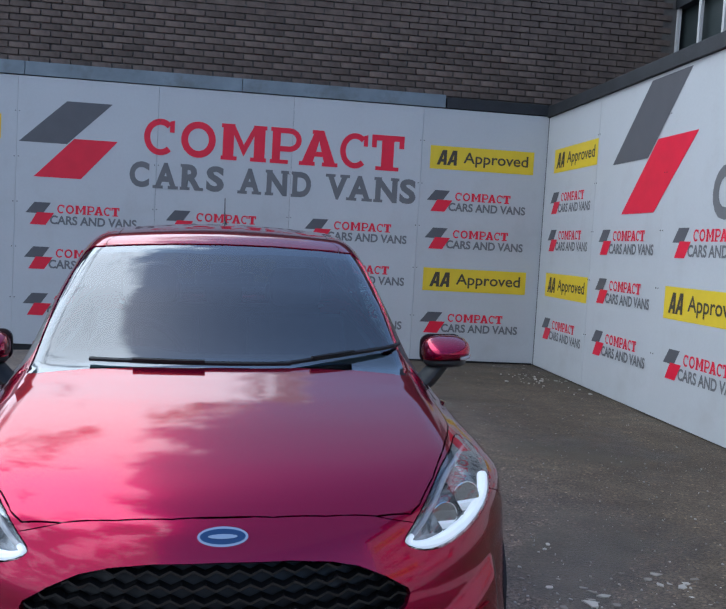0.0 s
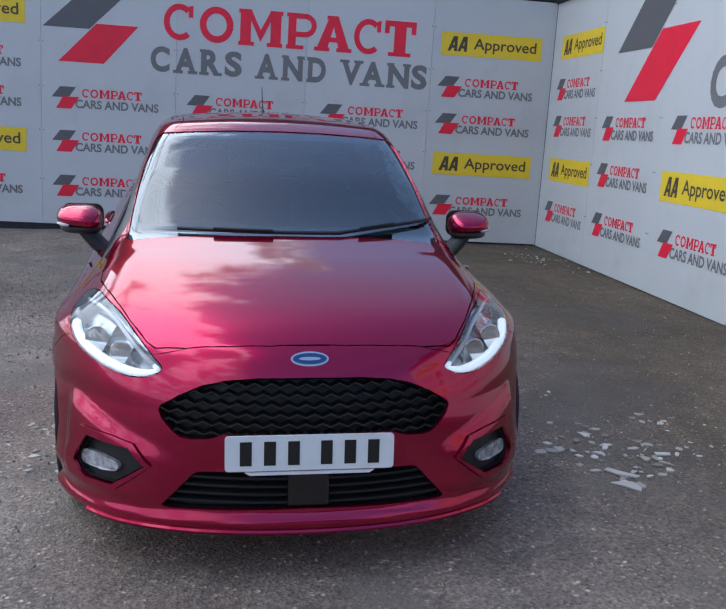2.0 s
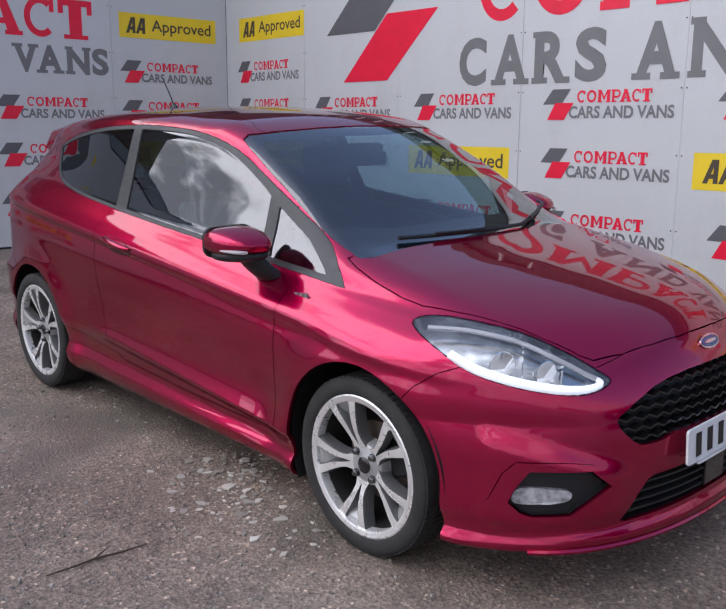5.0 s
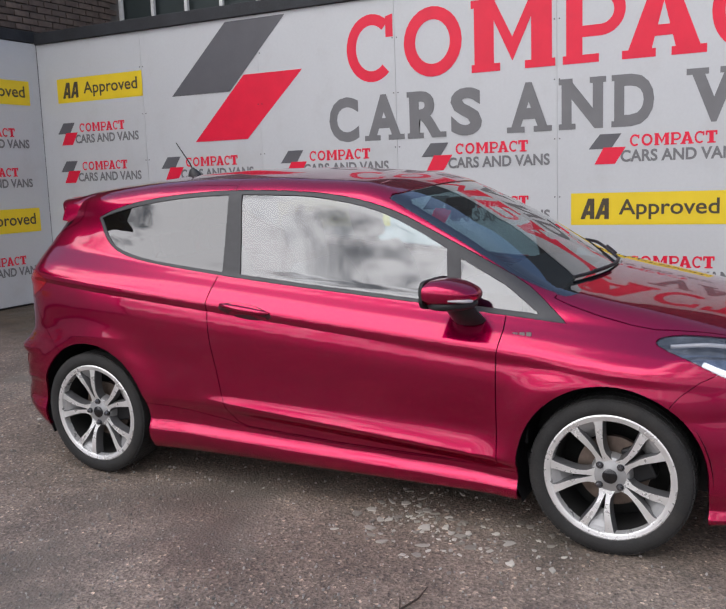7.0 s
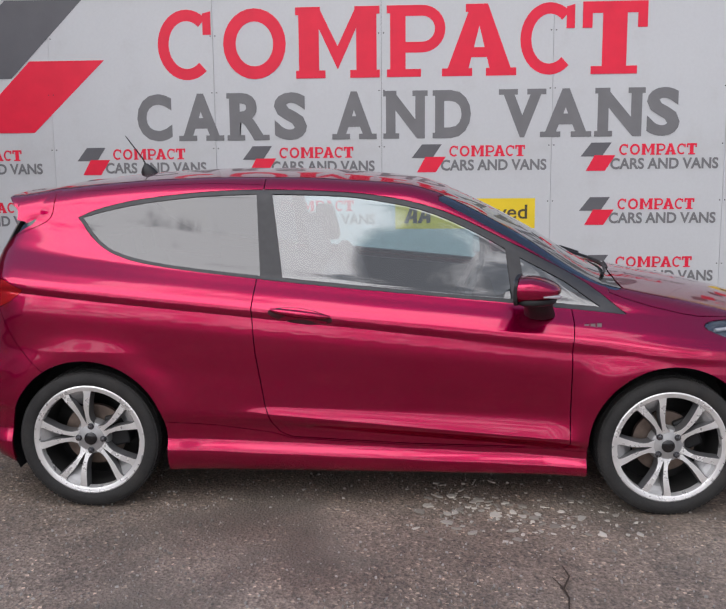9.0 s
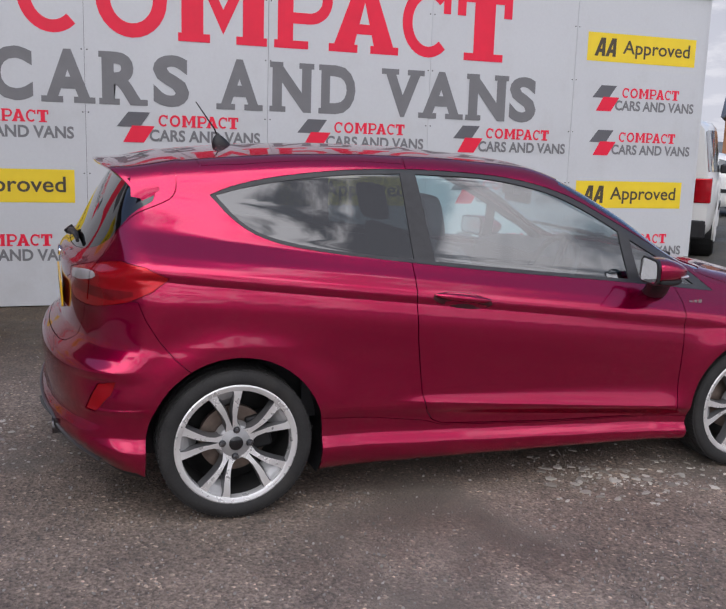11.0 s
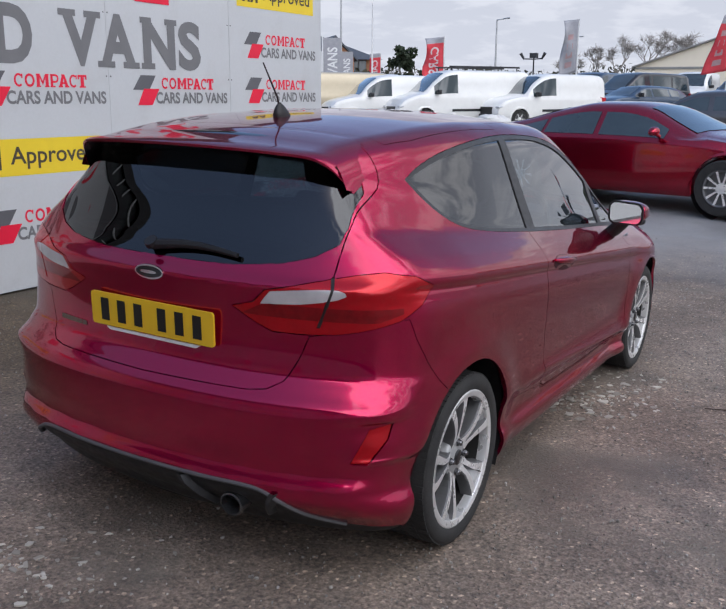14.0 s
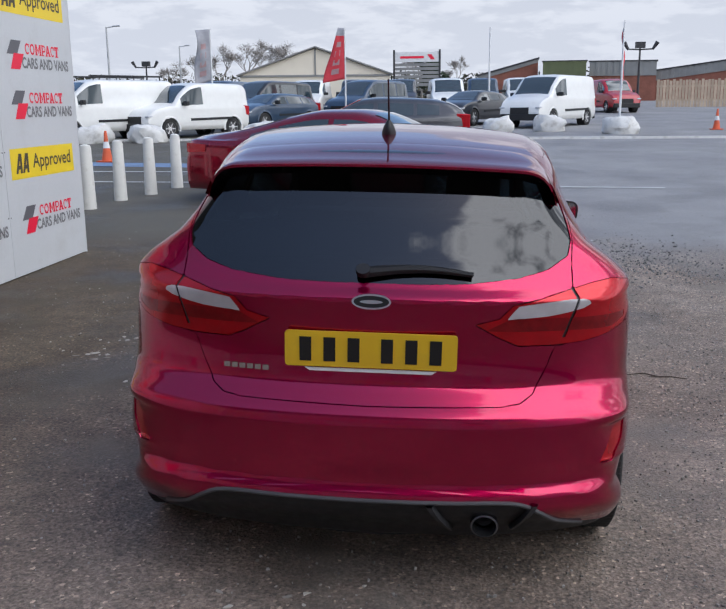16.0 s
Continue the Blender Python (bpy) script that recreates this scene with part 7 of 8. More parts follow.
    for ax in axles:
        for s in (1, -1):
            bm = bmesh.new()
            lathe(bm, [(wheel_r * 0.66, -0.09), (wheel_r * 0.95, -0.10), (wheel_r, -0.08), (wheel_r, 0.08), (wheel_r * 0.95, 0.10), (wheel_r * 0.68, 0.10)], lambda a, b, h: Vector((ax + a, s * (W - 0.115 + h), wheel_r + b)), 28, cap=False)
            tyre = part("wheel", bm, M_RUBBER, root, "black tyre on alloy rim", smooth=True)
            bm = bmesh.new()
            lathe(bm, [(wheel_r * 0.69, 0.085), (wheel_r * 0.66, 0.095), (wheel_r * 0.60, 0.085), (wheel_r * 0.58, 0.03), (0.01, 0.03)], lambda a, b, h: Vector((ax + a, s * (W - 0.115 + h), wheel_r + b)), 28, cap=False)
            part("rim", bm, M_ALLOY_DARK, tyre, smooth=True)
            bm = bmesh.new()
            n_sp = 10 if fine > 1 else 6
            for i in range(n_sp):
                t = 2 * math.pi * i / n_sp
                c_, s_ = math.cos(t), math.sin(t)
                quad = []
                for r, hw, h in ((0.05, 0.010, 0.075), (wheel_r * 0.64, 0.016 if fine > 1 else 0.020, 0.09)):
                    for u in (-hw, hw):
                        quad.append(bm.verts.new((ax + r * c_ - u * s_, s * (W - 0.115 + h), wheel_r + r * s_ + u * c_)))
                bm.faces.new((quad[0], quad[1], quad[3], quad[2]))
            lathe(bm, [(0.07, 0.04), (0.065, 0.085), (0.01, 0.09)], lambda a, b, h: Vector((ax + a, s * (W - 0.115 + h), wheel_r + b)), 16)
            part("spokes", bm, M_ALLOY, tyre, "bright alloy spokes")
            bm = bmesh.new()
            lathe(bm, [(wheel_r + 0.055, -0.28), (wheel_r + 0.055, -0.02)], lambda a, b, h: Vector((ax + a, s * (W - 0.03 + h), wheel_r + b)), 28, cap=False)
            part("arch_liner", bm, M_BLACK, root)
            bm = bmesh.new()
            lip = []
            for i in range(25):
                t = math.pi * (-0.08 + 1.16 * i / 24)
                xr = ax + (wheel_r + 0.05) * math.cos(t)
                inset = W - min(W, ring_(max(-L / 2, min(L / 2, xr)))[SIDE_ROWS // 2][0]) if fine > 1 else 0.0
                lip.append([bm.verts.new((ax + r * math.cos(t), s * (y - inset), wheel_r + r * math.sin(t))) for r, y in ((wheel_r + 0.045, W - 0.10), (wheel_r + 0.045, W - 0.006), (wheel_r + 0.052, W + 0.001), (wheel_r + 0.080, W - 0.002), (wheel_r + 0.12, W - 0.02))])
            for a_, b_ in zip(lip, lip[1:]):
                for j in range(4):
                    bm.faces.new((a_[j], a_[j + 1], b_[j + 1], b_[j]))
            part("arch_lip", bm, paint, root, smooth=True)
    # bumpers, lamps, mirrors
    for end, mat in ((1, M_BLACK), (-1, M_BLACK)):
        bm = bmesh.new()
        x0 = end * L / 2
        rw = W * (1 - plan)
        outline = [(-rw, 0), (-rw * 0.9, 0.05), (0, 0.075), (rw * 0.9, 0.05), (rw, 0), (rw, -0.10), (-rw, -0.10)]
        prism(bm, outline, lambda u, v, w: Vector((x0 + end * v, u, Z0 - 0.02 + w)), 0.24)
        if fine == 1:
            part("bumper", bm, mat, root, bevel=0.02)
        else:
            bm.free()
        for s in (1, -1):
            bm = bmesh.new()
            q = ring_(x0 - end * 0.10)
            zt = float(T(x0))
            z0, z1 = (Z0 + 0.42, min(Z0 + 0.62, zt - 0.03)) if end > 0 else (Z0 + 0.45, Z0 + 0.80)
            z1 = max(z1, z0 + 0.08)
            if fine > 1:          # lamps that follow the bodywork round the corner
                grid_ = []
                for i in range(9):
                    t = i / 8
                    xx = x0 - end * (0.015 + 0.40 * t)
                    pr = ring_(xx, 0.007)[:SIDE_ROWS + 1]
                    zs_, ys_ = [p[1] for p in pr], [p[0] for p in pr]
                    za, zb_ = (0.57 + 0.075 * t, 0.68 + 0.065 * t - 0.05 * t ** 3) if end > 0 else (0.74 + 0.02 * t, 0.88 - 0.02 * t)
                    grid_.append([bm.verts.new((xx, s * float(np.interp(z, zs_, ys_)), z)) for z in (za, (za + zb_) / 2, zb_)])
                for g0, g1 in zip(grid_, grid_[1:]):
                    for j in range(2):
                        bm.faces.new((g0[j], g0[j + 1], g1[j + 1], g1[j]))
                part("headlight" if end > 0 else "tail_light", bm, M_LAMPGLASS if end > 0 else M_RED_LENS, root, smooth=True)
                continue
            prism(bm, [(0, z0), (-end * 0.34, z0 + 0.05), (-end * 0.30, z1), (0, z1 - 0.02)], lambda u, v, w: Vector((x0 + u + end * 0.012, s * (q[SIDE_ROWS // 2][0] * 0.99 - 0.20 + w), v)), 0.215)
            part("headlight" if end > 0 else "tail_light", bm, M_LAMPGLASS if end > 0 else M_RED_LENS, root, bevel=0.015)
    if fine == 1:
        for s in (1, -1):
            bm = bmesh.new()
            prism(bm, [(-L * 0.30, Z0 + 0.33), (L * 0.12, Z0 + 0.30), (L * 0.12, Z0 + 0.38), (-L * 0.30, Z0 + 0.41)], lambda u, v, w: Vector((u, s * (W - 0.004 + w), v)), 0.018)
            part("rubbing_strip", bm, M_BLACK, root)
    bm = bmesh.new()
    box(bm, (L / 2 - 0.02, -W * 0.40, Z0 + 0.16), (L / 2 + (0.035 if fine == 1 else 0.012), W * 0.40, Z0 + (0.46 if fine == 1 else 0.27)))
    part("grille", bm, M_BLACK, root, "black radiator grille", bevel=0.01)
    if mirrors:
        xm = glass_side[-1][1] - 0.12
        for s in (1, -1):
            bm = bmesh.new()
            if fine > 1:
                bmesh.ops.create_icosphere(bm, subdivisions=3, radius=1.0)
                for v in bm.verts:
                    c = v.co
                    v.co = Vector((xm + 0.05 + 0.07 * max(c.x, -0.45), s * (W + 0.075 + 0.095 * c.y), belt + 0.085 + 0.058 * max(c.z, -0.8) - 0.012 * c.y))
                tube(bm, [(xm + 0.07, s * (W - 0.05), belt + 0.02), (xm + 0.05, s * (W + 0.04), belt + 0.06)], 0.022, 8)
                part("door_mirror", bm, paint, root, smooth=True)
                continue
            box(bm, (xm - 0.06, s * W * 0.95 - 0.0, belt + 0.01), (xm + 0.07, s * (W + 0.17), belt + 0.16))
            part("door_mirror", bm, M_BLACK, root, bevel=0.03)
    if rack:
        for s in (1, -1):
            bm = bmesh.new()
            tube(bm, [(-L * 0.42, s * 0.6, float(T(-L * 0.3)) + 0.12), (L * 0.12, s * 0.6, float(T(0.0)) + 0.12)], 0.03, 8)
            for t in (-0.4, -0.2, 0.0, 0.1):
                tube(bm, [(L * t, s * 0.6, float(T(L * t)) - 0.01), (L * t, s * 0.6, float(T(0)) + 0.12)], 0.02, 6)
            part("roof_rack", bm, M_BLACK, root, "black roof rack rail")
    return root


CAR_VAN_SMALL = dict(size=(4.35, 0.90, 0.26), top=[(-2.175, 1.05), (-2.15, 1.70), (-1.9, 1.80), (0.0, 1.82), (0.35, 1.76), (0.75, 1.52), (1.15, 1.13), (1.6, 1.03), (2.0, 0.90), (2.175, 0.66)], belt=1.05,
                     glass_side=[(-0.05, 0.86)], screens=[(0.45, 1.12)], axles=(-1.35, 1.38), wheel_r=0.315, roof_in=0.86)
VAN_MID = dict(size=(4.95, 0.96, 0.28), top=[(-2.475, 1.1), (-2.45, 1.86), (-2.2, 1.95), (0.4, 1.96), (0.75, 1.90), (1.15, 1.62), (1.60, 1.22), (2.05, 1.08), (2.35, 0.92), (2.475, 0.70)], belt=1.14,
               glass_side=[(0.38, 1.24)], screens=[(0.85, 1.58)], axles=(-1.48, 1.55), wheel_r=0.33, roof_in=0.86)
MPV = dict(size=(4.9, 0.95, 0.26), top=[(-2.45, 1.05), (-2.40, 1.72), (-2.1, 1.86), (0.2, 1.90), (0.6, 1.84), (1.05, 1.55), (1.55, 1.16), (2.0, 1.05), (2.35, 0.88), (2.45, 0.68)], belt=1.10,
           glass_side=[(-2.2, -1.25), (-1.15, -0.1), (0.02, 1.12)], screens=[(0.72, 1.50), (-2.44, -2.41)], axles=(-1.5, 1.52), wheel_r=0.33, roof_in=0.84)
HATCH = dict(size=(4.35, 0.90, 0.22), top=[(-2.175, 0.80), (-2.08, 1.02), (-1.75, 1.24), (-1.3, 1.34), (-0.2, 1.385), (0.2, 1.36), (0.62, 1.20), (1.08, 1.0), (1.6, 0.93), (2.0, 0.80), (2.175, 0.60)], belt=0.96,
             glass_side=[(-1.5, -1.0), (-0.92, -0.12), (-0.02, 0.80)], screens=[(0.30, 1.02), (-2.04, -1.65)], axles=(-1.32, 1.33), wheel_r=0.325, roof_in=0.74)
SALOON = dict(size=(4.56, 0.93, 0.20), top=[(-2.28, 0.72), (-2.22, 0.95), (-1.77, 1.01), (-1.20, 1.10), (-0.57, 1.26), (-0.07, 1.33), (0.35, 1.325), (0.68, 1.27), (1.08, 1.10), (1.44, 0.955), (1.80, 0.90), (2.06, 0.835), (2.22, 0.755), (2.28, 0.66)],
              belt=0.90, glass_side=[(-1.14, -0.77), (-0.72, 0.05), (0.13, 1.05)], screens=[(0.67, 1.37), (-1.45, -0.69)], axles=(-1.07, 1.84), wheel_r=0.335, roof_in=0.70, plan=0.30, fine=2)

heading_saloon = math.degrees(math.atan2(0.70, -2.85))
fwd = Vector((math.cos(radians(heading_saloon)), math.sin(radians(heading_saloon))))
left_ = Vector((-fwd.y, fwd.x))
mid_ = Vector((1.41, -7.81)) + left_ * 0.84 - fwd * 0.21
vehicle("saloon_car", standing(mid_.x, mid_.y, heading_saloon), "crimson four-door saloon car parked on grey tarmac", "car", M_SALOON, **SALOON)
vehicle("hatchback_car", standing(1.72, -16.55, 2), "dark grey five-door hatchback parked on the lot", "car", M_SLATE, **HATCH)


def row(name, x, y, h, label, category, paint, kind, **kw):
    return vehicle(name, standing(x, y, h), label, category, paint, **{**kind, **kw}, group="vehicles for sale")


row("panel_van", -3.75, -32.0, 58, "white mid-size panel van on the lot", "van", M_VANWHITE, VAN_MID)
row("small_van", 9.3, -26.3, 55, "small white van on the lot", "van", M_VANWHITE, CAR_VAN_SMALL)
row("panel_van", 11.9, -25.0, 50, "white panel van with black roof rack", "van", M_VANWHITE, VAN_MID, rack=True)
row("small_van", 14.6, -24.4, 50, "small white van beside a panel van", "van", M_VANWHITE, CAR_VAN_SMALL)
row("panel_van", 17.6, -25.0, 48, "champagne panel van on the lot", "van", M_CREAM, VAN_MID)
row("pickup", 20.6, -24.6, 48, "black double-cab pickup with hard top", "pickup", M_CHARCOAL, MPV)
row("small_van", 16.6, -30.0, 50, "small white van in the second row", "van", M_VANWHITE, CAR_VAN_SMALL)
row("people_carrier", 8.6, -36.0, 60, "dark grey people carrier on the lot", "car", M_CHARCOAL, MPV)
row("people_carrier", 4.2, -38.5, 62, "dark blue people carrier on the lot", "car", M_NAVY, MPV)
row("estate_car", 7.4, -31.5, 60, "dark blue car between vans", "car", M_NAVY, HATCH)
row("panel_van", 12.0, -41.0, 80, "dark blue van in the back row", "van", M_NAVY, VAN_MID)
row("panel_van", 8.2, -46.0, 90, "white van in the back row", "van", M_VANWHITE, VAN_MID)
row("people_carrier", 5.6, -46.5, 92, "dark van facing the yard", "van", M_CHARCOAL, VAN_MID)
row("panel_van", 3.2, -47.5, 92, "pale blue van facing the yard", "van", M_SLATE, VAN_MID)
row("panel_van", 0.6, -44.5, 96, "white van facing the yard", "van", M_VANWHITE, VAN_MID)
row("panel_van", -1.4, -48.5, 92, "dark van facing the yard", "van", M_NAVY, VAN_MID)
row("panel_van", -3.6, -49.0, 92, "white van behind others", "van", M_VANWHITE, VAN_MID)
row("small_van", -8.75, -48.5, 104, "red van on the lot", "van", M_REDVAN, CAR_VAN_SMALL)
row("estate_car", -0.7, -34.0, 60, "dark car beside a white van", "car", M_CHARCOAL, HATCH)
row("suv_car", 7.81, -7.18, -41, "white sport utility car close behind the hoarding", "car", M_VANWHITE, MPV, size=(4.5, 0.93, 0.30))
row("coupe_car", 12.4, -12.0, math.degrees(math.atan2(-0.74, -0.67)), "white low coupe parked behind the bollards", "car", M_VANWHITE, HATCH)
row("estate_car", 13.6, -34.5, 55, "dark blue car in the second row", "car", M_NAVY, HATCH)
row("panel_van", 21.5, -33.0, 50, "white van in the second row", "van", M_VANWHITE, VAN_MID)
row("people_carrier", 25.0, -30.0, 50, "grey car in the second row", "car", M_SLATE, MPV)


# -- posts, blocks, cones --
def post_thing(at):
    root = thing("bollard", at, "white painted timber bollard", "bollard", "row of white bollards")
    bm = bmesh.new()
    lathe(bm, [(0.105, -0.05), (0.10, 0.05), (0.082, 0.86), (0.070, 0.90), (0.03, 0.915)], lambda a, b, h: Vector((a, b, h)), 18)
    part("post", bm, M_POST, root, smooth=True)
    return root


first = post_thing(standing(5.0, -7.76))
for x, y in ((4.91, -8.73), (4.70, -9.50), (4.57, -10.46), (7.24, -8.96), (6.2, -7.6)):
    copy_thing(first, standing(x, y))


def block_thing(at, w, seed, rock):
    root = thing("concrete_block", at, "rough whitewashed boulder on the tarmac" if rock else "whitewashed concrete barrier block", "barrier", "white barrier blocks")
    bm = bmesh.new()
    if rock:
        bmesh.ops.create_icosphere(bm, subdivisions=3, radius=1.0)
        for v in bm.verts:
            c = v.co.copy()
            k = 1 + 0.22 * noise.noise(c * 1.6 + Vector((seed, 0, 0))) + 0.10 * noise.noise(c * 4.0 + Vector((0, seed, 0)))
            k += 0.16 * noise.noise(c * 2.6 + Vector((3, seed, 1)))
            v.co = Vector((c.x * k * w * 0.52, c.y * k * 0.45, max(-0.03, 0.20 + 0.34 * min(c.z, 0.75) / 0.75 * k + 0.10 * c.x * math.sin(seed * 2.3))))
    else:
        prism(bm, [(-0.40, 0), (0.40, 0), (0.38, 0.22), (0.24, 0.52), (-0.24, 0.56), (-0.38, 0.22)], lambda u, v, d: Vector(((d - w / 2) * 0.72, u, v - 0.02)), w)
        bmesh.ops.subdivide_edges(bm, edges=bm.edges, cuts=3, use_grid_fill=True)
        for v in bm.verts:
            v.co += Vector((noise.noise(v.co * 3 + Vector((seed, 0, 0))), noise.noise(v.co * 3 + Vector((0, seed, 0))), noise.noise(v.co * 3 + Vector((0, 0, seed))))) * 0.07
    part("block", bm, M_CONCRETE, root, smooth=True)
    return root


for i, (x, y, w, h, rock) in enumerate(((9.55, -23.0, 1.15, 20, True), (-1.5, -26.5, 1.0, 0, True), (-3.40, -28.0, 1.15, 5, True), (-5.55, -26.1, 1.15, 10, True), (11.3, -22.8, 1.2, 30, True), (16.3, -21.6, 1.3, 40, False),
                                        (14.9, -22.2, 1.8, 40, False), (13.2, -22.8, 1.5, 40, False), (17.7, -21.3, 1.3, 40, False), (6.2, -24.2, 1.1, 10, True))):
    block_thing(standing(x, y, h), w, i + 1, rock)
cone = thing("traffic_cone", standing(-9.2, -28.3), "orange traffic cone with white band", "cone", "traffic cones")
bm = bmesh.new()
lathe(bm, [(0.13, 0.03), (0.085, 0.28), (0.075, 0.34), (0.055, 0.48), (0.03, 0.70), (0.02, 0.72)], lambda a, b, h: Vector((a, b, h)), 18)
box(bm, (-0.19, -0.19, 0.0), (0.19, 0.19, 0.035))
part("cone_body", bm, M_CONE, cone)
bm = bmesh.new()
lathe(bm, [(0.082, 0.32), (0.060, 0.47)], lambda a, b, h: Vector((a, b, h)), 18, cap=False)
part("white_band", bm, M_WHITEPAINT, cone)
copy_thing(cone, standing(8.0, -15.8))
copy_thing(cone, standing(13.2, -15.9))


# -- flags, banners and poles --
CARS, VANS = word_mesh("CARS", 0.02), word_mesh("VANS", 0.02)


def feather_flag(at, height, mat, label, drop=1.5, wide=0.72, taper=0.0, word=None, ripple=1.0):
    """A pole with a cloth that hangs down it by drop: straight sided, or narrowing to the tip by taper."""
    root = thing("feather_flag", at, label, "flag", "advertising flags")
    bm = bmesh.new()
    tube(bm, [(0, 0, 0), (0, 0, height * 0.6), (0, 0, height + 0.02)], [0.04, 0.032, 0.02], 8)
    part("pole", bm, M_WHITEPAINT, root)

    def cloth(s, t):
        """s runs out from the pole, t down from the tip."""
        w = wide * (1 - taper * (1 - t))
        sway = ripple * (0.11 * math.sin(7.0 * t + 3.4 * s) + 0.05 * math.sin(13 * t - 5 * s)) * s
        return Vector((-0.03 - w * s * (1 - 0.10 * ripple * math.sin(6 * t) * s), sway, height - drop * t - (0.16 - 0.30 * taper * (1 - t)) * s * (0.4 + 0.6 * t)))
    bm = bmesh.new()
    rows_f = [[bm.verts.new(cloth(j / 8, i / 20)) for j in range(9)] for i in range(21)]
    for k, (a, b) in enumerate(zip(rows_f, rows_f[1:])):
        for j in range(8):
            bm.faces.new((a[j], a[j + 1], b[j + 1], b[j])).material_index = 1 if k < 3 else 0
    f = part("flag", bm, [mat, M_FLAGGREY], root, smooth=True)
    sol = f.modifiers.new("cloth", "SOLIDIFY")
    sol.thickness = 0.006
    if word:
        bm = bmesh.new()
        stamp(bm, word, lambda u, v, w: cloth(v, u) + Vector((0, -0.012, 0)), 0.24, 0.26, 0.92, 0.74)
        part("lettering", bm, M_FLAGMARK, root, "pale lettering")
        return root
    for i in range(4):
        bm = bmesh.new()
        q = [bm.verts.new(cloth(s, t) + Vector((0, -0.012, 0))) for s, t in ((0.30, 0.26 + 0.17 * i), (0.68, 0.27 + 0.17 * i), (0.68, 0.37 + 0.17 * i), (0.30, 0.36 + 0.17 * i))]
        bm.faces.new(q)
        part("flag_bar", bm, M_FLAGWORN, root, "pale unreadable mark")
    return root


feather_flag(standing(4.95, -36.1, 180), 4.15, M_FLAGRED, "red feather flag on a white pole", 2.2, 1.0, 0.72, None, 0.5)
feather_flag(standing(-5.47, -26.0, 80), 3.57, M_FLAGRED, "red and grey feather flag seen edge on", 1.9, 0.8, 0.6, None, 0.5)
feather_flag(standing(15.39, -30.82, 200), 3.42, M_FLAGRED, "red flag lettered for cars blowing over the vans", 1.55, 0.80, 0.0, CARS, 1.3)
feather_flag(standing(9.71, -31.17, 205), 3.92, M_FLAGGREY, "grey flag on a white pole", 2.0, 0.62, 0.1, None, 1.0)
feather_flag(standing(40.84, -52.07, 215), 4.07, M_FLAGRED, "red banner flag near the road", 2.2, 0.95, 0.0, CARS, 0.3)
feather_flag(standing(38.13, -63.84, 210), 3.95, M_FLAGRED, "red banner flag beyond the vans", 2.3, 0.95, 0.0, CARS, 0.3)
feather_flag(standing(35.6, -40.0, 215), 3.60, M_FLAGGREY, "grey banner flag near the road", 1.9, 0.8, 0.0, VANS, 0.3)


def banner(at, height, mat, label, width=0.85):
    root = thing("banner", at, label, "banner", "advertising banners")
    bm = bmesh.new()
    tube(bm, [(0, 0, 0), (0, 0, height)], 0.04, 8)
    part("pole", bm, M_WHITEPAINT, root)
    bm = bmesh.new()
    box(bm, (0.05, -0.01, height * 0.36), (0.05 + width, 0.01, height * 0.98))
    part("banner_sheet", bm, mat, root)
    bm = bmesh.new()
    box(bm, (0.06, -0.016, height * 0.365), (0.04 + width, -0.011, height * 0.45))
    part("yellow_foot", bm, M_PRINT_YELLOW, root)
    bm = bmesh.new()
    stamp(bm, VANS, lambda u, v, w: Vector((0.05 + width * (1 - v), -0.014, height * 0.50 + u)), 0, 0.22, height * 0.36, 0.78)
    part("lettering", bm, M_WHITEPAINT, root, "pale lettering")
    return root


banner(standing(24.21, -34.58, 215), 3.85, M_FLAGGREY, "grey banner lettered for vans on a white pole", 0.92)
banner(standing(29.8, -44.7, 215), 3.52, M_FLAGGREY, "second grey banner lettered for vans", 0.80)
banner(standing(27.3, -38.5, 215), 3.35, M_WHITEPAINT, "white banner on a pole", 0.80)


def lamp_post(x, y, height, mat, heads, label):
    """One arm: a street lantern. Two arms: a post with a floodlight on each raised arm and a box between them."""
    root = thing("street_lamp", standing(x, y), label, "street lamp")
    bm = bmesh.new()
    tube(bm, [(0, 0, 0), (0, 0, height)], [0.09, 0.05], 10)
    part("pole", bm, mat, root)
    bm = bmesh.new()
    for a in heads:
        d = Vector((math.cos(radians(a)), math.sin(radians(a)), 0))
        if len(heads) == 1:
            tube(bm, [Vector((0, 0, height - 0.05)), Vector((0, 0, height)) + d * 0.5], 0.035, 6)
            tube(bm, [Vector((0, 0, height + 0.02)) + d * 0.45, Vector((0, 0, height + 0.05)) + d * 0.95], [0.045, 0.055], 8)
        else:
            tube(bm, [Vector((0, 0, height - 0.45)), Vector((0, 0, height - 0.42)) + d * 0.75], 0.045, 6)
            tube(bm, [Vector((0, 0, height - 0.46)) + d * 0.72, Vector((0, 0, height - 0.02)) + d * 1.0], [0.07, 0.13], 8)
    if len(heads) == 2:
        box(bm, (-0.28, -0.18, height - 0.36), (0.28, 0.18, height))
    part("lamp_head", bm, mat, root)


def from_eye(az, dist):
    return (-0.3 + math.sin(radians(az)) * dist, 4.4 - math.cos(radians(az)) * dist)


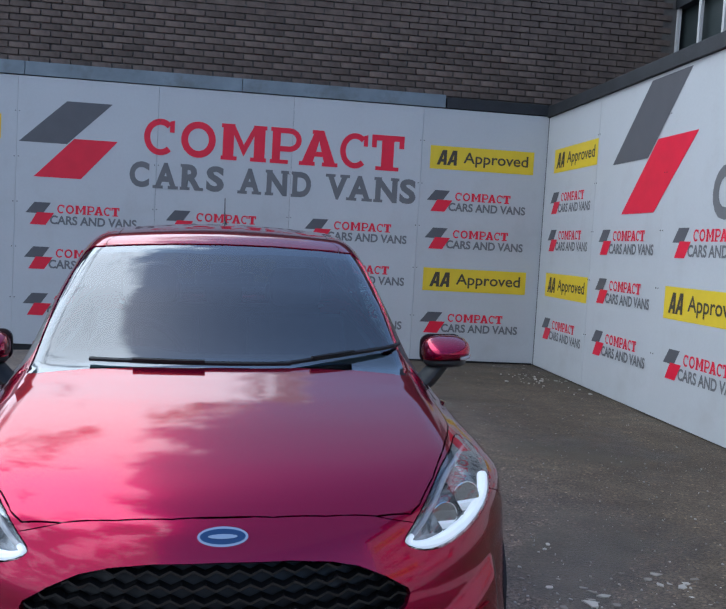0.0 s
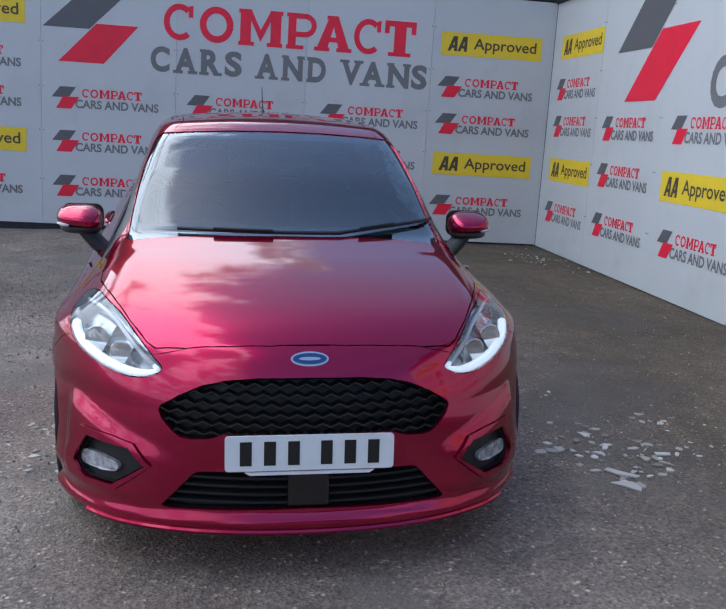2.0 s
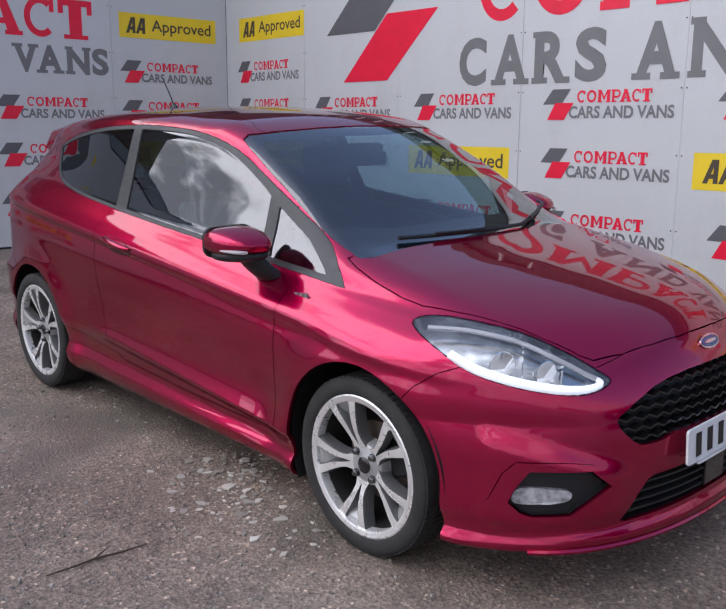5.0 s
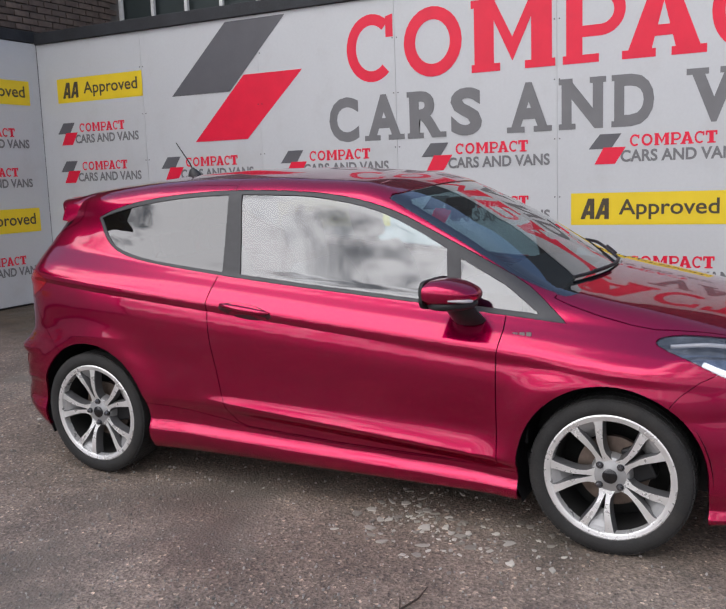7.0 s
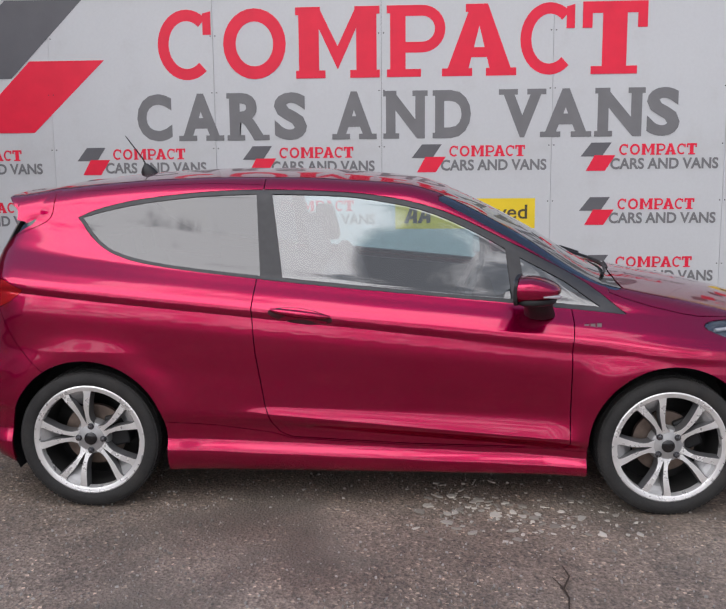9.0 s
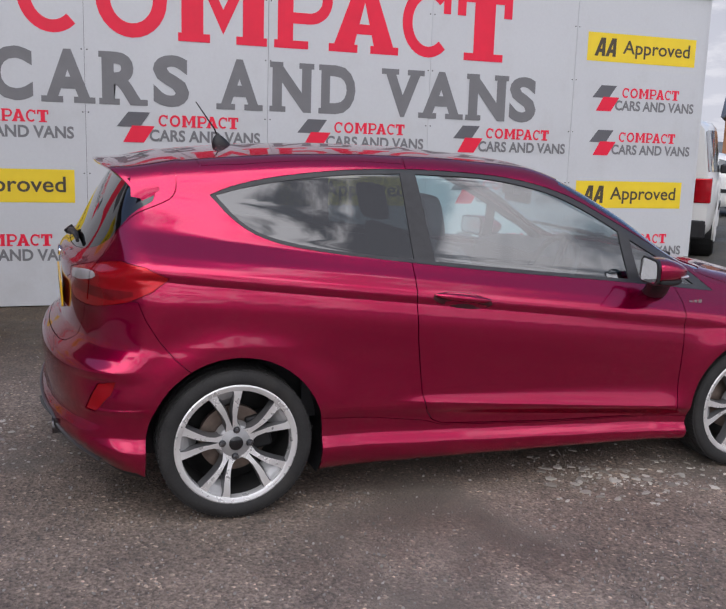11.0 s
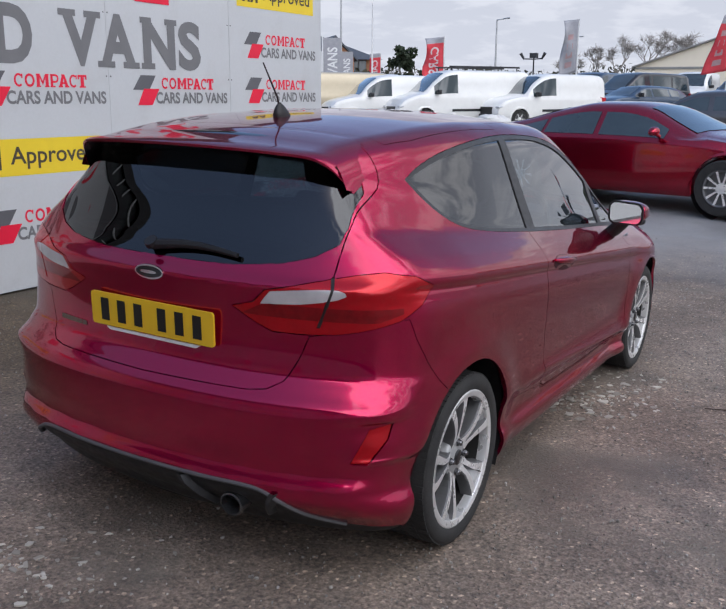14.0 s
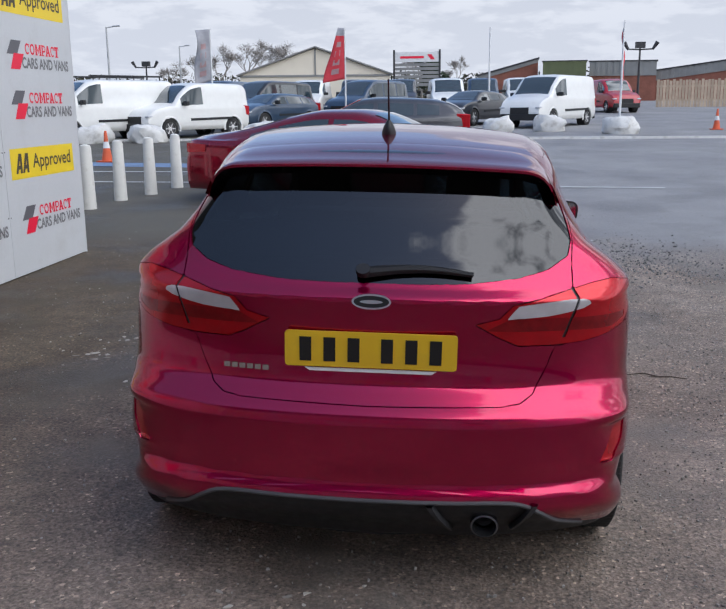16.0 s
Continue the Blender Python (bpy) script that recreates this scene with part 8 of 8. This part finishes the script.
lamp_post(*from_eye(21.9, 64), 5.7, M_POLE, (180,), "tall grey street lamp")
lamp_post(*from_eye(17.65, 84), 5.3, M_POLE, (180,), "slim grey street lamp beyond the vans")
lamp_post(*from_eye(19.7, 70), 3.6, M_DARKPOLE, (15, 165), "dark twin-armed floodlight post")
lamp_post(*from_eye(-10.6, 58), 4.0, M_DARKPOLE, (10, 170), "dark twin-armed floodlight post")
lamp_post(*from_eye(31.5, 60), 7.4, M_POLE, (180,), "tall grey street lamp")
lamp_post(*from_eye(36.5, 75), 6.0, M_POLE, (0,), "slim grey street lamp beyond the vans")
for az, d, h in ((-1.65, 39.6, 4.0), (29.0, 46, 6.0)):
    pole = thing("flag_pole", standing(*from_eye(az, d)), "slim white flag pole", "pole")
    bm = bmesh.new()
    tube(bm, [(0, 0, 0), (0, 0, h)], [0.05, 0.03], 8)
    part("pole", bm, M_WHITEPAINT, pole)
# overhead cable
cable = thing("overhead_cable", Matrix.Identity(4), "thin overhead cable between poles", "cable")
bm = bmesh.new()
a, b = Vector((*from_eye(44, 70), 10.5)), Vector((*from_eye(28, 60), 9.6))
tube(bm, [a.lerp(b, t / 12) - Vector((0, 0, 0.8 * math.sin(math.pi * t / 12))) for t in range(13)], 0.02, 5)
part("cable", bm, M_DARKPOLE, cable)
# white board thanking customers
thanks = thing("thank_you_board", standing(14.0, -14.0, 135), "white board lettered in red on short posts", "sign")
bm = bmesh.new()
box(bm, (-0.45, -0.015, 0.45), (0.45, 0.015, 1.25))
part("board", bm, M_WHITEPAINT, thanks)
for x in (-0.36, 0.36):
    bm = bmesh.new()
    box(bm, (x - 0.025, -0.05, 0), (x + 0.025, -0.016, 1.2))
    part("post", bm, M_DARKPOLE, thanks)
bm = bmesh.new()
stamp(bm, word_mesh("Thank You", 0.02), lambda u, v, w: Vector((-u, 0.018, v)), -0.38, 0.92, 0.38, 1.12)
stamp(bm, word_mesh("for", 0.02), lambda u, v, w: Vector((-u, 0.018, v)), -0.14, 0.64, 0.14, 0.82)
part("lettering", bm, M_PRINT_RED, thanks, "red lettering")
# dealer's board on two posts
board = thing("notice_board", standing(*from_eye(2.9, 66), 0), "white notice board with grey slats on dark posts", "sign")
for x in (-1.65, 1.65):
    bm = bmesh.new()
    box(bm, (x - 0.07, -0.07, 0), (x + 0.07, 0.07, 4.1))
    part("post", bm, M_DARKPOLE, board)
bm = bmesh.new()
box(bm, (-1.6, -0.04, 3.25), (1.6, 0.04, 3.95))
part("header_panel", bm, M_WHITEPAINT, board)
bm = bmesh.new()
flat = [(-1.3, 3.42), (-1.0, 3.42), (-0.75, 3.78), (-1.05, 3.78)]
prism(bm, flat, lambda u, v, w: Vector((u, 0.045 + w, v)), 0.01)
box(bm, (-0.5, 0.045, 3.50), (1.2, 0.055, 3.66))
part("header_mark", bm, M_PRINT_RED, board, "plain red shapes")
for k in range(6):
    bm = bmesh.new()
    box(bm, (-1.6, -0.04, 1.55 + 0.28 * k), (1.6, 0.04, 1.76 + 0.28 * k))
    part("slat", bm, M_GREYSHED, board)


# -- far buildings --
def building(name, label, at, body_mat, roof_mat, w, d, eave, ridge, windows=(), hip=0.0):
    """A long building along its own x axis; hip: how far the ridge stops short of the end at -x."""
    root = thing(name, at, label, "building")
    bm = bmesh.new()
    prism(bm, [(-d / 2, -2), (d / 2, -2), (d / 2, eave), (-d / 2, eave)], lambda u, v, t: Vector((t - w / 2, u, v)), w)
    part("wall", bm, body_mat, root)
    bm = bmesh.new()
    e, r0, r1 = 0.4, -w / 2 + hip, w / 2 + 0.4
    corner = [bm.verts.new(p) for p in ((-w / 2 - e, -d / 2 - e, eave - 0.15), (w / 2 + e, -d / 2 - e, eave - 0.15), (w / 2 + e, d / 2 + e, eave - 0.15), (-w / 2 - e, d / 2 + e, eave - 0.15))]
    top = [bm.verts.new((r0, 0, ridge)), bm.verts.new((r1, 0, ridge))]
    for f in ((corner[0], corner[1], top[1], top[0]), (corner[2], corner[3], top[0], top[1]), (corner[3], corner[0], top[0]), (corner[1], corner[2], top[1]), (corner[3], corner[2], corner[1], corner[0])):
        bm.faces.new(f)
    part("roof", bm, roof_mat, root)
    for x, z, ww, hh in windows:
        bm = bmesh.new()
        box(bm, (x - ww / 2, d / 2 - 0.02, z), (x + ww / 2, d / 2 + 0.06, z + hh))
        win = part("window", bm, M_DARKPOLE, root)
        for k in range(2):
            bm = bmesh.new()
            box(bm, (x - ww / 2 + 0.08 + k * ww / 2, d / 2 + 0.04, z + 0.08), (x - 0.04 + k * ww / 2 - 0.02, d / 2 + 0.07, z + hh - 0.08))
            part("pane", bm, M_CARGLASS, win)
    return root


def facing(az, dist, turn=0.0, lift=None):
    """A pose at that bearing; its +y side faces the yard."""
    x, y = from_eye(az, dist)
    return pose(x, y, ground_at(x, y) if lift is None else lift, 0, 0, az + turn)


solar = building("brick_offices", "orange brick offices with solar panels on a slate roof", facing(38.6, 94, 8), M_FARBRICK, M_ROOF, 26, 14, 3.9, 6.9,
                 [(x, z, 1.6, 1.2) for z in (0.6, 2.5) for x in (-11, -8.2, -4.2, 0.4, 4.2, 8.4, 11)], hip=6.0)
for gx_ in (-8.5, -2.2, 6.4, 11.0):
    bm = bmesh.new()
    prism(bm, [(-1.9, 2.5), (1.9, 2.5), (1.9, 3.9), (0, 5.6), (-1.9, 3.9)], lambda u, v, t: Vector((gx_ + u, 7.0 + t - 3.0, v)), 3.6)
    g_ = part("gable", bm, M_FARBRICK, solar)
    bm = bmesh.new()
    for s in (-1, 1):
        q = [Vector((gx_ + s * 2.2, 3.6, 3.55)), Vector((gx_ + s * 2.2, 7.9, 3.55)), Vector((gx_, 7.9, 5.75)), Vector((gx_, 3.6, 5.75))]
        vs = [bm.verts.new(p) for p in q] + [bm.verts.new(p + Vector((0, 0, 0.2))) for p in q]
        for f in ((0, 1, 2, 3), (7, 6, 5, 4), (0, 4, 5, 1), (1, 5, 6, 2), (2, 6, 7, 3), (3, 7, 4, 0)):
            bm.faces.new([vs[i] for i in f])
    part("gable_roof", bm, M_ROOF, g_)
for x0, x1, t0, t1 in ((-7.0, -0.5, 0.50, 0.93), (0.5, 6.5, 0.5, 0.93), (7.5, 12.0, 0.45, 0.93), (-6.5, -4.2, 0.12, 0.4), (1.0, 4.2, 0.12, 0.42)):
    k = max(2, int((x1 - x0) / 1.1))
    for i in range(k):
        bm = bmesh.new()
        xa, xb = x0 + (x1 - x0) * i / k + 0.03, x0 + (x1 - x0) * (i + 1) / k - 0.03
        q = [Vector((x, 7.4 * (1 - t), 3.75 + 3.15 * t + 0.10)) for x, t in ((xa, t0), (xb, t0), (xb, t1), (xa, t1))]
        vs = [bm.verts.new(p) for p in q] + [bm.verts.new(p + Vector((0, 0.03, 0.06))) for p in q]
        for f in ((0, 1, 2, 3), (7, 6, 5, 4), (0, 4, 5, 1), (1, 5, 6, 2), (2, 6, 7, 3), (3, 7, 4, 0)):
            bm.faces.new([vs[i] for i in f])
        part("solar_panel", bm, M_SOLAR, solar)
# the cream hall, gable end towards the yard
hall = thing("cream_hall", facing(9.3, 92), "cream sheeted hall with a low gable", "building")
bm = bmesh.new()
prism(bm, [(-7.6, -1), (7.6, -1), (7.6, 2.75), (0, 5.35), (-7.6, 2.75)], lambda u, v, t: Vector((u, -t, v)), 30)
part("wall", bm, M_HALL, hall)
bm = bmesh.new()
for s in (-1, 1):
    q = [Vector((s * 7.9, 0.4, 2.66)), Vector((s * 7.9, -30, 2.66)), Vector((0, -30, 5.40)), Vector((0, 0.4, 5.40))]
    vs = [bm.verts.new(p) for p in q] + [bm.verts.new(p + Vector((0, 0, 0.14))) for p in q]
    for f in ((0, 1, 2, 3), (7, 6, 5, 4), (0, 4, 5, 1), (1, 5, 6, 2), (2, 6, 7, 3), (3, 7, 4, 0)):
        bm.faces.new([vs[i] for i in f])
part("roof", bm, M_GREYSHED, hall)
bm = bmesh.new()
box(bm, (-7.6, 0.0, 2.55), (7.6, 0.10, 2.75))
box(bm, (-0.08, 0.0, 2.7), (0.08, 0.10, 5.3))
part("gable_trim", bm, M_GREYSHED, hall)
def shed(name, label, az0, az1, dist, left, right, band, wall_mat, roof_mat, fascia=0.12):
    """A shed seen along its long side: its top runs from one height to another, with a band of sheeting over the wall."""
    root = thing(name, facing(az0, dist), label, "building")
    (xa, ya), (xb, yb) = from_eye(az0, dist), from_eye(az1, dist)
    w = math.hypot(xb - xa, yb - ya)
    root.matrix_world = pose(xa, ya, ground_at(xa, ya), 0, 0, math.degrees(math.atan2(yb - ya, xb - xa)))
    bm = bmesh.new()
    prism(bm, [(0, -1.5), (w, -1.5), (w, right - band), (0, left - band)], lambda u, v, t: Vector((u, t, v)), 9.0)
    part("wall", bm, wall_mat, root)
    f = lambda u: left + (right - left) * u / w
    k = max(2, int(w / 0.5))
    for i in range(k):          # ribs of the sheeting
        bm = bmesh.new()
        u0, u1 = w * i / k, w * (i + 0.55) / k
        prism(bm, [(u0, f(u0) - band), (u1, f(u1) - band), (u1, f(u1)), (u0, f(u0))], lambda u, v, t: Vector((u, t - 0.11, v)), 0.05)
        part("sheet_rib", bm, roof_mat, root)
    bm = bmesh.new()
    prism(bm, [(0, left - band), (w, right - band), (w, right), (0, left)], lambda u, v, t: Vector((u, t - 0.06, v)), 9.1)
    part("roof", bm, roof_mat, root)
    bm = bmesh.new()
    prism(bm, [(-0.1, left - fascia * 0.3), (w + 0.1, right - fascia * 0.3), (w + 0.1, right + fascia), (-0.1, left + fascia)], lambda u, v, t: Vector((u, t - 0.16, v)), 9.3)
    part("roof_edge", bm, M_DARKPOLE, root)
    return root


shed("brick_shed", "red brick shed under a sloping grey roof", -0.9, -4.6, 84, 2.3, 3.8, 0.35, M_REDBRICK, M_GREYSHED)
shed("green_shed", "green corrugated sheet shed beside a brick shed", -4.9, -7.5, 80, 3.45, 3.45, 3.2, M_GREENSHED, M_GREENSHED, 0.05)
shed("grey_shed", "grey sheeted shed on a red brick base", -7.7, -11.6, 84, 3.45, 3.40, 1.25, M_REDBRICK, M_GREYSHED, 0.08)
shed("long_shed", "long red brick shed with a grey sheet roof", -11.4, -24.0, 86, 2.55, 4.9, 0.85, M_REDBRICK, M_GREYSHED, 0.10)
# picket fence
fence = thing("timber_fence", facing(-17.0, 64, 12), "pale close-boarded timber fence", "fence")
for k in range(60):
    bm = bmesh.new()
    box(bm, (-6.0 + 0.2 * k, 0, -0.3), (-6.0 + 0.2 * k + 0.165, 0.03, 1.75 + 0.06 * math.sin(k * 2.7)))
    part("board", bm, M_FENCE, fence)
bm = bmesh.new()
box(bm, (-6.0, -0.05, 0.4), (6.0, 0.0, 0.5))
box(bm, (-6.0, -0.05, 1.3), (6.0, 0.0, 1.4))
part("rail", bm, M_FENCE, fence)


# -- trees and hedges --
def leaf_cloud(bm, centre, radius, count, size, rnd, squash=0.8):
    for _ in range(count):
        d = Vector((rnd.gauss(0, 1), rnd.gauss(0, 1), rnd.gauss(0, 1))).normalized() * radius * rnd.random() ** 0.4
        c = Vector(centre) + Vector((d.x, d.y, d.z * squash))
        a, b = Vector((rnd.gauss(0, 1), rnd.gauss(0, 1), rnd.gauss(0, 1))).normalized(), Vector((rnd.gauss(0, 1), rnd.gauss(0, 1), rnd.gauss(0, 1))).normalized()
        s = size * rnd.uniform(0.6, 1.4)
        bm.faces.new([bm.verts.new(c + a * s), bm.verts.new(c + b * s), bm.verts.new(c - a * s * 0.6), bm.verts.new(c - b * s * 0.8)])


def tree(az, dist, height, label, leafy, seed, spread=0.36):
    rnd = random.Random(seed)
    x, y = from_eye(az, dist)
    root = thing("tree", standing(x, y), label, "tree")
    bm = bmesh.new()
    tips = []

    def limb(p, d, length, r, depth):
        q = p + d * length
        tube(bm, [p, p.lerp(q, 0.5) + Vector((rnd.uniform(-1, 1), rnd.uniform(-1, 1), 0)) * length * 0.05, q], [r, r * 0.8, r * 0.55], 5)
        if depth == 0:
            tips.append(q)
            return
        for _ in range(3 if depth > 1 else 4):
            e = (d + Vector((rnd.uniform(-1, 1), rnd.uniform(-1, 1), rnd.uniform(-0.2, 0.6))) * 0.75).normalized()
            limb(p.lerp(q, rnd.uniform(0.55, 1.0)), e, length * rnd.uniform(0.55, 0.75), r * 0.5, depth - 1)
    limb(Vector((0, 0, 0)), Vector((0, 0, 1)), height * 0.38, height * 0.022, 4 if not leafy else 2)
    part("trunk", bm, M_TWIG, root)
    bm = bmesh.new()
    if leafy:
        for _ in range(16):
            leaf_cloud(bm, (rnd.gauss(0, spread * height * 0.4), rnd.gauss(0, spread * height * 0.4), height * rnd.uniform(0.3, 0.95)), height * 0.13, 90, 0.20, rnd)
        part("crown", bm, M_LEAF, root)
    else:
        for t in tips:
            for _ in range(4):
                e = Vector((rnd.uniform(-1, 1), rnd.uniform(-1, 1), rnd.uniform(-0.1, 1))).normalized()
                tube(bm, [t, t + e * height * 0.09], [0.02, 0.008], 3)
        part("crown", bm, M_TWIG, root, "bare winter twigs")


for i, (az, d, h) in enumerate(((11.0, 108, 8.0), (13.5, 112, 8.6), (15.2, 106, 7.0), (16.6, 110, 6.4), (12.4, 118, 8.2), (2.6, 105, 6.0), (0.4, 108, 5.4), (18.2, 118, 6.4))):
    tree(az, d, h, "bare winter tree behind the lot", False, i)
tree(1.8, 96, 5.4, "dense dark evergreen tree", True, 40)
tree(28.4, 88, 4.7, "dark evergreen tree beside the offices", True, 41, 0.62)


def hedge(name, az0, az1, dist, height, label, seed):
    rnd = random.Random(seed)
    bm = bmesh.new()
    k = int((az1 - az0) * 2.2)
    for i in range(k):
        az = az0 + (az1 - az0) * (i + rnd.random()) / k
        x, y = from_eye(az, dist + rnd.uniform(-6, 6))
        h = height * rnd.uniform(0.5, 1.15)
        leaf_cloud(bm, (x, y, ground_at(x, y) + h * 0.45), h * 0.75, 110, 0.30, rnd, 0.65)
    tagged(part(name, bm, M_HEDGE), label, "hedge", kind="stuff")


hedge("far_hedge", -24, 46, 128, 4.2, "brown winter hedge and scrub beyond the lot", 5)
hedge("office_scrub", 29, 44, 76, 2.6, "bare brown scrub before the offices", 6)
# low hills closing the horizon; distance haze is mixed into their colour
bm = bmesh.new()
prev = None
for i in range(81):
    az = -70 + 160 * i / 80
    x, y = from_eye(az, 560)
    h = 13 + 9 * noise.noise((az * 0.06, 0, 5)) + 3 * noise.noise((az * 0.3, 0, 2))
    cur = [bm.verts.new((x, y, -2)), bm.verts.new((x * 1.02, y * 1.02, h * 0.8)), bm.verts.new((x * 1.1, y * 1.1, h))]
    if prev:
        for j in range(2):
            bm.faces.new((prev[j], cur[j], cur[j + 1], prev[j + 1]))
    prev = cur
tagged(part("far_hills", bm, material("hazy far woodland", (0.16, 0.175, 0.18), rough=1.0, spread=0.25, scale=0.02), smooth=True), "hazy wooded hills on the horizon", "hill", kind="structure")


# -- road markings and the lot's edge --
def marking(x0, y0, x1, y1, w, mat):
    a, b = Vector((x0, y0, 0)), Vector((x1, y1, 0))
    d = (b - a).normalized()
    s = Vector((-d.y, d.x, 0)) * w / 2
    bm = bmesh.new()
    k = 10
    prev = None
    for i in range(k + 1):
        p = a.lerp(b, i / k)
        cur = []
        for o in (s, -s):
            q = p + o
            cur.append(bm.verts.new((q.x, q.y, ground_at(q.x, q.y) + 0.008)))
        if prev:
            bm.faces.new((prev[0], prev[1], cur[1], cur[0]))
        prev = cur
    tagged(part("road_marking", bm, mat), "worn painted line on the tarmac", "road marking", kind="structure")


marking(4.0, -13.2, 9.0, -13.4, 0.12, M_MARK)
marking(4.2, -14.4, 8.6, -15.2, 0.9, M_MARKBLUE)
marking(3.6, -11.2, 7.2, -11.4, 0.10, M_MARK)
# two pale streaks on the open tarmac, drawn in the road paint colour
marking(-0.9, -10.55, -3.6, -10.35, 0.13, M_MARK)
marking(-1.05, -6.55, -1.80, -5.75, 0.11, M_MARK)
kerb = thing("kerb", Matrix.Identity(4), "low worn concrete kerb along the lot", "kerb", kind="structure")
for k in range(44):
    x = -16.0 + 0.92 * k
    y = -23.4 - 0.006 * (x + 6) ** 2 * (1 if x < -2 else 0.2)
    bm = bmesh.new()
    box(bm, (-0.45, -0.07, -0.05), (0.45, 0.07, 0.07))
    o = part("kerb_stone", bm, M_CONCRETE, kerb)
    o.matrix_local = standing(x, y, 0)


# ---- bricks over the hoarding, those in view as pieces of their own ----
BRICK_W, BRICK_H, COURSE, PITCH = 0.213, 0.064, 0.075, 0.225
bm = bmesh.new()
box(bm, (0.002, 0.100, 0.004), (BRICK_W, 0.132, BRICK_H))
bmesh.ops.bevel(bm, geom=list(bm.edges), offset=0.004, segments=1, affect="EDGES")
brick_mesh = bpy.data.meshes.new("brick")
bm.to_mesh(brick_mesh)
bm.free()
brick_mesh.materials.append(M_BRICK)
rnd = random.Random(12)
rest_v, rest_f, made = [], [], 0
for row in range(23):
    z = 3.02 + row * COURSE
    for col in range(68):
        x = -13.9 + col * PITCH + (0.5 * PITCH if row % 2 else 0)
        if x < -7.9:
            continue
        dy = rnd.uniform(-0.003, 0.003)
        if 1 <= row <= 11 and x > -6.3 and x < 0 and made < 300:
            o = new("brick", brick_mesh)
            o.parent, o.location = building_back, (x, dy, z)
            made += 1
        else:
            b = len(rest_v)
            rest_v += [(x + u, v + dy, z + w) for u in (0.002, BRICK_W) for v in (0.100, 0.132) for w in (0.004, BRICK_H)]
            rest_f += [tuple(b + i for i in q) for q in ((0, 1, 3, 2), (4, 6, 7, 5), (0, 4, 5, 1), (2, 3, 7, 6), (0, 2, 6, 4), (1, 5, 7, 3))]
me = bpy.data.meshes.new("brick_courses")
me.from_pydata(rest_v, [], rest_f)
me.materials.append(M_BRICK)
o = new("brick_courses", me)
o.parent = building_back
o["kind"] = "stuff"
